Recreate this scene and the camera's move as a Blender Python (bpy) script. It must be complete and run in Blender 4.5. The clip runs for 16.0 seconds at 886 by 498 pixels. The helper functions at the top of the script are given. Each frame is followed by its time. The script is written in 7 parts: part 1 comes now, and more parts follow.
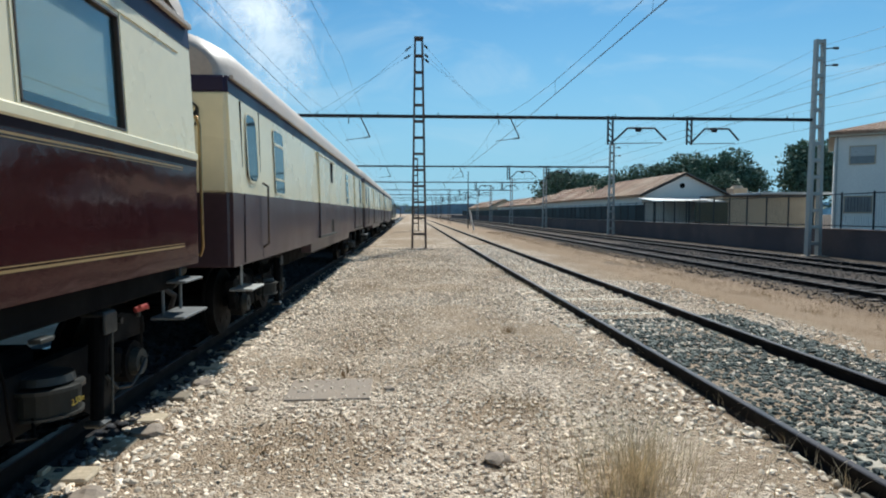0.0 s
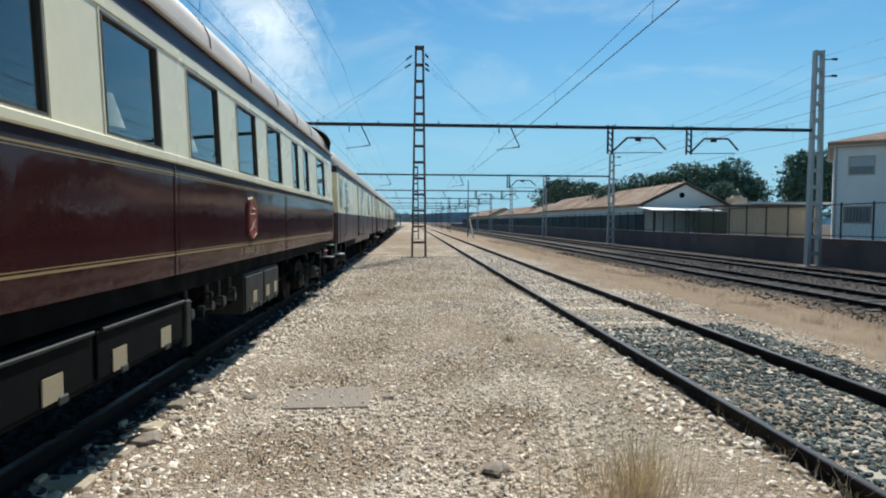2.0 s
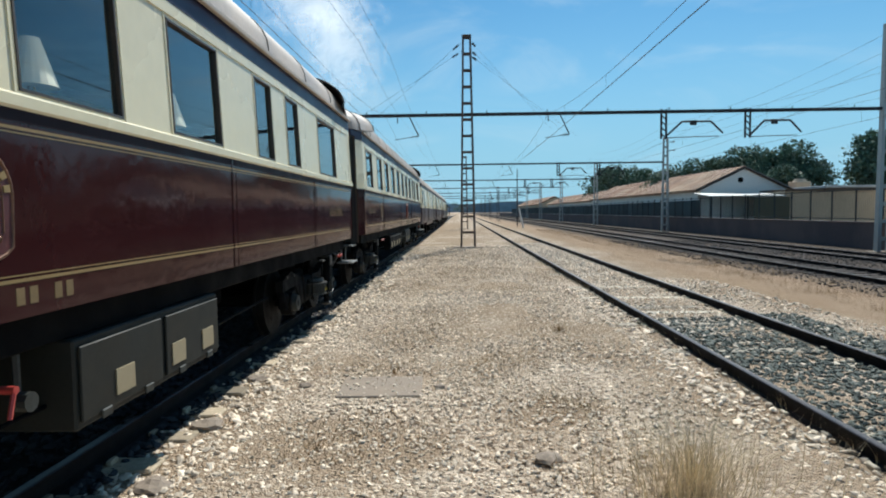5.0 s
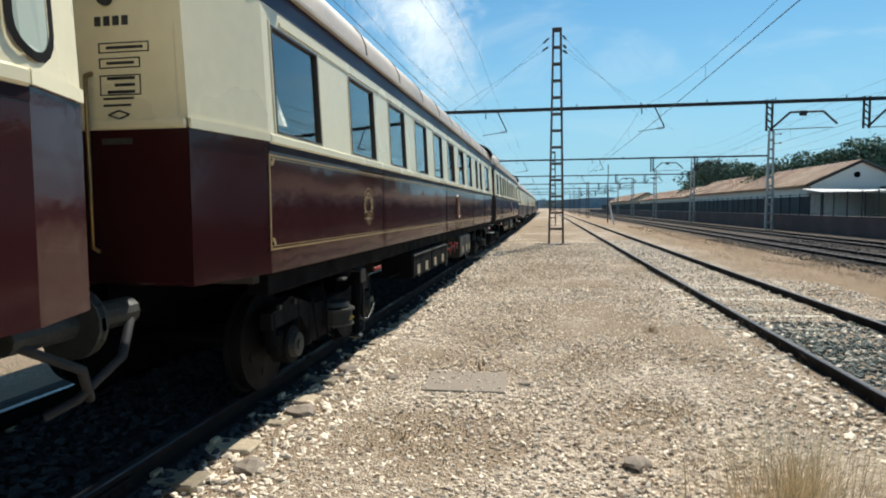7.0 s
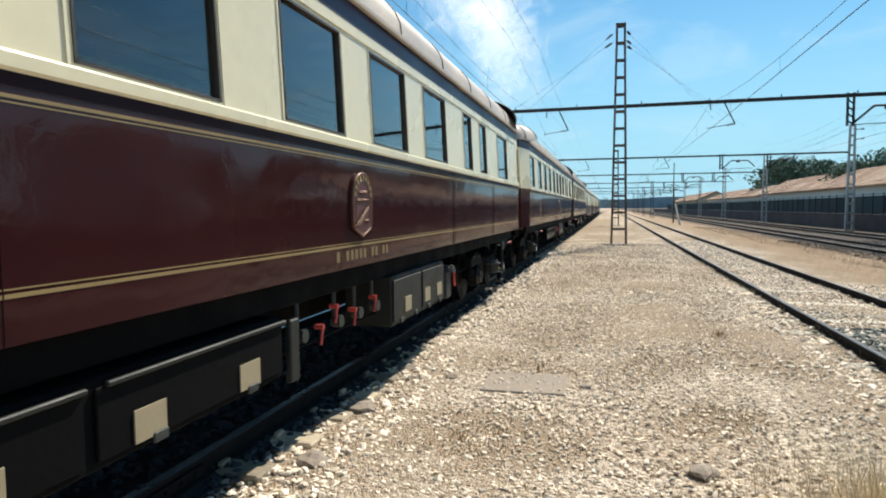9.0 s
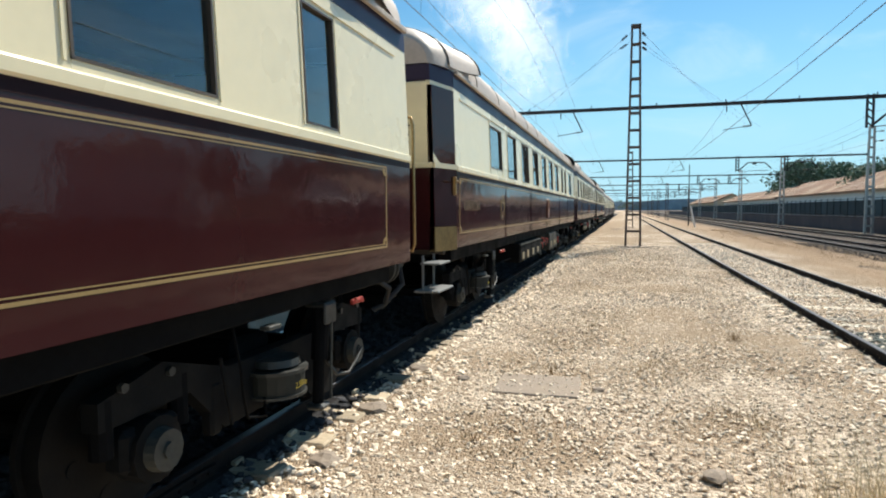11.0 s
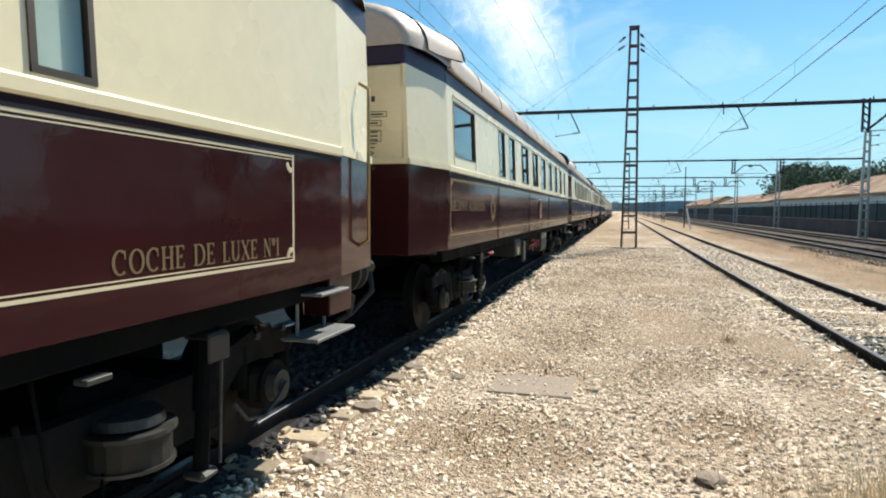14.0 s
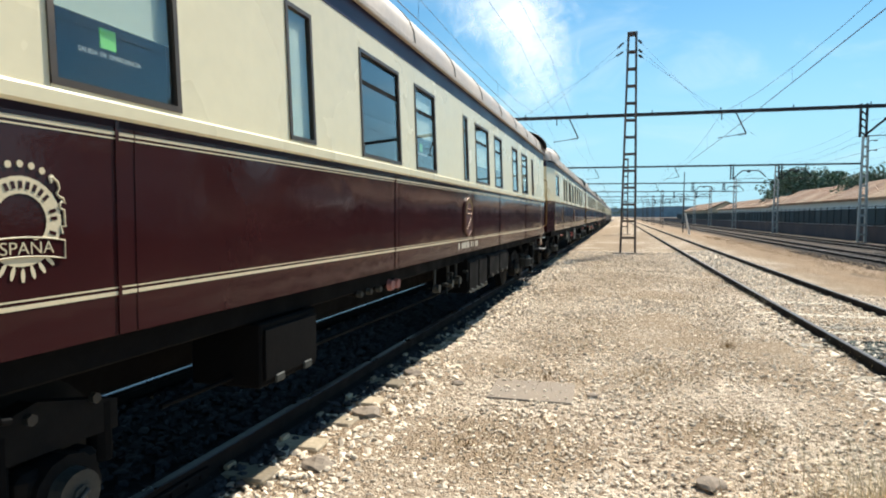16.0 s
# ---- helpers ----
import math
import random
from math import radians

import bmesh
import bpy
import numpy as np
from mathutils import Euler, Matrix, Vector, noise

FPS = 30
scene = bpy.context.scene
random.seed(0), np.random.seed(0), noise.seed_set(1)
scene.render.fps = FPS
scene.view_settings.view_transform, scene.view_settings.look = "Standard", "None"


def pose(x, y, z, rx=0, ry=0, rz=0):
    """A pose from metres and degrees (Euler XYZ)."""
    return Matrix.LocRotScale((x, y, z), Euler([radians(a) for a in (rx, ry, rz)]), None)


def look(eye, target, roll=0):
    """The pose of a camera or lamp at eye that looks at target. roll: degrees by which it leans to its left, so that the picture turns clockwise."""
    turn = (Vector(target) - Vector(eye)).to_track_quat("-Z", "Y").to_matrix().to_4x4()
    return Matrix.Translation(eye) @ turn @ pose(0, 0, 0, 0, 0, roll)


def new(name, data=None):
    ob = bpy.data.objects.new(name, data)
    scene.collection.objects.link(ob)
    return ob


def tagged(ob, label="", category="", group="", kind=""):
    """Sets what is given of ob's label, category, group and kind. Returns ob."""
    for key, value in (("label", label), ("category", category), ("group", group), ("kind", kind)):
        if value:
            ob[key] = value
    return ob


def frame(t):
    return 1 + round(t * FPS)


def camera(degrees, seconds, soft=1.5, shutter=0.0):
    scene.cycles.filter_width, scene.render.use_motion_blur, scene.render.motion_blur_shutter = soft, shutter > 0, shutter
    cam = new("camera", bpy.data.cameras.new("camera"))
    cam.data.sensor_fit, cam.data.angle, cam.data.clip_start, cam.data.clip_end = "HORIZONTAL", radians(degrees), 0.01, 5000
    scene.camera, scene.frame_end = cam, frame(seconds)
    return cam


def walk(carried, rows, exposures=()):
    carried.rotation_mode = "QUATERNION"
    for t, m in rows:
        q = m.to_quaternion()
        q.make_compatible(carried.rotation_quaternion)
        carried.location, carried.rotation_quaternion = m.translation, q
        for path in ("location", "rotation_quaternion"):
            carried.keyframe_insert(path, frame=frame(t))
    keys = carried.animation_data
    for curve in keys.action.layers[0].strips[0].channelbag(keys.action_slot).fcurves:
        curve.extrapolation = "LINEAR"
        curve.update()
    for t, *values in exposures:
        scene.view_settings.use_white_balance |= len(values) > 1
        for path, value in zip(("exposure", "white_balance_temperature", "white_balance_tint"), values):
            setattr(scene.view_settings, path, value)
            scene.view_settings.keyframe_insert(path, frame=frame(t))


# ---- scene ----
cam = camera(71.6, 16.0, soft=2.0)


def aim(yaw, pitch, roll):
    """A level heading, tilted and then rolled about the lens axis, at the eye of the bystander."""
    return pose(0, 0, 1.80, 90, 0, yaw) @ pose(0, 0, 0, pitch) @ pose(0, 0, 0, 0, 0, roll)


# seconds, heading, tilt, roll in degrees
AIM = [(0.0, -3.03, -3.32, 0.02),
       (0.5, -2.80, -3.25, -0.18),
       (1.0, -3.05, -3.17, -0.13),
       (1.5, -3.16, -3.25, -0.14),
       (2.0, -3.05, -2.54, 0.28),
       (2.5, -2.76, -3.17, 0.29),
       (3.0, -3.34, -3.16, 0.12),
       (3.5, -3.32, -3.15, 0.08),
       (4.0, -2.09, -3.29, -0.28),
       (6.5, 7.41, -3.66, -0.41),
       (7.0, 9.65, -3.76, -0.41),
       (7.5, 12.11, -3.96, -0.28),
       (8.0, 13.27, -4.19, -0.45),
       (8.5, 14.25, -3.85, -0.36),
       (9.0, 15.19, -3.74, -0.44),
       (9.5, 15.84, -3.86, -0.39),
       (10.0, 16.54, -3.84, -0.38),
       (12.5, 16.08, -3.33, 0.11),
       (13.0, 16.17, -3.35, 0.29),
       (13.5, 16.16, -3.70, 0.47),
       (14.0, 16.04, -3.69, 0.44),
       (14.5, 15.86, -3.78, 0.45),
       (15.0, 15.85, -3.56, 0.55),
       (15.5, 15.91, -3.34, 0.31),
       (16.0, 15.96, -3.16, 0.33)]
LIGHT = [(0.0, 0.18, 6000, 6), (4.0, 0.18, 6000, 6), (6.5, 0.30, 6350, 7), (8.0, 0.43, 6450, 7), (10.0, 0.60, 6560, 8), (16.0, 0.66, 6640, 8)]
walk(cam, [(t, aim(a, b, c)) for t, a, b, c in AIM], LIGHT)

# metres that the train has rolled since the start
SHIFT = [(0.0, 0.00), (0.5, 2.46), (1.0, 4.93), (1.5, 7.39), (2.0, 9.87), (2.5, 12.37), (3.0, 14.88), (3.5, 17.41), (4.0, 19.95), (6.5, 33.39), (7.0, 36.23), (7.5, 39.09), (8.0, 41.95), (8.5, 44.84), (9.0, 47.74), (9.5, 50.66), (10.0, 53.59), (12.5, 69.09), (13.0, 72.24), (13.5, 75.39), (14.0, 78.55), (14.5, 81.72), (15.0, 84.88), (15.5, 88.05), (16.0, 91.21)]

# ---- light ----
SUN = Vector((0.28, 0.86, 1.0)).normalized()
world = bpy.data.worlds.new("sky")
scene.world = world
world.use_nodes = True
wn, wl = world.node_tree.nodes, world.node_tree.links
sky = wn.new("ShaderNodeTexSky")
sky.sky_type, sky.sun_disc = "NISHITA", False
sky.sun_elevation, sky.sun_rotation = math.asin(SUN.z), math.atan2(SUN.x, SUN.y)
sky.air_density, sky.dust_density, sky.ozone_density = 1.0, 0.25, 1.2
tint = wn.new("ShaderNodeVectorMath")
tint.operation = "MULTIPLY"
tint.inputs[1].default_value = (0.53, 1.0, 1.16)
wl.new(sky.outputs[0], tint.inputs[0])
# summer haze that pales the sky all round the horizon
way = wn.new("ShaderNodeTexCoord")
split = wn.new("ShaderNodeSeparateXYZ")
wl.new(way.outputs["Generated"], split.inputs[0])
low = wn.new("ShaderNodeMapRange")
low.interpolation_type = "SMOOTHERSTEP"
low.inputs[1].default_value, low.inputs[2].default_value = -0.05, 0.42
low.inputs[3].default_value, low.inputs[4].default_value = 0.92, 0.0
wl.new(split.outputs["Z"], low.inputs[0])
veil = wn.new("ShaderNodeMix")
veil.data_type = "RGBA"
veil.inputs[7].default_value = (4.2, 7.15, 9.0, 1)
wl.new(low.outputs[0], veil.inputs[0])
wl.new(tint.outputs[0], veil.inputs[6])
# thin cirrus, drawn out in long wisps
stretch = wn.new("ShaderNodeMapping")
stretch.inputs["Rotation"].default_value = (0, radians(28), radians(20))
stretch.inputs["Scale"].default_value = (2.2, 1.6, 5.5)
wl.new(way.outputs["Generated"], stretch.inputs[0])
wisp = wn.new("ShaderNodeTexNoise")
wisp.inputs["Scale"].default_value, wisp.inputs["Detail"].default_value, wisp.inputs["Roughness"].default_value = 1.5, 8, 0.58
wisp.inputs["Distortion"].default_value = 0.9
wl.new(stretch.outputs[0], wisp.inputs["Vector"])
thin = wn.new("ShaderNodeMapRange")
thin.interpolation_type = "SMOOTHSTEP"
thin.inputs[1].default_value, thin.inputs[2].default_value, thin.inputs[4].default_value = 0.46, 0.80, 0.42
wl.new(wisp.outputs["Fac"], thin.inputs[0])
cirrus = wn.new("ShaderNodeMix")
cirrus.data_type = "RGBA"
cirrus.inputs[7].default_value = (8.0, 9.6, 10.4, 1)
wl.new(thin.outputs[0], cirrus.inputs[0])
wl.new(veil.outputs[2], cirrus.inputs[6])
wl.new(cirrus.outputs[2], wn["Background"].inputs[0])
wn["Background"].inputs[1].default_value = 0.072
lamp = bpy.data.lights.new("sun", "SUN")
lamp.energy, lamp.angle, lamp.color = 5.0, radians(0.53), (1.0, 0.94, 0.84)
new("sun", lamp).matrix_world = look(SUN * 100, (0, 0, 0))


# ---- materials ----
def mat(name, col, rough=0.6, metal=0.0, var=0.18, scale=3.0, fine=40.0, bump=0.0, coat=0.0, island=False, piece=False, col2=None, mixscale=None, spec=0.5):
    """A surface with broad stains and fine grain; col2 adds patches of a second colour."""
    m = bpy.data.materials.new(name)
    m.use_nodes = True
    nt = m.node_tree
    n, l = nt.nodes, nt.links
    b = n["Principled BSDF"]
    b.inputs["Metallic"].default_value = metal
    b.inputs["Specular IOR Level"].default_value = spec
    b.inputs["Coat Weight"].default_value = coat
    b.inputs["Coat Roughness"].default_value = 0.06
    tc = n.new("ShaderNodeTexCoord")

    def noise_tex(s, detail=4.0):
        t = n.new("ShaderNodeTexNoise")
        t.inputs["Scale"].default_value, t.inputs["Detail"].default_value = s, detail
        l.new(tc.outputs["Object"], t.inputs["Vector"])
        return t

    big, small = noise_tex(scale), noise_tex(fine, 6.0)
    add = n.new("ShaderNodeMath")
    add.operation = "ADD"
    l.new(big.outputs["Fac"], add.inputs[0])
    l.new(small.outputs["Fac"], add.inputs[1])
    ramp = n.new("ShaderNodeMapRange")
    ramp.inputs[1].default_value, ramp.inputs[2].default_value = 0.6, 1.4
    ramp.inputs[3].default_value, ramp.inputs[4].default_value = 1 - var, 1 + var
    l.new(add.outputs[0], ramp.inputs[0])
    value = ramp.outputs[0]
    if island or piece:
        g = n.new("ShaderNodeNewGeometry" if island else "ShaderNodeObjectInfo")
        r = n.new("ShaderNodeMapRange")
        r.inputs[3].default_value, r.inputs[4].default_value = 0.55, 1.45
        l.new(g.outputs["Random Per Island" if island else "Random"], r.inputs[0])
        mul = n.new("ShaderNodeMath")
        mul.operation = "MULTIPLY"
        l.new(value, mul.inputs[0])
        l.new(r.outputs[0], mul.inputs[1])
        value = mul.outputs[0]
    base = None
    if col2:
        t = noise_tex(mixscale or scale * 0.5, 5.0)
        cr = n.new("ShaderNodeMapRange")
        cr.inputs[1].default_value, cr.inputs[2].default_value = 0.42, 0.62
        l.new(t.outputs["Fac"], cr.inputs[0])
        mx = n.new("ShaderNodeMix")
        mx.data_type = "RGBA"
        mx.inputs[6].default_value, mx.inputs[7].default_value = (*col, 1), (*col2, 1)
        l.new(cr.outputs[0], mx.inputs[0])
        base = mx.outputs[2]
    vm = n.new("ShaderNodeVectorMath")
    vm.operation = "MULTIPLY"
    vm.inputs[0].default_value = col
    if base:
        l.new(base, vm.inputs[0])
    l.new(value, vm.inputs[1])
    l.new(vm.outputs[0], b.inputs["Base Color"])
    rr = n.new("ShaderNodeMapRange")
    rr.inputs[1].default_value, rr.inputs[2].default_value = 0.3, 0.7
    rr.inputs[3].default_value, rr.inputs[4].default_value = max(0.02, rough * 0.8), min(1, rough * 1.2)
    l.new(big.outputs["Fac"], rr.inputs[0])
    l.new(rr.outputs[0], b.inputs["Roughness"])
    if bump:
        bp = n.new("ShaderNodeBump")
        bp.inputs["Strength"].default_value, bp.inputs["Distance"].default_value = 0.6, bump
        l.new(small.outputs["Fac"], bp.inputs["Height"])
        l.new(bp.outputs[0], b.inputs["Normal"])
    return m


def glass(name, tint):
    m = bpy.data.materials.new(name)
    m.use_nodes = True
    b = m.node_tree.nodes["Principled BSDF"]
    b.inputs["Base Color"].default_value = (*tint, 1)
    b.inputs["Transmission Weight"].default_value = 1.0
    b.inputs["Roughness"].default_value = 0.0
    b.inputs["IOR"].default_value = 1.6
    return m


def ground_material():
    """Limestone ballast trodden into dry earth: pebble cells, worn brown patches, sandy stretches."""
    m = bpy.data.materials.new("stony_ground")
    m.use_nodes = True
    n, l = m.node_tree.nodes, m.node_tree.links
    b = n["Principled BSDF"]
    b.inputs["Roughness"].default_value = 0.95
    b.inputs["Specular IOR Level"].default_value = 0.1
    tc = n.new("ShaderNodeTexCoord")

    def tex(kind, s):
        t = n.new(kind)
        t.inputs["Scale"].default_value = s
        l.new(tc.outputs["Object"], t.inputs["Vector"])
        return t

    cells = tex("ShaderNodeTexVoronoi", 24)
    tiny = tex("ShaderNodeTexVoronoi", 60)
    cr = n.new("ShaderNodeValToRGB")
    e = cr.color_ramp.elements
    e[0].color, e[1].color = (0.21, 0.152, 0.105, 1), (0.785, 0.66, 0.525, 1)
    k = cr.color_ramp.elements.new(0.5)
    k.color = (0.575, 0.458, 0.345, 1)
    bw = n.new("ShaderNodeSeparateColor")
    l.new(cells.outputs["Color"], bw.inputs[0])
    l.new(bw.outputs[0], cr.inputs[0])
    patch = tex("ShaderNodeTexNoise", 0.55)
    patch.inputs["Detail"].default_value = 8
    pr = n.new("ShaderNodeMapRange")
    pr.inputs[1].default_value, pr.inputs[2].default_value, pr.inputs[4].default_value = 0.47, 0.68, 0.97
    worn = n.new("ShaderNodeAttribute")
    worn.attribute_name = "wear"
    both = n.new("ShaderNodeMath")
    both.operation = "MULTIPLY_ADD"
    both.inputs[1].default_value = 0.34
    l.new(worn.outputs["Fac"], both.inputs[0])
    l.new(patch.outputs["Fac"], both.inputs[2])
    l.new(both.outputs[0], pr.inputs[0])
    earth = n.new("ShaderNodeMix")
    earth.data_type = "RGBA"
    earth.inputs[7].default_value = (0.39, 0.293, 0.203, 1)
    l.new(pr.outputs[0], earth.inputs[0])
    l.new(cr.outputs[0], earth.inputs[6])
    # sandy ochre strip between the siding and the running lines
    sep = n.new("ShaderNodeSeparateXYZ")
    l.new(tc.outputs["Object"], sep.inputs[0])
    wob = tex("ShaderNodeTexNoise", 0.35)
    ad = n.new("ShaderNodeMath")
    ad.operation = "MULTIPLY_ADD"
    ad.inputs[1].default_value = 3.0
    l.new(wob.outputs["Fac"], ad.inputs[0])
    l.new(sep.outputs["X"], ad.inputs[2])
    up = n.new("ShaderNodeMapRange")
    up.inputs[1].default_value, up.inputs[2].default_value, up.inputs[4].default_value = 6.6, 8.2, 0.85
    l.new(ad.outputs[0], up.inputs[0])
    sand = n.new("ShaderNodeMix")
    sand.data_type = "RGBA"
    sand.inputs[7].default_value = (0.36, 0.25, 0.16, 1)
    l.new(up.outputs[0], sand.inputs[0])
    l.new(earth.outputs[2], sand.inputs[6])
    far = n.new("ShaderNodeMapRange")
    far.inputs[1].default_value, far.inputs[2].default_value, far.inputs[4].default_value = 11.5, 13.5, 0.9
    l.new(ad.outputs[0], far.inputs[0])
    grey = n.new("ShaderNodeMix")
    grey.data_type = "RGBA"
    grey.inputs[7].default_value = (0.08, 0.068, 0.06, 1)
    l.new(far.outputs[0], grey.inputs[0])
    l.new(sand.outputs[2], grey.inputs[6])
    l.new(grey.outputs[2], b.inputs["Base Color"])
    ht = n.new("ShaderNodeMath")
    ht.operation = "ADD"
    l.new(cells.outputs["Distance"], ht.inputs[0])
    l.new(tiny.outputs["Distance"], ht.inputs[1])
    bp = n.new("ShaderNodeBump")
    bp.inputs["Strength"].default_value, bp.inputs["Distance"].default_value = 0.85, 0.03
    bp.invert = True
    l.new(ht.outputs[0], bp.inputs["Height"])
    l.new(bp.outputs[0], b.inputs["Normal"])
    return m


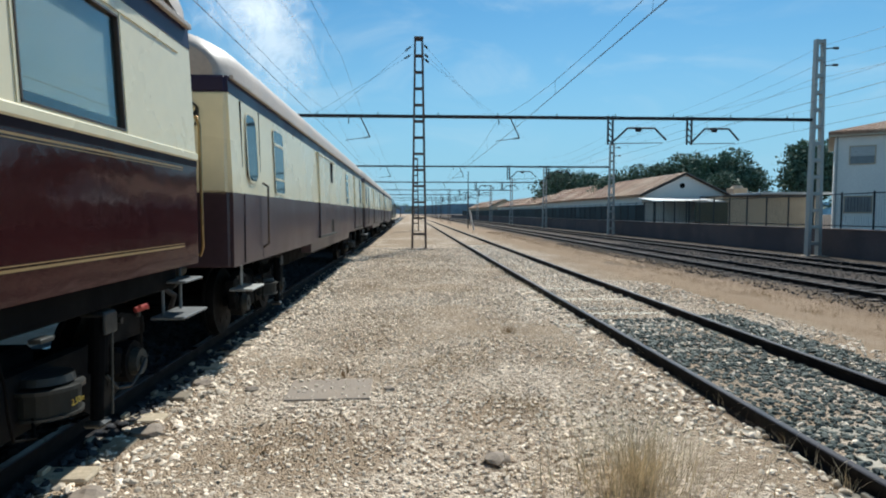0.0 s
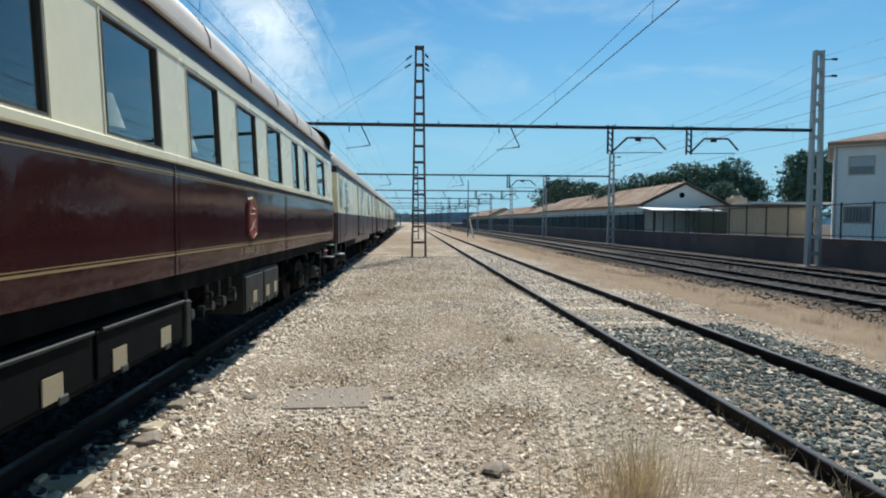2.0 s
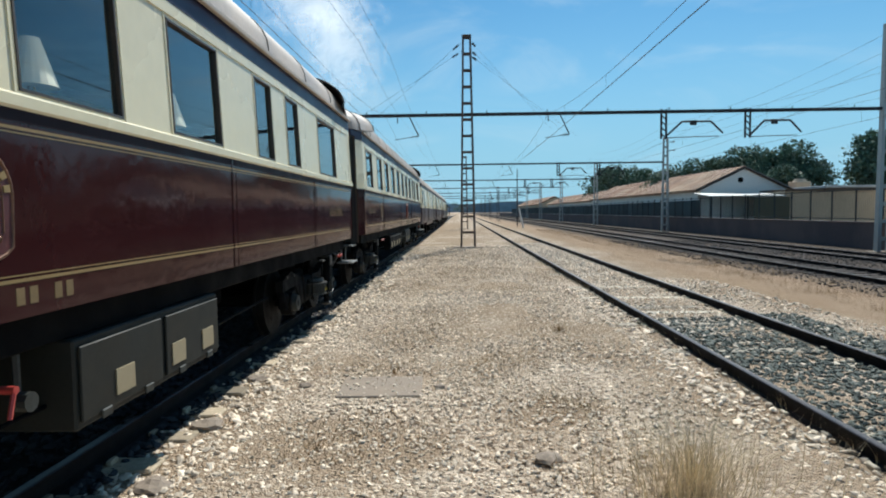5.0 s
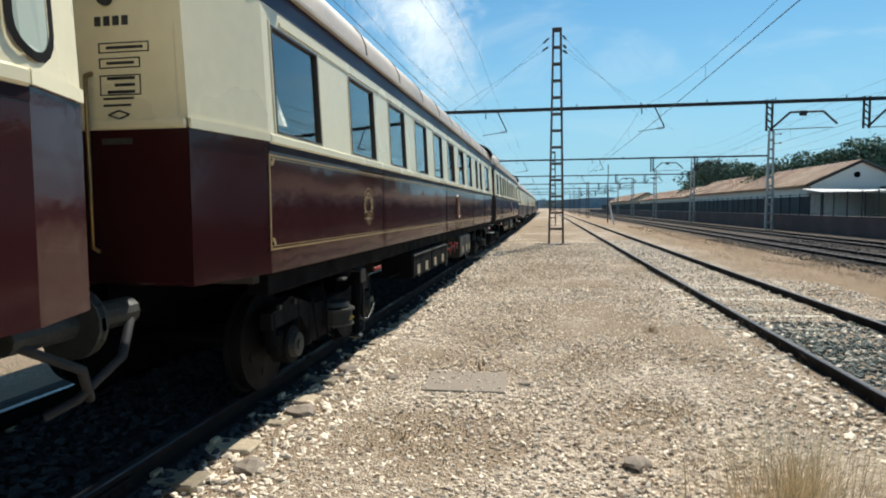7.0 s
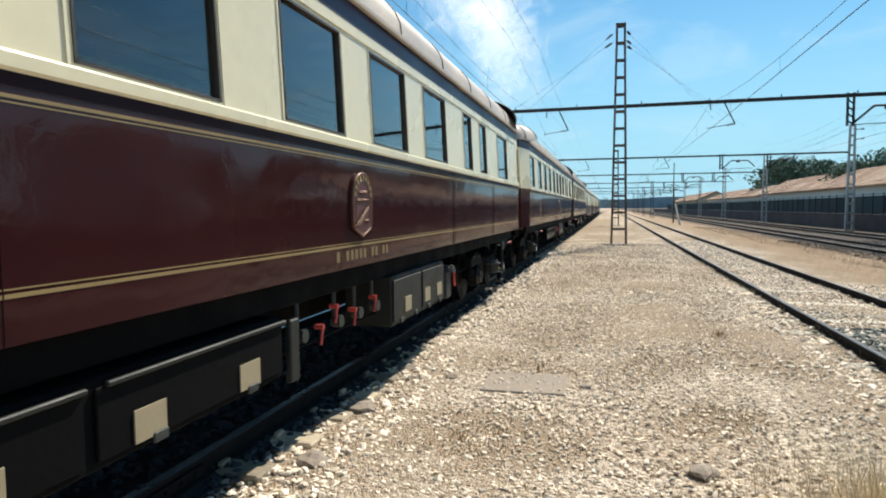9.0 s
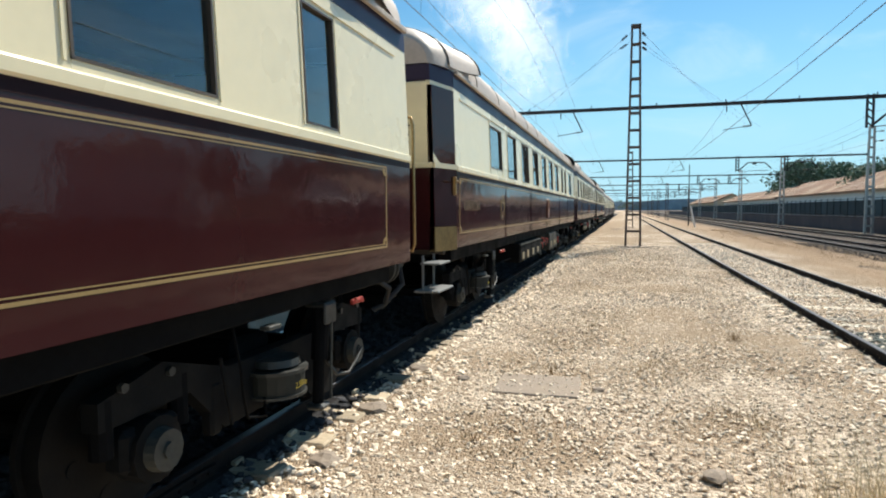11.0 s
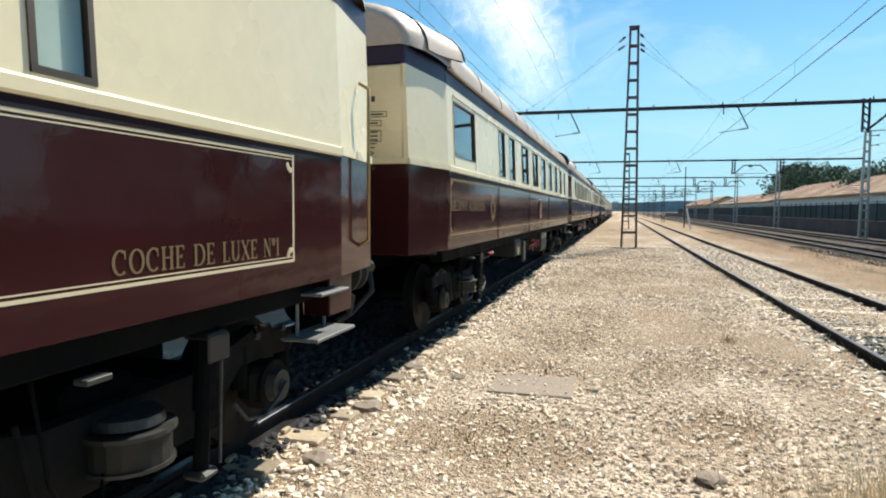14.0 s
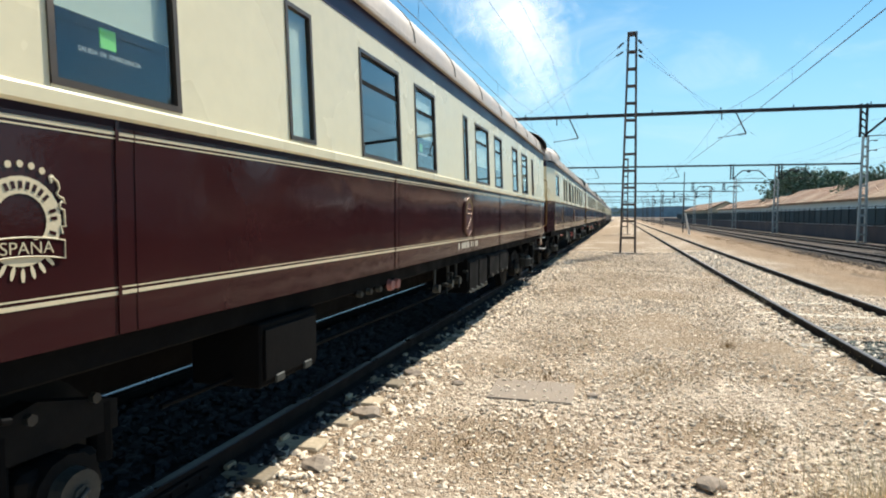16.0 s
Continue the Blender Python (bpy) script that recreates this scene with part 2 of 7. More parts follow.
M = dict(
    ground=ground_material(),
    cream=mat("cream_enamel", (0.75, 0.665, 0.45), 0.28, var=0.06, scale=0.8, fine=9, coat=0.12),
    maroon=mat("maroon_enamel", (0.034, 0.0092, 0.0098), 0.09, var=0.16, scale=0.7, fine=1.8, bump=0.012, spec=0.30),
    brown=mat("brown_van_paint", (0.058, 0.036, 0.042), 0.35, var=0.15, scale=0.8, fine=14, coat=0.15),
    navy=mat("navy_enamel", (0.026, 0.020, 0.048), 0.4, var=0.1, scale=1, fine=14, spec=0.2),
    roof=mat("roof_paint", (0.44, 0.375, 0.32), 0.55, var=0.14, scale=1.2, fine=20, bump=0.003),
    gold=mat("gold_lining", (0.25, 0.17, 0.065), 0.5, var=0.1),
    paleline=mat("pale_lining", (0.62, 0.53, 0.36), 0.45, var=0.08),
    brass=mat("tarnished_brass", (0.30, 0.20, 0.085), 0.38, metal=0.8, var=0.3, scale=12),
    bronze=mat("bronze_relief", (0.17, 0.085, 0.05), 0.45, metal=0.4, var=0.3, scale=14, fine=60),
    redenamel=mat("red_enamel", (0.30, 0.03, 0.03), 0.4),
    # Blacks taken below real paint and grime, deepening the shade under the train.
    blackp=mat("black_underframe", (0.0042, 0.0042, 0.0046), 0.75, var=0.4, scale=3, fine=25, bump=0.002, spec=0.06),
    grime_shade=mat("shaded_bogie_steel", (0.0050, 0.0049, 0.0050), 0.8, var=0.5, scale=5, fine=40, bump=0.003, spec=0.15),
    greyp=mat("grey_box_paint", (0.016, 0.017, 0.014), 0.6, var=0.25, scale=3, spec=0.3),
    steel=mat("bare_steel", (0.35, 0.34, 0.33), 0.35, metal=0.8, var=0.2),
    hub=mat("axle_cover_paint", (0.036, 0.038, 0.034), 0.6, var=0.4, scale=12, spec=0.3),
    # Dark colour that paints in the waist rail's shadow.
    band_shade=mat("waist_rail_shade", (0.018, 0.0075, 0.010), 0.5, var=0.1, spec=0.1),
    darksleeper=mat("oiled_sleeper", (0.065, 0.05, 0.042), 0.9, var=0.35, scale=4, fine=30, bump=0.006, piece=True),
    giltname=mat("dull_gilt_lettering", (0.16, 0.108, 0.045), 0.5, var=0.2, scale=8),
    springrim=mat("lightened_grey_steel", (0.020, 0.021, 0.019), 0.5, var=0.4, scale=9, fine=40, spec=0.5),
    crestfield=mat("dark_red_crest_field", (0.085, 0.022, 0.022), 0.45, var=0.3, scale=10),
    # Wheel colour lowered as well to hold the shade beneath the coaches.
    tyre=mat("shaded_wheel_steel", (0.0048, 0.0046, 0.0045), 0.7, var=0.5, scale=5, fine=40, spec=0.15),
    pinkcap=mat("faded_pink_plastic", (0.32, 0.13, 0.12), 0.5, var=0.15),
    script=mat("white_stencil", (0.62, 0.57, 0.46), 0.5, var=0.12),
    tread=mat("step_tread_steel", (0.13, 0.135, 0.135), 0.6, var=0.25, scale=6, bump=0.002),
    label=mat("cream_plate", (0.32, 0.26, 0.16), 0.6, var=0.08),
    redp=mat("red_valve_paint", (0.40, 0.05, 0.04), 0.4),
    yellow=mat("yellow_stencil", (0.42, 0.31, 0.03), 0.5),
    blackt=mat("black_lettering", (0.03, 0.03, 0.03), 0.5),
    winframe=mat("bronze_window_frame", (0.075, 0.055, 0.04), 0.4, metal=0.3),
    pane=glass("window_glass", (0.80, 0.87, 0.87)),
    vanpane=mat("dark_van_glass", (0.02, 0.028, 0.03), 0.06, var=0.1, spec=0.6),
    greypane=mat("grey_house_pane", (0.20, 0.21, 0.22), 0.2, var=0.2),
    inner=mat("dark_interior", (0.05, 0.042, 0.036), 0.7),
    blind=mat("roller_blind", (0.32, 0.38, 0.33), 0.8, var=0.06),
    dimblind=mat("grey_green_blind", (0.13, 0.175, 0.165), 0.8, var=0.08),
    shade=mat("lamp_shade_cloth", (0.85, 0.76, 0.60), 0.8),
    green=mat("green_exit_sticker", (0.10, 0.45, 0.06), 0.5),
    rubber=mat("bellows_rubber", (0.02, 0.02, 0.022), 0.8, var=0.3),
    # Rusty steel, its colour taken near black for shade on the rails.
    rail=mat("shaded_rusty_rail", (0.0085, 0.007, 0.007), 0.8, spec=0.15, var=0.4, scale=4, fine=60, bump=0.002),
    railtop=mat("dull_rail_head", (0.030, 0.026, 0.030), 0.5, metal=0.3, var=0.3, scale=3, spec=0.3),
    bluerail=mat("used_rail_head", (0.08, 0.085, 0.10), 0.3, metal=0.8, var=0.3, scale=3),
    sleeper=mat("weathered_sleeper", (0.36, 0.29, 0.20), 0.9, var=0.35, scale=4, fine=30, bump=0.006, piece=True),
    palesleeper=mat("bleached_sleeper", (0.40, 0.35, 0.27), 0.9, var=0.35, scale=4, fine=30, bump=0.006, piece=True),
    stone=mat("limestone_chip", (0.785, 0.66, 0.515), 0.9, var=0.2, scale=20, fine=90, island=True, spec=0.2),
    ballast=mat("dark_ballast", (0.115, 0.128, 0.11), 0.85, var=0.3, scale=20, fine=90, island=True, spec=0.3),
    mainballast=mat("dark_main_ballast", (0.065, 0.058, 0.055), 0.9, var=0.3, scale=20, fine=90, island=True, spec=0.2),
    # Bed and chips coloured near black to paint the shade under the train.
    bed_shade=mat("shaded_track_bed", (0.030, 0.029, 0.03), 0.9, var=0.5, scale=4, fine=50, bump=0.02, spec=0.1),
    darkchip=mat("shaded_chip", (0.042, 0.042, 0.046), 0.85, var=0.3, scale=20, fine=90, island=True, spec=0.15),
    slab=mat("concrete_slab", (0.27, 0.215, 0.165), 0.95, var=0.25, scale=3, fine=60, bump=0.006),
    straw=mat("dry_grass", (0.60, 0.49, 0.32), 0.9, var=0.3, island=True),
    mast=mat("rusted_mast_paint", (0.065, 0.050, 0.046), 0.6, var=0.4, scale=2.5, fine=30, col2=(0.10, 0.065, 0.05)),
    galv=mat("galvanised_steel", (0.40, 0.395, 0.37), 0.5, metal=0.4, var=0.15),
    beam=mat("dark_portal_paint", (0.035, 0.036, 0.040), 0.75, var=0.3, spec=0.2),
    wire=mat("catenary_wire", (0.04, 0.04, 0.042), 0.5),
    wall=mat("rendered_wall", (0.085, 0.062, 0.062), 0.95, var=0.35, scale=0.6, fine=12, bump=0.01, col2=(0.12, 0.085, 0.078)),
    fence=mat("fence_paint", (0.02, 0.024, 0.026), 0.6),
    white=mat("whitewash", (0.84, 0.81, 0.75), 0.9, var=0.1, scale=0.5, fine=8, bump=0.004),
    beige=mat("beige_render", (0.52, 0.42, 0.30), 0.9, var=0.15, scale=0.5, fine=8),
    tile=mat("clay_tiles", (0.36, 0.215, 0.14), 0.85, var=0.35, scale=0.4, fine=3, col2=(0.46, 0.33, 0.23)),
    # Needle green paled and blued so that its colour holds distance haze.
    needle=mat("hazed_pine_needles", (0.10, 0.16, 0.105), 0.8, var=0.3, island=True),
    bark=mat("pine_bark", (0.10, 0.07, 0.05), 0.9, var=0.3),
    tin=mat("white_tin_roof", (0.52, 0.53, 0.52), 0.5, var=0.08),
    mulch=mat("withered_mat", (0.43, 0.335, 0.21), 0.95, var=0.3, island=True),
    weed=mat("tan_weeds", (0.30, 0.20, 0.10), 0.9, var=0.3, island=True),
    loco=mat("locomotive_green", (0.05, 0.075, 0.06), 0.35, coat=0.3),
    # The haze of distance is put into the hills' base colour.
    hill=mat("haze_blue_hills", (0.24, 0.32, 0.38), 0.95, var=0.2, scale=0.02, fine=0.1),
)


# ---- builders ----
def box(bm, x0, x1, y0, y1, z0, z1, bev=0.0):
    r = bmesh.ops.create_cube(bm, size=1, matrix=Matrix.LocRotScale(((x0 + x1) / 2, (y0 + y1) / 2, (z0 + z1) / 2), None, (abs(x1 - x0), abs(y1 - y0), abs(z1 - z0))))
    if bev:
        es = list({e for v in r["verts"] for e in v.link_edges})
        bmesh.ops.bevel(bm, geom=es, offset=bev, segments=1, affect="EDGES", profile=0.5)
    return r


def rod(bm, p0, p1, r, seg=8, r2=None):
    p0, p1 = Vector(p0), Vector(p1)
    d = p1 - p0
    m = Matrix.Translation((p0 + p1) / 2) @ d.to_track_quat("Z", "Y").to_matrix().to_4x4()
    return bmesh.ops.create_cone(bm, cap_ends=True, segments=seg, radius1=r, radius2=r if r2 is None else r2, depth=d.length, matrix=m)


def mesh_of(bm, name, material, smooth=False):
    me = bpy.data.meshes.new(name)
    bmesh.ops.recalc_face_normals(bm, faces=bm.faces)
    bm.to_mesh(me)
    bm.free()
    me.materials.append(material)
    if smooth:
        me.polygons.foreach_set("use_smooth", [True] * len(me.polygons))
    return me


def part(name, bm, material, parent=None, label="", smooth=False):
    ob = new(name, mesh_of(bm, name, material, smooth) if isinstance(bm, bmesh.types.BMesh) else bm)
    ob.parent = parent
    if label:
        tagged(ob, label)
    return ob


def raw(name, verts, faces, material, smooth=False):
    me = bpy.data.meshes.new(name)
    me.from_pydata(verts, [], faces)
    me.materials.append(material)
    if smooth:
        me.polygons.foreach_set("use_smooth", [True] * len(me.polygons))
    return me


def tube(name, pts, r, material, parent=None, label=""):
    cu = bpy.data.curves.new(name, "CURVE")
    cu.dimensions, cu.bevel_depth, cu.bevel_resolution = "3D", r, 1
    sp = cu.splines.new("POLY")
    sp.points.add(len(pts) - 1)
    for p, q in zip(sp.points, pts):
        p.co = (*q, 1)
    tmp = bpy.data.objects.new(name, cu)
    me = bpy.data.meshes.new_from_object(tmp)
    bpy.data.objects.remove(tmp)
    me.materials.clear()
    me.materials.append(material)
    return part(name, me, None, parent, label)


def letters(text, size, material, parent, m, name="lettering", label="", width=None):
    cu = bpy.data.curves.new(name, "FONT")
    cu.body, cu.size, cu.extrude, cu.align_x = text, size, 0.001, "CENTER"
    cu.space_word, cu.offset = 1.5, -0.012 * size
    tmp = bpy.data.objects.new(name, cu)
    me = bpy.data.meshes.new_from_object(tmp)
    bpy.data.objects.remove(tmp)
    me.materials.clear()
    me.materials.append(material)
    ob = part(name, me, None, parent, label)
    sx = 1.0
    if width:
        xs = [v.co.x for v in me.vertices]
        sx = width / (max(xs) - min(xs))
    ob.matrix_basis = m @ Matrix.Diagonal((sx, 1, 1, 1))
    return ob


# ---- the large structure ----
def ground_height(x):
    k = min(1.0, max(0.0, (x - 5.4) / 4.6))
    return -0.42 * k * k * (3 - 2 * k)


# worn patches with few stones: x, y, half width, half length
BARE = [(-0.85, 4.55, 0.75, 0.7), (1.35, 9.2, 0.9, 1.0), (-0.2, 10.5, 0.9, 1.2), (0.55, 7.3, 0.5, 0.45), (-1.2, 14.5, 0.9, 1.8), (0.9, 14.0, 1.0, 1.6), (0.3, 19, 1.6, 2.2), (-0.3, 25, 1.8, 2.4), (0.9, 5.6, 0.4, 0.4)]


def wear(x, y):
    w = 0.35 + 1.1 * noise.noise(Vector((x * 0.5, y * 0.33, 7.3)))
    for px, py, rx, ry in BARE:
        w = max(w, 1.25 - ((x - px) / rx) ** 2 - ((y - py) / ry) ** 2 + 0.4 * noise.noise(Vector((x * 2, y * 2, 1.7))))
    return min(1.0, max(0.0, w))


def ground():
    xs = [-900, -300, -100, -40, -15, -8, -5.6] + [-5.2 + 0.35 * i for i in range(50)] + [14, 17, 21, 23, 30, 60, 150, 400, 900]
    ys = [-80, -30, -10, -3, 0] + [0.5 * i for i in range(1, 60)] + [31, 34, 38, 44, 52, 64, 80, 110, 160, 250, 400, 800, 2500]
    verts, faces = [], []
    for y in ys:
        for x in xs:
            near = max(0.0, 1 - abs(y) / 60) * (1 if -3 < x < 12 else 0)
            verts.append((x, y, ground_height(x) + near * 0.035 * noise.noise(Vector((x * 0.7, y * 0.7, 3.1)))))
    w = len(xs)
    for j in range(len(ys) - 1):
        for i in range(w - 1):
            faces.append((j * w + i, j * w + i + 1, j * w + w + i + 1, j * w + w + i))
    me = raw("ground", verts, faces, M["ground"], True)
    me.attributes.new("wear", "FLOAT", "POINT").data.foreach_set("value", [wear(x, y) for x, y, _ in verts])
    ob = part("ground", me, None)
    return tagged(ob, "pale stony ground of limestone chips and dry earth", "ground", kind="structure")


ground()

RAIL_PROFILE = [(-0.065, 0), (0.065, 0), (0.065, 0.012), (0.010, 0.03), (0.010, 0.105), (0.036, 0.118), (0.036, 0.148), (0.028, 0.155), (-0.028, 0.155), (-0.036, 0.148), (-0.036, 0.118), (-0.010, 0.105), (-0.010, 0.03), (-0.065, 0.012)]


def rail_mesh(y0, y1, head):
    n = len(RAIL_PROFILE)
    v = [(x, y, z) for y in (y0, y1) for x, z in RAIL_PROFILE]
    f = [(i, (i + 1) % n, n + (i + 1) % n, n + i) for i in range(n)]
    me = raw("rail", v, f, M["rail"])
    me.materials.append(head)
    for k in (6, 7, 8):
        me.polygons[k].material_index = 1
    return me


def track(name, x, top, label, sleepers, y0=-60, y1=420, joints=(), wood="sleeper", sunk=0.0, head="railtop"):
    t = tagged(new(name), label, "railway track", kind="structure")
    t.location = (x, 0, top - 0.155)
    rail = rail_mesh(y0, y1, M[head])
    for side in (-0.87, 0.87):
        r = part("rail", rail, None, t)
        r.location = (side, 0, 0)
        for j in joints:
            bm = bmesh.new()
            box(bm, 0.012, 0.045, -0.3, 0.3, 0.03, 0.10, 0.008)
            box(bm, -0.045, -0.012, -0.3, 0.3, 0.03, 0.10, 0.008)
            for k in (-0.2, -0.07, 0.07, 0.2):
                rod(bm, (-0.06, k, 0.066), (0.06, k, 0.066), 0.014, 6)
            fp = part("fishplate", bm, M["rail"], t)
            fp.location = (side, j, 0)
    bm = bmesh.new()
    box(bm, -1.3, 1.3, -0.12, 0.12, -0.14, -0.006, 0.015)
    for s in (-0.87, 0.87):
        for k in (-0.1, 0.1):
            box(bm, s + k - 0.02, s + k + 0.02, -0.05, 0.05, -0.006, 0.03, 0.006)
    sl = mesh_of(bm, "sleeper", M[wood])
    for k in range(sleepers[0], sleepers[1]):
        s = part("sleeper", sl, None, t)
        s.location = (random.uniform(-0.04, 0.04), k * 0.6 + random.uniform(-0.03, 0.03), random.uniform(0.02, 0.045) - sunk * random.uniform(0.5, 1.1))
        s.rotation_euler = (0, 0, random.uniform(-0.02, 0.02))
    return t


TRAIN_X = -3.45
track("track_train", TRAIN_X - 0.03, 0.19, "rusty rails beneath the passing train, darkened for shade", (-2, 50), joints=(3.1,), sunk=0.035, head="bluerail")
track("track_siding", 3.80, 0.14, "rusty siding rails half buried in gravel", (0, 60), wood="palesleeper", sunk=0.018)
track("track_main_1", 12.90, -0.25, "running line on worn sleepers beside the wall", (18, 90), wood="darksleeper", sunk=0.02)
track("track_main_2", 17.55, -0.25, "second running line beside the boundary wall", (30, 100), wood="darksleeper", sunk=0.02)


def stones(name, count, xr, yr, size, material, label, seed, depth=0.3, power=1.0, zfun=ground_height):
    """Loose chips scattered over a strip, denser towards the viewer; every chip an irregular low polyhedron."""
    rng = np.random.default_rng(seed)
    g = (1 + 5 ** 0.5) / 2
    base = np.array([(-1, g, 0), (1, g, 0), (-1, -g, 0), (1, -g, 0), (0, -1, g), (0, 1, g), (0, -1, -g), (0, 1, -g), (g, 0, -1), (g, 0, 1), (-g, 0, -1), (-g, 0, 1)]) / 1.9
    tri = np.array([(0, 11, 5), (0, 5, 1), (0, 1, 7), (0, 7, 10), (0, 10, 11), (1, 5, 9), (5, 11, 4), (11, 10, 2), (10, 7, 6), (7, 1, 8), (3, 9, 4), (3, 4, 2), (3, 2, 6), (3, 6, 8), (3, 8, 9), (4, 9, 5), (2, 4, 11), (6, 2, 10), (8, 6, 7), (9, 8, 1)])
    u = rng.random(count) ** power
    y = yr[0] + (yr[1] - yr[0]) * u
    x = rng.uniform(xr[0], xr[1], count)
    s = rng.uniform(0.45, 1.0, count) ** 1.6 * size * (1 + 0.5 * u)
    v = base[None] * rng.uniform(0.65, 1.25, (count, 12, 1))
    v = v * (s[:, None, None] * np.stack([rng.uniform(0.7, 1.3, count), rng.uniform(0.6, 1.1, count), rng.uniform(0.35, 0.7, count)], 1)[:, None])
    a = rng.uniform(0, 6.28, count)
    c, sn = np.cos(a)[:, None], np.sin(a)[:, None]
    tl = rng.uniform(-0.5, 0.5, count)[:, None]
    vx, vy, vz = v[..., 0], v[..., 1], v[..., 2]
    vz = vz + vx * tl
    keep = np.array([1 - 0.88 * wear(p, q) if -1.9 < p < 2.8 else 1.0 for p, q in zip(x, y)])
    s = np.where(rng.random(count) < keep, s, s * 0.16)
    z = np.array([zfun(q) for q in x]) + s * depth
    v = np.stack([vx * c - vy * sn + x[:, None], vx * sn + vy * c + y[:, None], vz + z[:, None]], -1).reshape(-1, 3)
    f = (tri[None] + 12 * np.arange(count)[:, None, None]).reshape(-1, 3)
    ob = part(name, raw(name, v.tolist(), f.tolist(), material), None)
    return tagged(ob, label, "gravel", kind="stuff")


stones("gravel", 30000, (-2.75, 2.75), (1.2, 14), 0.022, M["stone"], "loose pale limestone chips on the path", 3, power=1.5)
stones("gravel", 8000, (-2.6, 2.75), (-6, 1.25), 0.024, M["stone"], "loose pale chips behind the viewer", 31)
stones("gravel", 12000, (-2.5, 2.75), (12, 32), 0.028, M["stone"], "loose pale limestone chips further along", 4, power=1.3)
stones("gravel", 4200, (-2.7, -1.7), (1.2, 26), 0.042, M["stone"], "coarse pale ballast along the train track", 5, power=1.6)
stones("gravel", 6000, (3.0, 4.6), (2.2, 10.2), 0.034, M["ballast"], "dark grey ballast between the siding rails", 6, power=1.2, depth=0.15)
stones("gravel", 220, (3.0, 4.6), (2.2, 12), 0.034, M["stone"], "pale chips strewn over the dark ballast", 61, depth=0.35)
stones("gravel", 2600, (4.75, 5.7), (4.5, 10.5), 0.036, M["ballast"], "dark grey ballast outside the siding rail", 62, depth=0.2)
stones("gravel", 800, (2.3, 2.86), (2.0, 14), 0.045, M["stone"], "coarse pale stones against the siding rail", 63, power=1.3)
stones("gravel", 2600, (4.75, 6.6), (4, 16), 0.030, M["stone"], "pale loose chips beside the siding", 7, power=1.2)
stones("gravel", 6500, (3.05, 4.55), (8.6, 34), 0.036, M["stone"], "pale gravel between the siding rails", 8)
stones("gravel", 9000, (10.4, 20), (12, 44), 0.05, M["mainballast"], "grey gravel round the running lines", 9)
# These two strips of chips carry the train's shade in their colour.
stones("gravel", 9000, (-4.24, -2.66), (0.2, 24), 0.05, M["darkchip"], "dark ballast coloured for the shade under the train", 10, power=1.4, zfun=lambda q: 0.06)
stones("gravel", 1800, (-2.62, -2.34), (1.0, 22), 0.045, M["darkchip"], "stones on the track shoulder coloured dark for shade", 64, power=1.4, zfun=lambda q: 0.02)


def blades(name, spots, material, label, seed):
    """Dry stalks: thin bent strips fanning out of each spot (x, y, radius, height, count)."""
    rng = np.random.default_rng(seed)
    v, f = [], []
    for x, y, r, h, n in spots:
        for _ in range(n):
            a, q = rng.uniform(0, 6.28), abs(rng.normal(0, 0.5)) * r
            bx, by = x + q * math.cos(a), y + q * math.sin(a)
            hh = h * rng.uniform(0.35, 1.0)
            lean = rng.uniform(0.15, 0.95) * hh
            a2 = a + rng.normal(0, 0.7)
            w = rng.uniform(0.0008, 0.0021) * (1 + h) * (2.6 if h < 0.09 else 1)
            px, py = -math.sin(a2) * w, math.cos(a2) * w
            k = len(v)
            for s in (0.0, 0.55, 1.0):
                cx, cy, cz = bx + lean * s * s * math.cos(a2), by + lean * s * s * math.sin(a2), ground_height(bx) + hh * s * (1 - 0.15 * s)
                ww = 1 - 0.85 * s
                v += [(cx - px * ww, cy - py * ww, cz), (cx + px * ww, cy + py * ww, cz)]
            f += [(k, k + 1, k + 3, k + 2), (k + 2, k + 3, k + 5, k + 4)]
    ob = part(name, raw(name, v, f, material), None)
    return tagged(ob, label, "dry grass", kind="stuff")


blades("grass_tuft", [(1.47, 3.85, 0.45, 0.68, 380), (1.5, 3.8, 1.0, 0.55, 420), (1.3, 3.8, 0.8, 0.3, 420)], M["straw"], "tall tuft of dry straw-coloured grass", 11)
blades("grass_tuft", [(1.47, 9.1, 0.22, 0.16, 160), (0.35, 3.3, 0.5, 0.10, 120), (-0.5, 5.2, 0.5, 0.09, 140), (-0.75, 6.8, 0.6, 0.08, 120), (-1.1, 4.6, 0.6, 0.07, 120)], M["weed"], "low dry weed on the gravel", 12)
rg = np.random.default_rng(21)
blades("dry_grass", [(rg.uniform(-2.2, 2.6), rg.uniform(3, 26), 0.35, 0.05, 16) for _ in range(420)] + [(rg.normal(px, rx * 0.6), rg.normal(py, ry * 0.6), 0.35, 0.04, 18) for px, py, rx, ry in BARE for _ in range(45)], M["mulch"], "thin short withered grass among the stones", 13)
blades("dry_grass", [(rg.uniform(2.7, 3.05), rg.uniform(3, 22), 0.12, 0.2, 6) for _ in range(70)], M["straw"], "dry stalks beside the siding rail", 14)
blades("dry_grass", [(rg.uniform(8.4, 11.0), rg.uniform(9, 70), 0.6, 0.28, 26) for _ in range(420)] + [(rg.uniform(5.6, 8.4), rg.uniform(8, 60), 0.5, 0.1, 16) for _ in range(200)], M["weed"], "band of tan dry grass between the tracks", 15)
blades("dry_grass", [(rg.uniform(-2.45, -1.9), rg.uniform(2.5, 14), 0.15, 0.11, 6) for _ in range(90)], M["weed"], "sparse weeds along the ballast edge", 16)

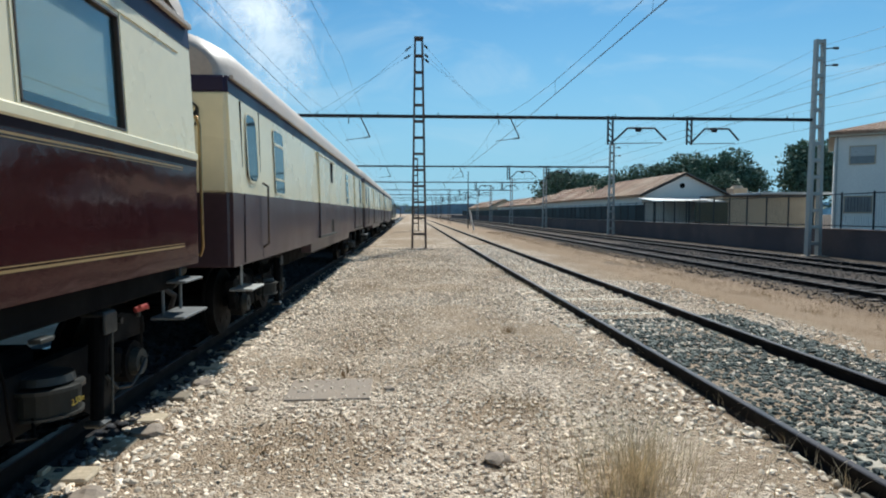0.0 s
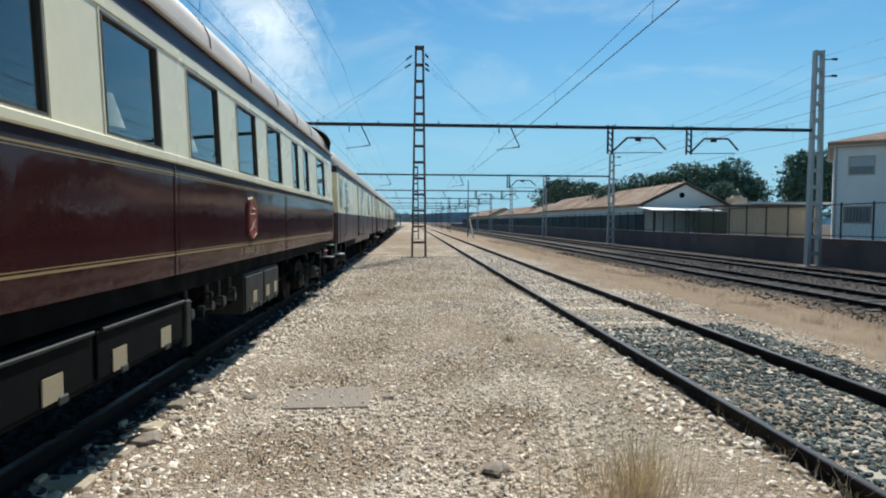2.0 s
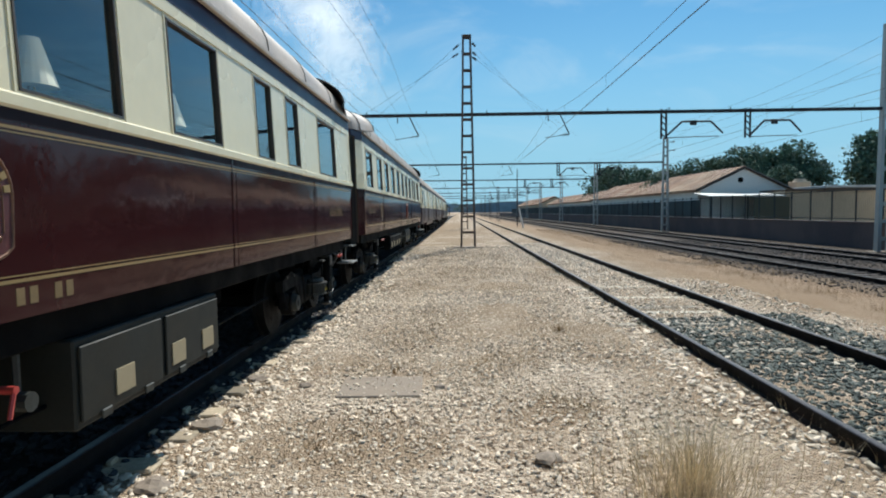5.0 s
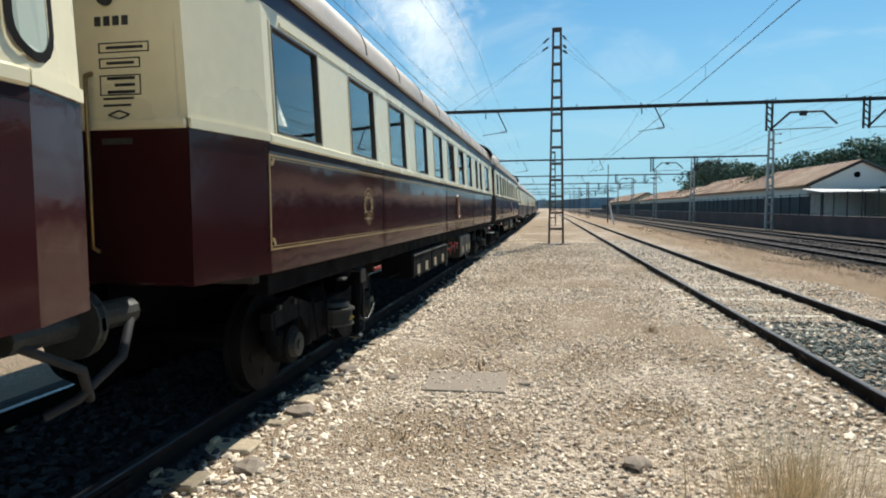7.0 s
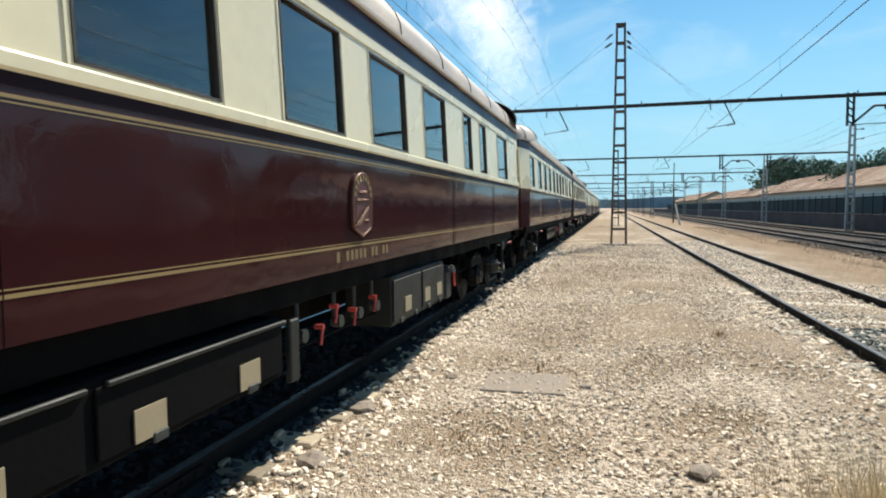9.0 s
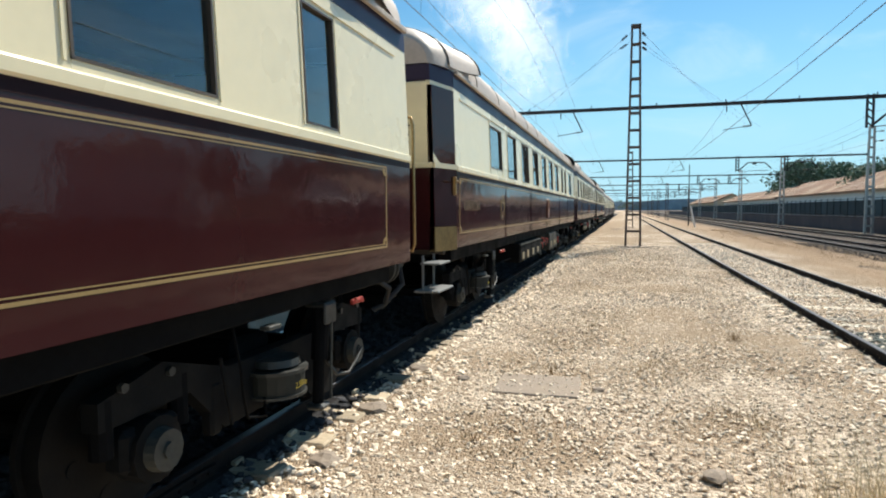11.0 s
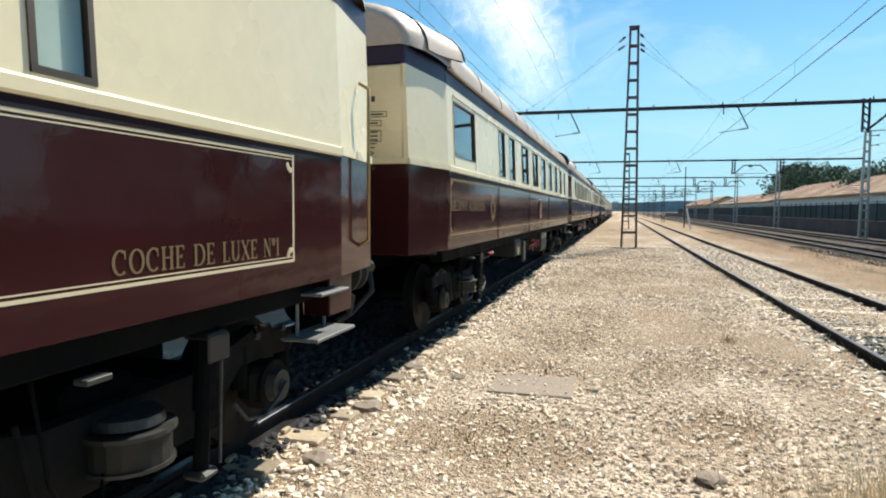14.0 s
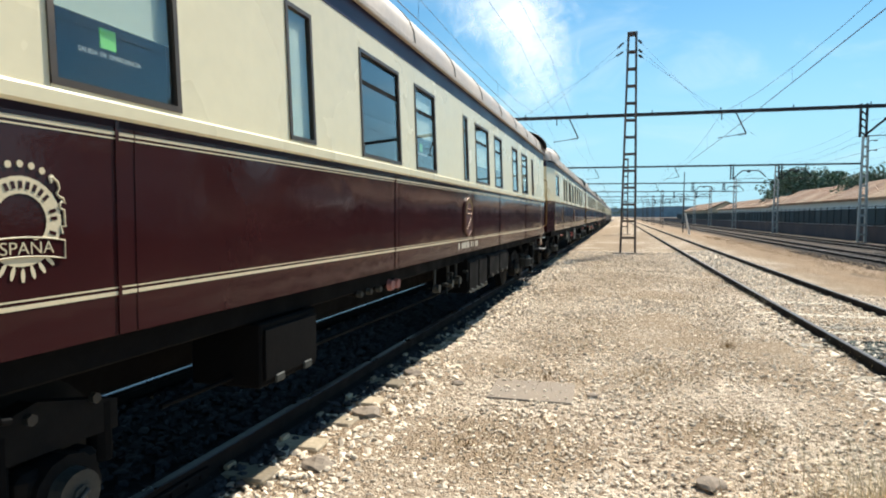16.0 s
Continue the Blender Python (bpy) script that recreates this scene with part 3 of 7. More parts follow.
# track bed under the train, coloured dark as its shade out to the shadow edge
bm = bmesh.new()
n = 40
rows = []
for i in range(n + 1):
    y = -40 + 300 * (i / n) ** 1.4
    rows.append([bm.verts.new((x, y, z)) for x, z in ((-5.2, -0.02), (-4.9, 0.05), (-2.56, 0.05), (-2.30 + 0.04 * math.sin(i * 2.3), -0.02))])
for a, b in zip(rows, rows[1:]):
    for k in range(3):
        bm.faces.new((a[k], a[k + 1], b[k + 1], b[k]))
tagged(part("track_bed", bm, M["bed_shade"]), "track bed coloured dark for the shade under the train", "track bed", kind="structure")

# concrete cover in the path
bm = bmesh.new()
box(bm, -0.42, 0.42, -0.36, 0.36, -0.06, 0.018, 0.012)
slab = part("concrete_slab", bm, M["slab"])
slab.matrix_basis = pose(-0.82, 6.22, 0.0, 0, 0, 2)
tagged(slab, "worn flat concrete cover slab set in gravel", "slab")

stones("gravel", 26, (-1.2, -0.45), (5.9, 6.55), 0.022, M["stone"], "few chips lying on the concrete cover", 65, zfun=lambda q: 0.018)

# a few darker lumps
for x, y, s in [(0.62, 4.35, 0.10), (-1.62, 6.25, 0.07), (-0.22, 6.2, 0.06), (-2.15, 5.05, 0.13), (-2.05, 3.9, 0.12), (-2.2, 6.5, 0.11)]:
    bm = bmesh.new()
    bmesh.ops.create_icosphere(bm, subdivisions=2, radius=s)
    for v in bm.verts:
        v.co *= 1 + 0.45 * noise.noise(v.co * (3.0 / s) + Vector((x, y, 0)))
        v.co.z *= 0.4
    st = part("stone", bm, M["slab"])
    st.location = (x, y, 0.015)
    tagged(st, "larger flat weathered stone lying on gravel", "stone", "loose larger stones")


# ---- overhead line ----
def lattice_mast(name, x, y, z0, height, w0, w1, material, label, ladder=0.42):
    t = tagged(new(name), label, "mast", "overhead line masts")
    t.location = (x, y, z0)
    d0, d1 = w0 * 0.55, w1 * 0.7
    bm = bmesh.new()
    box(bm, -w0, w0, -d0 - 0.2, d0 + 0.2, -0.3, 0.05, 0.03)
    part("footing", bm, M["slab"], t)
    for sx in (-1, 1):
        for sy in (-1, 1):
            bm = bmesh.new()
            rod(bm, (sx * w0 / 2, sy * d0 / 2, 0), (sx * w1 / 2, sy * d1 / 2, height), 0.055, 4)
            part("leg", bm, material, t)
    n = int(height / ladder)
    for i in range(1, n + 1):
        z = i * height / n - 0.05
        k = z / height
        w, d = w0 + (w1 - w0) * k, d0 + (d1 - d0) * k
        for sy in (-1, 1):
            bm = bmesh.new()
            box(bm, -w / 2, w / 2, sy * d / 2 - 0.008, sy * d / 2 + 0.008, z - 0.05, z + 0.05)
            part("batten", bm, material, t)
        for sx in (-1, 1):
            bm = bmesh.new()
            rod(bm, (sx * w / 2, -d / 2, z - ladder), (sx * w / 2, d / 2, z), 0.014, 4)
            part("brace", bm, material, t)
    bm = bmesh.new()
    box(bm, -w1 / 2 - 0.06, w1 / 2 + 0.06, -d1 / 2 - 0.05, d1 / 2 + 0.05, height, height + 0.06, 0.01)
    part("cap", bm, material, t)
    return t


def channel_mast(x, y, z0, height):
    """Two wide pressed channels joined by flat batten plates."""
    t = tagged(new("channel_mast"), "pale galvanised batten-plate mast against the wall", "mast", "overhead line masts")
    t.location = (x, y, z0)
    bm = bmesh.new()
    box(bm, -0.6, 0.6, -0.4, 0.4, -0.3, 0.12, 0.03)
    part("footing", bm, M["slab"], t)
    for sx in (-1, 1):
        bm = bmesh.new()
        p = [(0.38, 0.24), (0.25, 0.21)]
        a = [bm.verts.new((sx * (c - e), f, 0)) for (c, w), e, f in ((p[0], 0, -0.16), (p[0], 0.18, -0.16), (p[0], 0.18, 0.16), (p[0], 0, 0.16))]
        b = [bm.verts.new((sx * (c - e), f, height)) for (c, w), e, f in ((p[1], 0, -0.13), (p[1], 0.13, -0.13), (p[1], 0.13, 0.13), (p[1], 0, 0.13))]
        bm.faces.new(a)
        bm.faces.new(b)
        for i in range(4):
            bm.faces.new((a[i], a[(i + 1) % 4], b[(i + 1) % 4], b[i]))
        part("channel", bm, M["galv"], t)
    n = int(height / 0.8)
    for i in range(1, n + 1):
        z = i * height / n - 0.12
        w = 0.37 - 0.13 * z / height
        for q in (-1, 1):
            bm = bmesh.new()
            f = q * (0.165 - 0.03 * z / height)
            box(bm, -w, w, f - 0.006, f + 0.006, z - 0.09, z + 0.09)
            part("batten", bm, M["galv"], t)
    for z in (height - 0.5, height - 1.35):
        bm = bmesh.new()
        rod(bm, (0.2, -0.2, z), (0.85, -0.2, z + 0.05), 0.03, 6)
        a = part("side_arm", bm, M["beam"], t)
        bm = bmesh.new()
        for k in range(4):
            rod(bm, (0.6 + 0.07 * k, -0.2, z + 0.03), (0.63 + 0.07 * k, -0.2, z + 0.035), 0.07, 8)
        part("insulator", bm, M["hub"], a)
    return t


def registration_arm(parent, x, z, reach):
    """A drop bracket with its steady arm and insulator under the portal beam."""
    bm = bmesh.new()
    rod(bm, (x, 0, z), (x + reach * 0.45, 0, z - 0.95), 0.03, 6)
    rod(bm, (x + reach * 0.45, 0, z - 0.95), (x - reach * 0.75, 0, z - 1.12), 0.016, 6)
    a = part("registration_arm", bm, M["beam"], parent)
    bm = bmesh.new()
    rod(bm, (x - reach * 0.6, 0, z), (x - reach * 0.6, 0, z - 0.3), 0.025, 6)
    part("hanger", bm, M["beam"], parent)
    bm = bmesh.new()
    for k in range(5):
        rod(bm, (x + reach * (0.42 - 0.07 * k), 0, z - 0.955 - 0.010 * k), (x + reach * (0.40 - 0.07 * k), 0, z - 0.957 - 0.010 * k), 0.06, 8)
    part("insulator", bm, M["hub"], a)


def cantilever(parent, x, z, reach):
    """A hanging lattice dropper that carries a bent tube bracket for a running line."""
    bm = bmesh.new()
    for s in (-0.12, 0.12):
        rod(bm, (x + s, 0, z + 0.2), (x + s, 0, z - 1.25), 0.055, 4)
    for k in range(4):
        rod(bm, (x - 0.12, 0, z - 0.3 * k - 0.1), (x + 0.12, 0, z - 0.3 * k - 0.3), 0.035, 4)
    part("dropper", bm, M["beam"], parent)
    bm = bmesh.new()
    pts = [(x + 0.1, 0, z - 1.15), (x + 0.9 * reach, 0, z - 0.42), (x + 2.3 * reach, 0, z - 0.42), (x + 2.9 * reach, 0, z - 1.0)]
    for p, q in zip(pts, pts[1:]):
        rod(bm, p, q, 0.05, 6)
    rod(bm, (x + 0.1, 0, z - 1.2), (x + 2.7 * reach, 0, z - 1.15), 0.02, 6)
    box(bm, x + 1.45 * reach - 0.16, x + 1.45 * reach + 0.16, -0.05, 0.05, z - 0.60, z - 0.36, 0.03)
    part("bracket", bm, M["beam"], parent)


GANTRIES = [31.0, 63.5, 95.5, 127.5, 160.0, 192.0, 224.0]
for g, y in enumerate(GANTRIES):
    t = tagged(new("portal"), "dark steel portal beam across the tracks", "overhead portal", "overhead portals")
    t.location = (0, y, 0)
    bm = bmesh.new()
    box(bm, -9.0, 20.7, -0.09, 0.09, 6.55, 6.70, 0.01)
    part("beam", bm, M["beam"], t)
    for x in range(-8, 20, 3):
        bm = bmesh.new()
        rod(bm, (x + 0.4, 0, 6.7), (x + 0.4, 0, 6.82), 0.025, 6)
        part("stub", bm, M["beam"], t)
    registration_arm(t, -2.45, 6.55, 1.0)
    registration_arm(t, 5.05, 6.55, 1.0)
    cantilever(t, 10.15, 6.55, 1.0)
    cantilever(t, 14.25, 6.55, 0.9)
    if g == 0:
        lattice_mast("lattice_mast", 0.43, y, 0, 10.45, 0.68, 0.35, M["mast"], "rust-brown riveted lattice mast standing in the path", ladder=0.75)
    elif g == 1:
        lattice_mast("lattice_mast", 0.52, y, 0, 7.4, 0.62, 0.42, M["mast"], "second lattice mast further along the path", ladder=0.75)
    elif g > 2:
        lattice_mast("lattice_mast", 8.0, y, -0.2, 7.0, 0.5, 0.4, M["mast"], "far lattice mast between the tracks", ladder=0.75)
    lattice_mast("lattice_mast", -9.0, y, 0, 7.2, 0.6, 0.45, M["mast"], "lattice mast beyond the train", ladder=0.75)
    channel_mast(21.0, y, -0.5, 11.2 if g == 0 else 9.6)

# strain wires and insulator strings at the head of the near mast
for side in (-1, 1):
    for k, z in enumerate((10.2, 9.75, 9.5)):
        if side < 0 and k == 2:
            continue
        bm = bmesh.new()
        for q in range(6):
            rod(bm, (0, 0, -q * 0.055), (0, 0, -q * 0.055 - 0.03), 0.055, 8)
        rod(bm, (0, 0, 0.03), (0, 0, -0.35), 0.018, 6)
        ins = part("insulator_string", bm, M["hub"])
        end = Vector((-3.9 - 0.8 * k, 31, 6.72)) if side < 0 else Vector((6.93 + k, 47, 8.0 - 0.3 * k))
        head = Vector((0.43 + side * 0.22, 31, z))
        way = (end - head).normalized()
        ins.matrix_basis = Matrix.Translation(head + way * 0.25) @ (-way).to_track_quat("Z", "Y").to_matrix().to_4x4()
        tagged(ins, "brown disc insulator string at the mast head", "insulator")
        w = tube("stay_wire", [head, end], 0.005, M["wire"])
        tagged(w, "thin strain wire from the mast head", "wire")


def catenary(x, z, sag, zig, label, r=0.0075):
    """One running line's contact wire and messenger, with its droppers, from portal to portal."""
    t = tagged(new("catenary"), label, "overhead wire", "overhead lines")
    ys = [-33.0, -1.0] + GANTRIES
    con = [(x + zig * (-1) ** k, y, z) for k, y in enumerate(ys)]
    tube("contact_wire", con, r, M["wire"], t)
    mes = []
    for k in range(len(ys) - 1):
        for q in range(8):
            s = q / 8
            mes.append((x + zig * (-1) ** k * (1 - 2 * s) * 0.3, ys[k] + (ys[k + 1] - ys[k]) * s, z + 1.15 - sag * 4 * s * (1 - s)))
    tube("messenger_wire", mes, r * 0.6, M["wire"], t)
    for k in range(len(ys) - 4):
        for s in (0.15, 0.38, 0.62, 0.85):
            y = ys[k] + (ys[k + 1] - ys[k]) * s
            xx = x + zig * (-1) ** k * (1 - 2 * s)
            tube("dropper_wire", [(xx, y, z), (x + (xx - x) * 0.3, y, z + 1.15 - sag * 4 * s * (1 - s))], 0.0035, M["wire"], t)


catenary(-3.68, 5.45, 0.8, 0.1, "contact and messenger wire over the train")
catenary(4.42, 5.45, 0.8, 0.1, "contact and messenger wire over the siding", 0.011)
catenary(12.78, 5.36, 0.7, 0.08, "contact and messenger wire over the running line")
catenary(16.65, 5.36, 0.7, 0.08, "contact and messenger wire by the wall")
for x, z in ((-4.9, 10.3), (-3.4, 9.6), (21.06, 10.35), (21.08, 9.5), (20.42, 8.6)):
    pts = []
    ys = [-33.0, -1.0] + GANTRIES
    for k in range(len(ys) - 1):
        for q in range(8):
            s = q / 8
            pts.append((x, ys[k] + (ys[k + 1] - ys[k]) * s, z - 2.4 * s * (1 - s)))
    tagged(tube("feeder_wire", pts, 0.007, M["wire"]), "bare feeder cable slung between the masts", "wire")

# poles beside the running lines
bm = bmesh.new()
rod(bm, (0, 0, 0), (0, 0, 7.6), 0.07, 8, 0.05)
p = part("signal_pole", bm, M["beam"])
p.location = (7.6, 81, -0.35)
tagged(p, "slim dark steel pole beside the tracks", "pole")
bm = bmesh.new()
rod(bm, (0, 0, -0.1), (-0.55, 0, 2.5), 0.11, 4, 0.09)
p = part("leaning_post", bm, M["white"])
p.location = (7.6, 73, -0.35)
tagged(p, "leaning whitewashed concrete post", "post")

# ---- boundary wall and fence ----
WALL_X = 21.9
bm = bmesh.new()
box(bm, WALL_X - 0.15, WALL_X + 0.15, 8, 330, -0.9, 0.95)
box(bm, WALL_X - 0.2, WALL_X + 0.2, 8, 330, 0.95, 1.03, 0.02)
tagged(part("wall_boundary", bm, M["wall"]), "weathered brown rendered boundary wall", "wall", kind="structure")
fence = tagged(new("fence"), "dark steel mesh fence on the boundary wall", "fence")
fence.location = (WALL_X, 0, 1.03)
bm = bmesh.new()
box(bm, -0.035, 0.035, -0.035, 0.035, 0, 1.85, 0.006)
post = mesh_of(bm, "post", M["fence"])
bm = bmesh.new()
box(bm, -0.02, 0.02, 0, 2.2, -0.025, 0.025)
bay = mesh_of(bm, "crossbar", M["fence"])
bm = bmesh.new()
for k in range(1, 14):
    box(bm, -0.004, 0.004, k * 0.157 - 0.002, k * 0.157 + 0.002, 0.17, 1.72)
net = mesh_of(bm, "mesh_panel", M["fence"])
bm = bmesh.new()
box(bm, 0.03, 0.045, 0, 2.2, 0.05, 1.6)
screen = mesh_of(bm, "screen_panel", mat("fence_screen", (0.028, 0.045, 0.05), 0.9, var=0.3, piece=True))
for k in range(110):
    y = 17 + 2.2 * k
    for z in (0.145, 1.75):
        part("crossbar", bay, None, fence).location = (0, y, z)
    for me, nm in ((post, "post"),) + (((screen, "screen_panel"),) if y > 56 else ((net, "mesh_panel"),)):
        part(nm, me, None, fence).location = (0, y, 0)


# ---- buildings ----
def opening(parent, x0, x1, z0, z1, y, shutter=True):
    bm = bmesh.new()
    for a, b, c, d in ((x0, x1, z0 - 0.08, z0), (x0, x1, z1, z1 + 0.08), (x0 - 0.08, x0, z0 - 0.08, z1 + 0.08), (x1, x1 + 0.08, z0 - 0.08, z1 + 0.08)):
        box(bm, a, b, y - 0.06, y + 0.02, c, d)
    w = part("window", bm, M["beige"], parent)
    bm = bmesh.new()
    box(bm, x0, x1, y - 0.012, y + 0.012, z0, z1)
    part("pane", bm, M["greypane"], w)
    if shutter:
        bm = bmesh.new()
        for k in range(6):
            h = (z1 - z0) * 0.55 / 6
            box(bm, x0, x1, y - 0.04, y - 0.015, z1 - (k + 1) * h, z1 - k * h - 0.012, 0.004)
        part("shutter", bm, M["tin"], w)
    else:
        for k in range(1, 8):
            bm = bmesh.new()
            rod(bm, (x0 + (x1 - x0) * k / 8, y - 0.05, z0), (x0 + (x1 - x0) * k / 8, y - 0.05, z1), 0.015, 4)
            part("bar", bm, M["fence"], w)


def tiled_slope(name, parent, a, b, c, d, material):
    """A roof slope between eave a-b and ridge d-c, its barrel tiles as raised rows in one folded sheet."""
    a, b, c, d = map(Vector, (a, b, c, d))
    bm = bmesh.new()
    n = max(2, int((b - a).length / 0.42))
    nrm = (b - a).cross(d - a).normalized()
    if nrm.z < 0:
        nrm = -nrm
    sheet = []
    for i in range(2 * n):
        off = nrm * (0.07 if i % 2 else 0.0)
        for q in (i / (2 * n), (i + 1) / (2 * n)):
            sheet.append([bm.verts.new(p) for p in (a.lerp(b, q) + off, d.lerp(c, q) + off, d.lerp(c, q) - nrm * 0.2, a.lerp(b, q) - nrm * 0.2)])
    for p, q in zip(sheet, sheet[1:]):
        for k in range(4):
            bm.faces.new((p[k], q[k], q[(k + 1) % 4], p[(k + 1) % 4]))
    bm.faces.new(sheet[0])
    bm.faces.new(sheet[-1][::-1])
    bmesh.ops.remove_doubles(bm, verts=bm.verts, dist=0.0005)
    return part(name, bm, material, parent)


def house():
    """Two plain storeys under a low hipped roof, set slantwise behind the fence."""
    t = tagged(new("house"), "white two-storey house with a low clay-tiled roof", "house")
    t.matrix_basis = pose(32.0, 45.1, 0, 0, 0, -35)
    w, L, eave, ridge, o = 11.0, 12.0, 7.55, 9.2, 0.42
    bm = bmesh.new()
    box(bm, 0, w, 0, L, -0.6, eave)
    part("wall", bm, M["white"], t)
    bm = bmesh.new()
    box(bm, -o, w + o, -o, L + o, eave - 0.02, eave + 0.12, 0.02)
    part("eave", bm, M["beige"], t)
    a, b, c, d = (-o, -o, eave + 0.32), (w + o, -o, eave + 0.32), (w + o, L + o, eave + 0.32), (-o, L + o, eave + 0.32)
    e, f = (w / 2, 5.0, ridge + 0.2), (w / 2, L - 5.0, ridge + 0.2)
    tiled_slope("roof_slope", t, a, b, e, e, M["tile"])
    tiled_slope("roof_slope", t, b, c, f, e, M["tile"])
    tiled_slope("roof_slope", t, c, d, f, f, M["tile"])
    tiled_slope("roof_slope", t, d, a, e, f, M["tile"])
    opening(t, 1.0, 2.5, 5.5, 6.75, -0.01)
    opening(t, 0.75, 2.4, 1.9, 3.05, -0.01, False)
    opening(t, 5.6, 7.1, 5.5, 6.75, -0.01)
    bm = bmesh.new()
    box(bm, 4.4, 4.5, -0.35, -0.02, 6.7, 7.2, 0.02)
    part("wall_lamp", bm, M["fence"], t)
    bm = bmesh.new()
    box(bm, 0.1, 0.22, -0.12, -0.002, -0.5, eave - 0.02)
    part("downpipe", bm, M["galv"], t)


def shed(x0, x1, y0, y1, eave, ridge, wall, label, name="goods_shed"):
    t = tagged(new(name), label, "shed")
    t.location = (x0, y0, 0)
    w, L = x1 - x0, y1 - y0
    bm = bmesh.new()
    prof = [(0, -0.6), (w, -0.6), (w, eave), (w / 2, ridge), (0, eave)]
    a = [bm.verts.new((x, 0, z)) for x, z in prof]
    b = [bm.verts.new((x, L, z)) for x, z in prof]
    bm.faces.new(a)
    bm.faces.new(b)
    for i in range(5):
        bm.faces.new((a[i], a[(i + 1) % 5], b[(i + 1) % 5], b[i]))
    part("wall", bm, wall, t)
    s = (ridge - eave) / (w / 2)
    o = 0.55
    tiled_slope("roof_slope", t, (-o, -0.3, eave - o * s + 0.22), (-o, L, eave - o * s + 0.22), (w / 2, L, ridge + 0.22), (w / 2, -0.3, ridge + 0.22), M["tile"])
    tiled_slope("roof_slope", t, (w + o, -0.3, eave - o * s + 0.22), (w + o, L, eave - o * s + 0.22), (w / 2, L, ridge + 0.22), (w / 2, -0.3, ridge + 0.22), M["tile"])
    for sx in (-1, 1):
        bm = bmesh.new()
        rod(bm, (w / 2, -0.34, ridge + 0.12), (w / 2 + sx * (w / 2 + o), -0.34, eave - o * s + 0.12), 0.12, 4)
        part("verge_board", bm, M["winframe"], t)
    return t


house()
sh = shed(24.0, 32.4, 62, 112, 3.75, 5.75, M["white"], "long whitewashed goods shed with brown tiled roof")
bm = bmesh.new()
rod(bm, (3.9, -0.05, 4.65), (3.9, 0.02, 4.65), 0.28, 10)
part("vent", bm, M["blackp"], sh)
shed(25.0, 34.0, 116, 175, 3.6, 5.4, M["white"], "further tiled shed beyond the first")
shed(24.5, 34.0, 190, 260, 3.8, 6.0, M["beige"], "distant long tiled station building")
t = tagged(new("lean_to"), "white tin lean-to roof on posts beside the shed", "lean-to")
t.location = (22.9, 57, 0)
bm = bmesh.new()
a = [bm.verts.new(p) for p in ((0, 0, 3.02), (6.9, 0, 2.98), (6.9, 4.2, 3.35), (0, 4.2, 3.38))]
b = [bm.verts.new(v.co - Vector((0, 0, 0.10))) for v in a]
bm.faces.new(a)
bm.faces.new(b)
for i in range(4):
    bm.faces.new((a[i], a[(i + 1) % 4], b[(i + 1) % 4], b[i]))
part("roof", bm, M["tin"], t)
bm = bmesh.new()
box(bm, 0.2, 6.8, 3.4, 3.6, -0.5, 3.15)
part("wall", bm, M["white"], t)
for x in (0.3, 3.6, 6.6):
    bm = bmesh.new()
    rod(bm, (x, 0.3, -0.5), (x, 0.3, 2.98), 0.06, 6)
    part("post", bm, M["fence"], t)
t = tagged(new("outbuilding"), "low beige flat-roofed outbuilding behind the fence", "outbuilding")
t.location = (29.9, 57.5, 0)
bm = bmesh.new()
box(bm, 0, 9.4, 0, 6, -0.5, 3.35)
part("wall", bm, M["beige"], t)
bm = bmesh.new()
box(bm, -0.1, 3.4, -0.35, 6.3, 3.35, 3.55, 0.03)
part("parapet", bm, M["winframe"], t)
bm = bmesh.new()
box(bm, 3.42, 10.6, -0.5, 6.3, 3.62, 3.84, 0.03)
part("roof", bm, M["tin"], t)
# Dark box put in as the shade under the roof edge.
bm = bmesh.new()
box(bm, 3.5, 9.4, -0.3, 6.2, 3.35, 3.62)
part("roof_shadow_gap", bm, M["winframe"], t)
bm = bmesh.new()
box(bm, -2.9, 0.3, -0.4, -0.32, -0.5, 2.85, 0.01)
part("gate", bm, mat("olive_gate", (0.10, 0.095, 0.06), 0.8, var=0.3), t)
t = tagged(new("chimney_block"), "squat beige rooftop block behind the shed", "roof block")
t.location = (35.5, 66, 0)
bm = bmesh.new()
box(bm, 0, 1.6, 0, 1.6, -0.5, 4.6, 0.05)
rod(bm, (0.8, 0.8, 4.6), (0.8, 0.8, 4.9), 0.7, 10, 0.5)
part("block", bm, M["beige"], t)


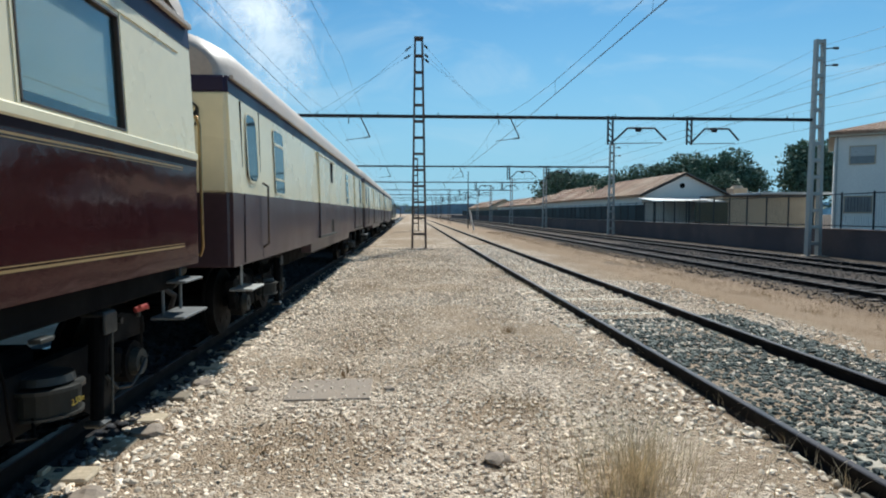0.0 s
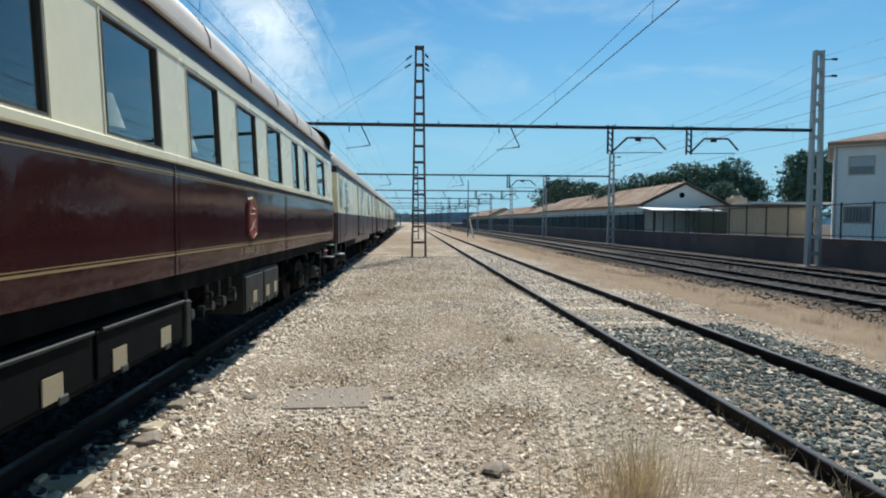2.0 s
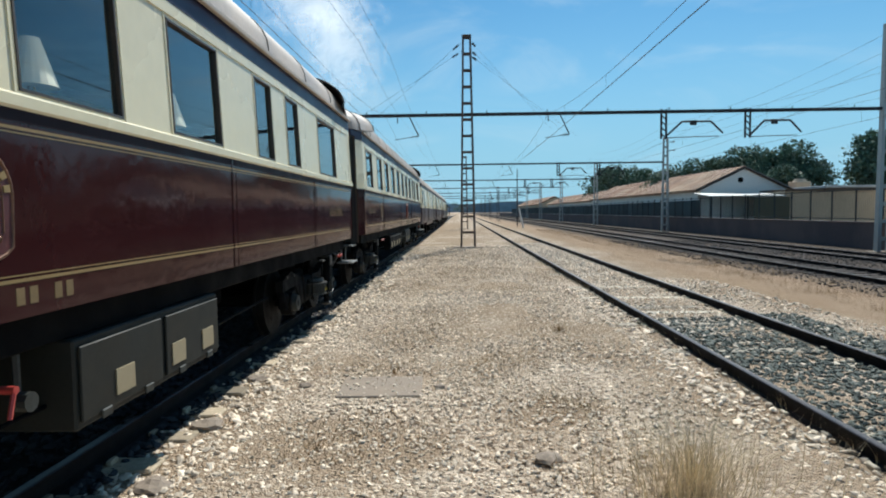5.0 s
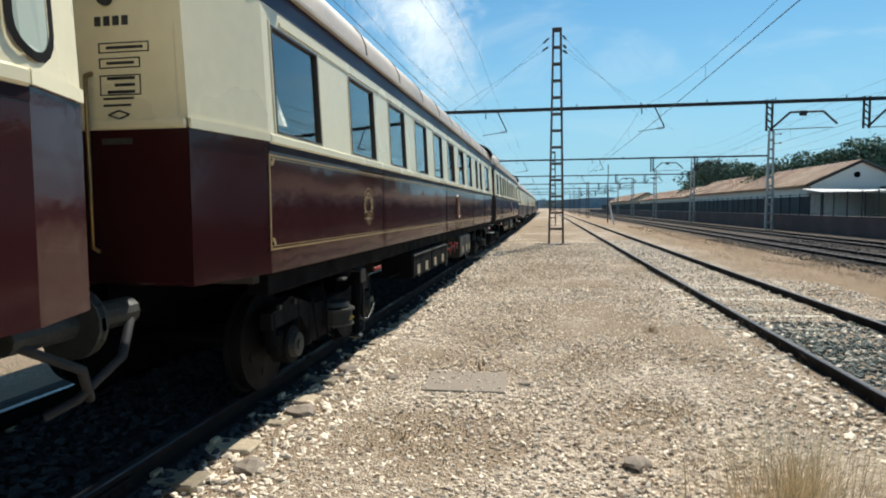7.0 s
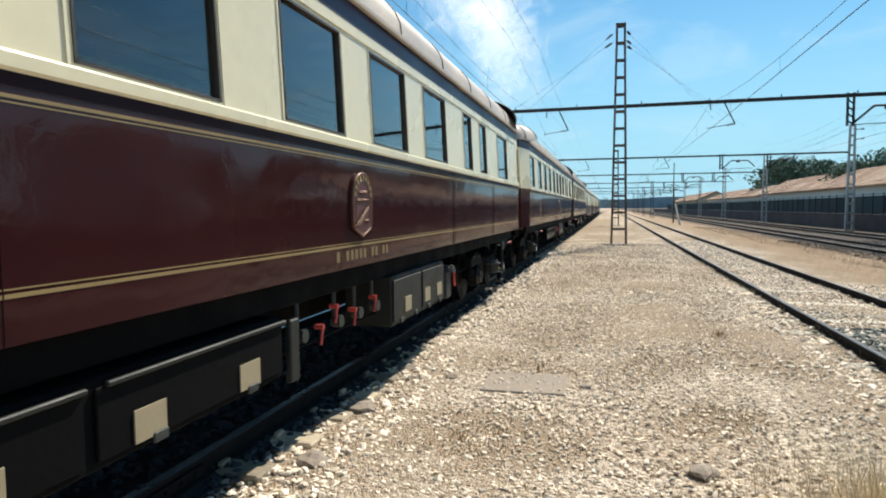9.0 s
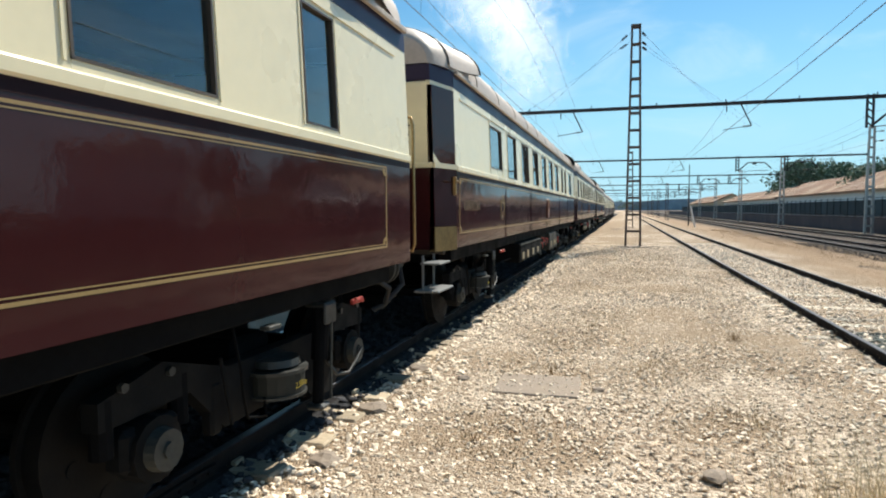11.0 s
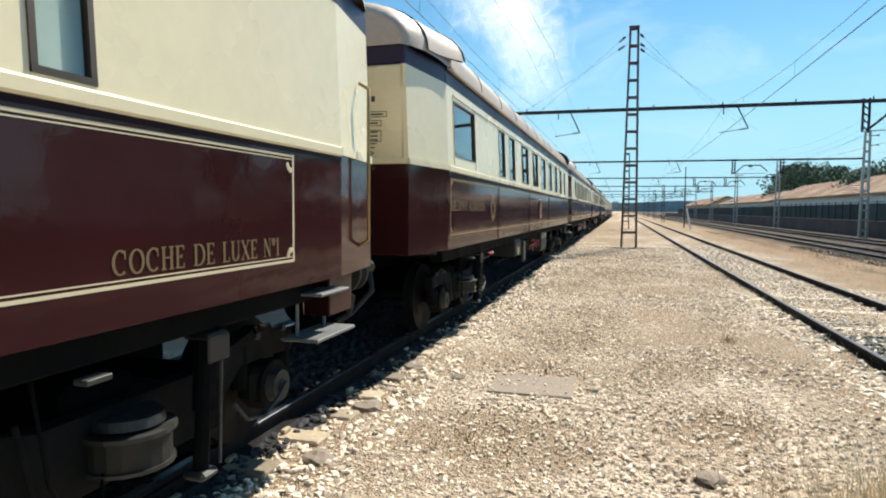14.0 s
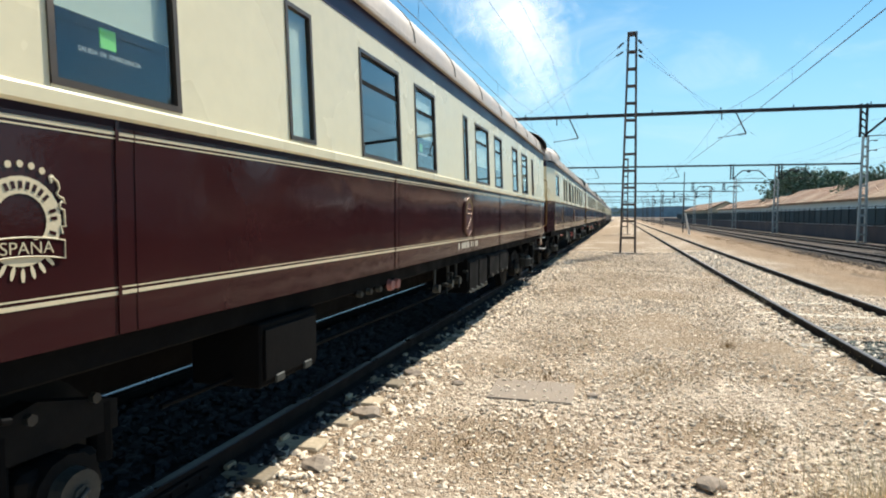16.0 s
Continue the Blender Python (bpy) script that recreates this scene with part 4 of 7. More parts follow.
# ---- trees ----
def tree(x, y, h, spread, seed, label="dark umbrella pine with an uneven crown", clumps=34, leaves=150):
    rng = np.random.default_rng(seed)
    t = tagged(new("pine_tree"), label, "tree", "pine trees")
    t.location = (x, y, -0.4)
    bm = bmesh.new()
    rod(bm, (0, 0, 0), (0.2, 0, h * 0.6), 0.028 * h, 8, 0.016 * h)
    cs = []
    for _ in range(clumps):
        a, r = rng.uniform(0, 6.28), spread * rng.uniform(0.1, 1.0) ** 0.7
        z = h * (0.92 - 0.42 * (r / spread) ** 2 - rng.uniform(0, 0.22))
        cs.append((r * math.cos(a), r * math.sin(a), z, rng.uniform(0.12, 0.22) * h))
    for cx, cy, cz, cr in cs[::3]:
        rod(bm, (0.1, 0, h * 0.45), (cx, cy, cz), 0.010 * h, 5, 0.003 * h)
    part("trunk", bm, M["bark"], t)
    v, f = [], []
    for cx, cy, cz, cr in cs:
        d = rng.normal(0, 1, (leaves, 3))
        d /= np.linalg.norm(d, axis=1)[:, None]
        d *= (cr * rng.uniform(0.35, 1.05, leaves) ** 0.6)[:, None]
        d[:, 2] *= 0.65
        for q in d:
            u, w = rng.normal(0, 1, 3), rng.normal(0, 1, 3)
            u, w = u / np.linalg.norm(u), w / np.linalg.norm(w)
            s = rng.uniform(0.12, 0.30) * (h / 10)
            c = np.array((cx, cy, cz)) + q
            k = len(v)
            v += [tuple(c - u * s), tuple(c + w * s * 0.6), tuple(c + u * s), tuple(c - w * s * 0.6)]
            f.append((k, k + 1, k + 2, k + 3))
    part("crown", raw("crown", v, f, M["needle"]), None, t)
    return t


for k, (x, y, h, sp) in enumerate([(28.6, 86, 8.6, 2.6), (31.6, 84, 9.3, 2.8), (35.0, 85, 9.8, 3.2), (38.2, 84, 10.8, 3.4), (41.6, 85, 11.9, 3.6), (44.2, 84, 11.6, 3.0), (45.6, 82, 9.6, 2.6), (40.6, 78, 8.2, 2.8), (52.4, 78, 12.9, 2.6), (55.0, 82, 12.0, 2.2), (40, 140, 12.6, 5), (33, 135, 13.2, 5), (47, 138, 11.8, 4.5), (36.5, 150, 13, 5), (43, 148, 13, 5)]):
    tree(x, y, h, sp, 100 + k)
for k, (x, y, h, sp) in enumerate([(-5, 310, 9, 6), (2, 330, 7, 5), (-16, 290, 10, 8)]):
    tree(x, y, h, sp, 200 + k, "far dark tree beyond the end of the yard", 16, 60)
# ridge on the horizon
v, f = [], []
for i in range(81):
    x = -1600 + 40 * i
    v += [(x, 1900, -5), (x, 1900 + 60 * noise.noise(Vector((i * 0.3, 0, 0))), 26 + 22 * noise.noise(Vector((i * 0.17, 2, 0))))]
    if i:
        f.append((2 * i - 2, 2 * i, 2 * i + 1, 2 * i - 1))
tagged(part("backdrop_hills", raw("backdrop_hills", v, f, M["hill"]), None), "low horizon hills with haze in their colour", "hills", kind="structure")


# ---- the train ----
HALF = 1.50
FACE = Matrix(((0, 0, 1, 0), (1, 0, 0, 0), (0, 1, 0, 0), (0, 0, 0, 1)))  # writing on a coach side, read from outside


def flank(z):
    """Half width of the body at a height: plumb to the waist, leaning in above it."""
    return HALF - max(0.0, z - 2.3) * 0.045


def strip(bm, side, y0, y1, z0, z1, proud=0.0, thick=0.012):
    xs = [side * (flank(z) + proud) for z in (z0, z1)]
    xi = [x - side * (thick + proud) for x in xs]
    v = [bm.verts.new(p) for p in ((xs[0], y0, z0), (xs[0], y1, z0), (xs[1], y1, z1), (xs[1], y0, z1), (xi[0], y0, z0), (xi[0], y1, z0), (xi[1], y1, z1), (xi[1], y0, z1))]
    for f in ((0, 1, 2, 3), (4, 7, 6, 5), (0, 4, 5, 1), (1, 5, 6, 2), (2, 6, 7, 3), (3, 7, 4, 0)):
        bm.faces.new([v[k] for k in f])


def corner_panel(parent, side, y0, y1, z0, z1, material, proud=0.0):
    """The bent sheet where a coach side turns in towards its end."""
    bm = bmesh.new()
    a = [(side * (flank(z0) + proud), y0, z0), (side * (flank(z0) - 0.13 + proud), y1, z0), (side * (flank(z1) - 0.13 + proud), y1, z1), (side * (flank(z1) + proud), y0, z1)]
    v = [bm.verts.new(p) for p in a] + [bm.verts.new((x - side * (0.05 + proud), y, z)) for x, y, z in a]
    for f in ((0, 1, 2, 3), (4, 7, 6, 5), (0, 4, 5, 1), (1, 5, 6, 2), (2, 6, 7, 3), (3, 7, 4, 0)):
        bm.faces.new([v[k] for k in f])
    part("corner_panel", bm, material, parent)


def pierced(bm, side, length, holes, z0, z1):
    """A side sheet from z0 to z1 with an opening for each hole (u0, u1, low, high)."""
    at = 0.0
    for u0, u1, lo, hi in sorted(holes):
        strip(bm, side, -u0, -at, z0, z1, 0, 0.06)
        if lo > z0:
            strip(bm, side, -u1, -u0, z0, lo, 0, 0.06)
        if hi < z1:
            strip(bm, side, -u1, -u0, hi, z1, 0, 0.06)
        at = u1
    strip(bm, side, -length, -at, z0, z1, 0, 0.06)
    bmesh.ops.remove_doubles(bm, verts=bm.verts, dist=0.0005)


def window(parent, side, u0, u1, lo, hi, frame, style, blind=None):
    """Frame bars, then the pane and what hangs behind it."""
    bm = bmesh.new()
    b = 0.028 if style == "dark" else 0.014
    for a, c, d, e in ((u0, u1, lo, lo + b), (u0, u1, hi - b, hi), (u0, u0 + b, lo, hi), (u1 - b, u1, lo, hi)):
        strip(bm, side, -c, -a, d, e, 0.006, 0.05)
    w = part("window", bm, frame, parent)
    bm = bmesh.new()
    inset = 0.012 if style == "dark" else 0.022
    strip(bm, side, -u1 + b, -u0 - b, lo + b, hi - b, -inset, inset + 0.006)
    p = part("pane", bm, M["pane"], w)
    p.visible_shadow = False
    if style == "dark" and u1 - u0 > 0.6:
        bm = bmesh.new()
        h = hi - (hi - lo) * 0.3
        for a, c, d, e in ((u0 + b, u1 - b, h - 0.02, h + 0.02), (u0 + 0.05, u1 - 0.05, hi - 0.06, hi - 0.04), (u0 + 0.04, u0 + 0.06, h, hi - 0.04), (u1 - 0.06, u1 - 0.04, h, hi - 0.04)):
            strip(bm, side, -c, -a, d, e, -0.012, 0.03)
        part("hopper", bm, M["blackp"], w)
    if blind is not None:
        bm = bmesh.new()
        strip(bm, side, -u1 + b, -u0 - b, lo + (hi - lo) * blind, hi - b, -inset - 0.02, inset + 0.026)
        part("roller_blind", bm, M["blind" if style == "dark" else "dimblind"], w)
    return w


def table_lamp(parent, u, x):
    """A brass column under a pleated cone of pale cloth, on the table by the window."""
    bm = bmesh.new()
    rod(bm, (x, -u, 2.28), (x, -u, 2.50), 0.02, 8)
    rod(bm, (x, -u, 2.27), (x, -u, 2.295), 0.07, 12)
    l = part("table_lamp", bm, M["brass"], parent)
    bm = bmesh.new()
    rod(bm, (x, -u, 2.47), (x, -u, 2.72), 0.125, 20, 0.045)
    part("shade", bm, M["shade"], l)


def roof(parent, length, zs, zt, end=0.7, fore=0.0, aft=0.0, seamed=True):
    n = 18
    rings = [(fore, 0.88, 0.70), (fore - 0.10, 0.92, 0.86), (fore - 0.32, 0.97, 0.965), (fore - end, 1.0, 1.0), (-length - aft + end, 1.0, 1.0), (-length - aft + 0.32, 0.97, 0.965), (-length - aft + 0.10, 0.92, 0.86), (-length - aft, 0.88, 0.70)]
    v, f = [], []
    half = flank(zs) + 0.03
    for y, kw, kh in rings:
        for i in range(n + 1):
            a = math.pi * i / n
            c, s = math.cos(a), math.sin(a)
            x = half * math.copysign(abs(c) ** 0.72, c) * kw
            v.append((x, y, zs + (zt - zs) * kh * abs(s) ** 0.85))
    w = n + 1
    for j in range(len(rings) - 1):
        for i in range(n):
            f.append((j * w + i, j * w + i + 1, (j + 1) * w + i + 1, (j + 1) * w + i))
    f.append(tuple(range(w))[::-1])
    f.append(tuple(range((len(rings) - 1) * w, len(rings) * w)))
    r = part("roof", raw("roof", v, f, M["roof"], False), None, parent)
    r.data.polygons.foreach_set("use_smooth", [True] * (len(f) - 2) + [False] * 2)
    for side in (-1, 1):
        bm = bmesh.new()
        box(bm, side * half - 0.02, side * half + 0.025, -length + 0.05, -0.05, zs - 0.03, zs + 0.02, 0.008)
        part("gutter", bm, M["roof"], r)
    seam = []
    for i in range(n + 1):
        a = math.pi * i / n
        c, s = math.cos(a), math.sin(a)
        seam.append((half * math.copysign(abs(c) ** 0.72, c) * 1.004, 0, zs + (zt - zs) * abs(s) ** 0.85 * 1.004))
    first = None
    k = 1.6
    while seamed and k < length - 1:
        if first is None:
            sm = tube("seam", seam, 0.007, M["roof"], r)
            first = sm.data
        else:
            sm = part("seam", first, None, r)
        sm.location = (0, -k, 0)
        k += 1.55
    return r


def scoop(parent, y_end, way):
    """The sheet cap over a coach end: it hugs the dome, then flares out and leaves a dark mouth towards mid-coach."""
    zs, zt = 3.46, 4.08
    half = flank(zs) + 0.03
    for side in (-1, 1):
        # The inner sheet's dark colour paints the shade inside the hood.
        for nm, mt, gap in (("roof_hood", "roof", 0.0), ("hood_lining", "winframe", 0.022)):
            v, f = [], []
            rings = 6
            for j in range(rings):
                k = j / (rings - 1)
                y = y_end - way * (0.36 + 1.02 * k)
                for i in range(10):
                    a = radians(2 + 74 * i / 9)
                    c, q = math.cos(a), math.sin(a)
                    out = -0.012 + (0.13 * k ** 1.5) * (1 - 0.8 * i / 9) - gap * k
                    v.append((side * (half * c ** 0.72 + out * c ** 0.4), y, zs + (zt - zs) * q ** 0.85 + out * 0.75))
                    if i and j:
                        n = j * 10 + i
                        f.append((n - 11, n - 10, n, n - 1))
            part(nm, raw(nm, v, f, M[mt], True), None, parent, "dark sheet for the shade inside the flared roof hood" if gap else "")
        # closing lip between skin and lining
        lip = [(side * (half * math.cos(radians(2 + 74 * i / 9)) ** 0.72 + (0.13 * (1 - 0.8 * i / 9) - 0.012) * math.cos(radians(2 + 74 * i / 9)) ** 0.4), y_end - way * 1.38, zs + (zt - zs) * math.sin(radians(2 + 74 * i / 9)) ** 0.85 + 0.75 * (0.13 * (1 - 0.8 * i / 9) - 0.012)) for i in range(10)]
        tube("hood_lip", lip, 0.014, M["winframe"], parent)


def bogie(parent, u, base=2.3, marked=False):
    """Two wheelsets in a pressed frame with axle boxes, bolster spring and damper. Returns the wheelsets."""
    g = new("bogie")
    g.parent = parent
    g.location = (0, -u, 0)
    sets = []
    for side in (-1, 1):
        prof = [(-base / 2 - 0.32, 0.78), (-base / 2 + 0.3, 0.80), (-0.55, 0.50), (0.55, 0.50), (base / 2 - 0.3, 0.80), (base / 2 + 0.32, 0.78), (base / 2 + 0.32, 0.92), (base / 2 - 0.1, 1.02), (0.5, 0.86), (-0.5, 0.86), (-base / 2 + 0.1, 1.02), (-base / 2 - 0.32, 0.92)]
        bm = bmesh.new()
        a = [bm.verts.new((side * 1.160, y, z)) for y, z in prof]
        b = [bm.verts.new((side * 1.060, y, z)) for y, z in prof]
        bm.faces.new(a)
        bm.faces.new(b)
        for i in range(len(prof)):
            bm.faces.new((a[i], a[(i + 1) % len(prof)], b[(i + 1) % len(prof)], b[i]))
        part("side_frame", bm, M["grime_shade"], g)
        bm = bmesh.new()
        rod(bm, (side * 1.200, -0.06, 0.58), (side * 1.200, -0.06, 0.74), 0.20, 20)
        spring = part("bolster_spring", bm, M["greyp"], g)
        # Spring rims in a lighter grey that paints the highlights they catch.
        for z, r, h in ((0.575, 0.215, 0.018), (0.735, 0.225, 0.022), (0.775, 0.175, 0.045)):
            bm = bmesh.new()
            rod(bm, (side * 1.200, -0.06, z), (side * 1.200, -0.06, z + h), r, 20, r * (0.94 if h > 0.03 else 1.0))
            part("spring_ring", bm, M["springrim"], spring)
        if marked and side > 0:
            letters("2,50m", 0.058, M["yellow"], spring, Matrix.Translation((1.402, -0.06, 0.635)) @ FACE, "stencil_lettering", width=0.14)
        bm = bmesh.new()
        rod(bm, (side * 1.330, 0.30, 0.40), (side * 1.330, 0.34, 0.82), 0.042, 12)
        rod(bm, (side * 1.330, 0.335, 0.72), (side * 1.330, 0.37, 1.10), 0.062, 12)
        damper = part("damper", bm, M["blackp"], g)
        bm = bmesh.new()
        box(bm, side * 1.330 - 0.10, side * 1.330 + 0.075, 0.29, 0.47, 1.10, 1.135, 0.015)
        box(bm, side * 1.330 + side * 0.055, side * 1.330 + side * 0.075, 0.29, 0.47, 0.98, 1.12, 0.008)
        part("damper_bracket", bm, M["springrim"], damper)
        # Thin lighter rod added as the highlight down the damper's edge.
        bm = bmesh.new()
        rod(bm, (side * 1.398, 0.372, 0.42), (side * 1.398, 0.40, 1.02), 0.009, 6)
        part("damper_rod", bm, M["hub"], damper)
        bm = bmesh.new()
        box(bm, side * 1.330 - 0.07, side * 1.330 + 0.07, 0.23, 0.37, 0.36, 0.41, 0.02)
        part("damper_foot", bm, M["springrim"], damper)
        tube("brake_hose", [(side * 1.280, -0.62, 1.12), (side * 1.335, -0.63, 0.9), (side * 1.330, -0.6, 0.72), (side * 1.300, -0.52, 0.56), (side * 1.280, -0.3, 0.5), (side * 1.240, -0.25, 0.60)], 0.010, M["blackp"], g)
        tube("earth_cable", [(side * 1.29, base / 2 + 0.02, 0.62), (side * 1.30, base / 2 - 0.10, 0.55), (side * 1.29, base / 2 - 0.24, 0.47), (side * 1.24, base / 2 - 0.36, 0.48), (side * 1.20, base / 2 - 0.44, 0.60)], 0.014, M["springrim"], g)
        for k in (-1, 1):
            bm = bmesh.new()
            rod(bm, (side * 1.19, k * 0.62, 0.94), (side * 1.21, k * 0.55, 0.52), 0.013, 6)
            part("brake_lever", bm, M["grime_shade"], g)
            bm = bmesh.new()
            box(bm, side * 1.08, side * 1.17, k * (base / 2 - 0.52) - 0.05, k * (base / 2 - 0.52) + 0.05, 0.48, 0.80, 0.02)
            part("brake_shoe", bm, M["grime_shade"], g)
            for q in (-0.16, 0.16):
                bm = bmesh.new()
                rod(bm, (side * 1.155, k * (base / 2 + 0.02) + q, 0.96), (side * 1.185, k * (base / 2 + 0.02) + q, 0.96), 0.026, 6)
                part("frame_bolt", bm, M["springrim"], g)
        for k in (-1, 1):
            bm = bmesh.new()
            rod(bm, (side * 1.060, k * base / 2, 0.60), (side * 1.210, k * base / 2, 0.60), 0.17, 12)
            box(bm, side * 1.060 - 0.02, side * 1.180, k * base / 2 - 0.2, k * base / 2 + 0.2, 0.52, 0.74, 0.03)
            part("axle_box", bm, M["grime_shade"], g)
            bm = bmesh.new()
            rod(bm, (side * 1.200, k * base / 2, 0.60), (side * 1.270, k * base / 2, 0.60), 0.115, 18, 0.105)
            rod(bm, (side * 1.270, k * base / 2, 0.60), (side * 1.285, k * base / 2, 0.60), 0.045, 8)
            part("axle_cover", bm, M["hub"], g, "pale round axle-box cover")
            for q in (-0.26, 0.26):
                bm = bmesh.new()
                rod(bm, (side * 1.110, k * base / 2 + q, 0.64), (side * 1.110, k * base / 2 + q, 0.92), 0.055, 10)
                part("coil_spring", bm, M["blackp"], g)
    bm = bmesh.new()
    box(bm, -1.0, 1.0, -0.22, 0.22, 0.55, 0.95, 0.04)
    part("bolster", bm, M["blackp"], g)
    # Added black plate that hides the sunlit ground beyond the wheels.
    bm = bmesh.new()
    box(bm, -0.34, -0.28, -base / 2 - 0.7, base / 2 + 0.7, 0.36, 1.2, 0.02)
    part("inner_frame", bm, M["blackp"], g)
    for k in (-1, 1):
        bm = bmesh.new()
        rod(bm, (-1.0, 0, 0), (1.0, 0, 0), 0.08, 10)
        for side in (-1, 1):
            rod(bm, (side * 0.80, 0, 0), (side * 0.835, 0, 0), 0.47, 28)
            rod(bm, (side * 0.835, 0, 0), (side * 0.935, 0, 0), 0.44, 28)
            rod(bm, (side * 0.934, 0, 0), (side * 0.95, 0, 0), 0.40, 28, 0.15)
            for q in range(6):
                a = q * math.pi / 3
                rod(bm, (side * 0.94, 0.27 * math.cos(a), 0.27 * math.sin(a)), (side * 0.947, 0.27 * math.cos(a), 0.27 * math.sin(a)), 0.045, 8)
        ws = part("wheelset", bm, M["tyre"], g, "shade-darkened steel wheels on one axle")
        ws.location = (0, k * base / 2, 0.63)
        sets.append(ws)
    return sets


WHEELS = []


def underbox(parent, name, side, u0, u1, z0, z1, material, plates=(), doors=1, depth=0.5, label=""):
    bm = bmesh.new()
    x1 = side * 1.440
    n = doors
    box(bm, side * (1.44 - depth), x1 - side * 0.015, -u1, -u0, z0, z1, 0.012)
    b = part(name, bm, material, parent, label)
    for k in range(n):
        a, c = u0 + (u1 - u0) * k / n, u0 + (u1 - u0) * (k + 1) / n
        bm = bmesh.new()
        box(bm, x1 - side * 0.014, x1 + side * 0.004, -c + 0.03, -a - 0.03, z0 + 0.04, z1 - 0.04, 0.006)
        part("door", bm, material, b)
        for q in (0.25, 0.75):
            bm = bmesh.new()
            y = -(a + (c - a) * q)
            box(bm, x1 + side * 0.004, x1 + side * 0.02, y - 0.05, y + 0.05, z0 + 0.01, z0 + 0.06, 0.006)
            part("hinge", bm, M["hub"], b)
    for u in plates:
        bm = bmesh.new()
        h = (z1 - z0) * 0.24
        zc = (z0 + z1) / 2
        box(bm, x1 + side * 0.003, x1 + side * 0.012, -u - 0.10, -u + 0.10, zc - 0.15, zc + 0.0)
        part("label_plate", bm, M["label"], b, "plain cream label plate")
    return b


def crest(parent, u, z=1.83, red=False):
    """Cast bronze badge: a round-headed shield with rays, a track and a pointed foot."""
    x = HALF
    bm = bmesh.new()
    out = [(math.cos(a) * 0.20, 0.06 + math.sin(a) * 0.20) for a in [math.pi * i / 12 for i in range(13)]] + [(-0.19, -0.16), (-0.15, -0.19), (0, -0.245), (0.15, -0.19), (0.19, -0.16)]
    for k, (s, d0, d1) in enumerate(((1.0, 0.0, 0.022),)):
        a = [bm.verts.new((x + d1, -u + p * s, z + q * s)) for p, q in out]
        b = [bm.verts.new((x + d0, -u + p * s, z + q * s)) for p, q in out]
        bm.faces.new(a)
        for i in range(len(out)):
            bm.faces.new((a[i], a[(i + 1) % len(out)], b[(i + 1) % len(out)], b[i]))
    c = part("crest", bm, M["redenamel"] if red else M["crestfield"], parent, "cast bronze-rimmed crest with a railway track relief")
    tube("rim", [(x + 0.020, -u + p, z + q) for p, q in out + out[:2]], 0.009, M["bronze"], c)
    inner = [(p * 0.70, 0.06 + (q - 0.06) * 0.70) for p, q in out[:13]]
    tube("inner_rim", [(x + 0.022, -u + p, z + q) for p, q in [(0.14, -0.10)] + inner + [(-0.14, -0.10)]], 0.005, M["bronze"], c)
    for k in range(9):
        bm = bmesh.new()
        w = [(r, math.pi * (k + e) / 9) for r, e in ((0.148, 0.22), (0.185, 0.22), (0.185, 0.74), (0.148, 0.74))]
        a = [bm.verts.new((x + 0.029, -u + r * math.cos(t), z + 0.06 + r * math.sin(t))) for r, t in w]
        b = [bm.verts.new((x + 0.020, -u + r * math.cos(t), z + 0.06 + r * math.sin(t))) for r, t in w]
        bm.faces.new(a)
        for i in range(4):
            bm.faces.new((a[i], a[(i + 1) % 4], b[(i + 1) % 4], b[i]))
        part("ray_relief", bm, M["gold"], c)
    for o in (-0.028, 0.028):
        tube("rail_relief", [(x + 0.027, -u - 0.13 + o, z - 0.16), (x + 0.027, -u + 0.10 + o * 0.4, z - 0.01)], 0.006, M["bronze"], c)
    for k in range(8):
        q = k / 7
        e = 0.045 - 0.028 * q
        bm = bmesh.new()
        rod(bm, (x + 0.026, -u - 0.12 + 0.215 * q - e, z - 0.145 + 0.14 * q + 0.3 * e), (x + 0.026, -u - 0.12 + 0.215 * q + e, z - 0.145 + 0.14 * q - 0.3 * e), 0.0045, 5)
        part("tie_relief", bm, M["bronze"], c)
    # the two lines of script stand as plain wavy strokes
    for w0, w1, zz in ((-0.12, 0.12, 0.045), (-0.07, 0.08, 0.105), (0.03, 0.12, -0.125)):
        tube("script_relief", [(x + 0.027, -u + w0 + (w1 - w0) * i / 24, z + zz + 0.012 * math.sin(i * 1.9)) for i in range(25)], 0.0055, M["bronze"], c)


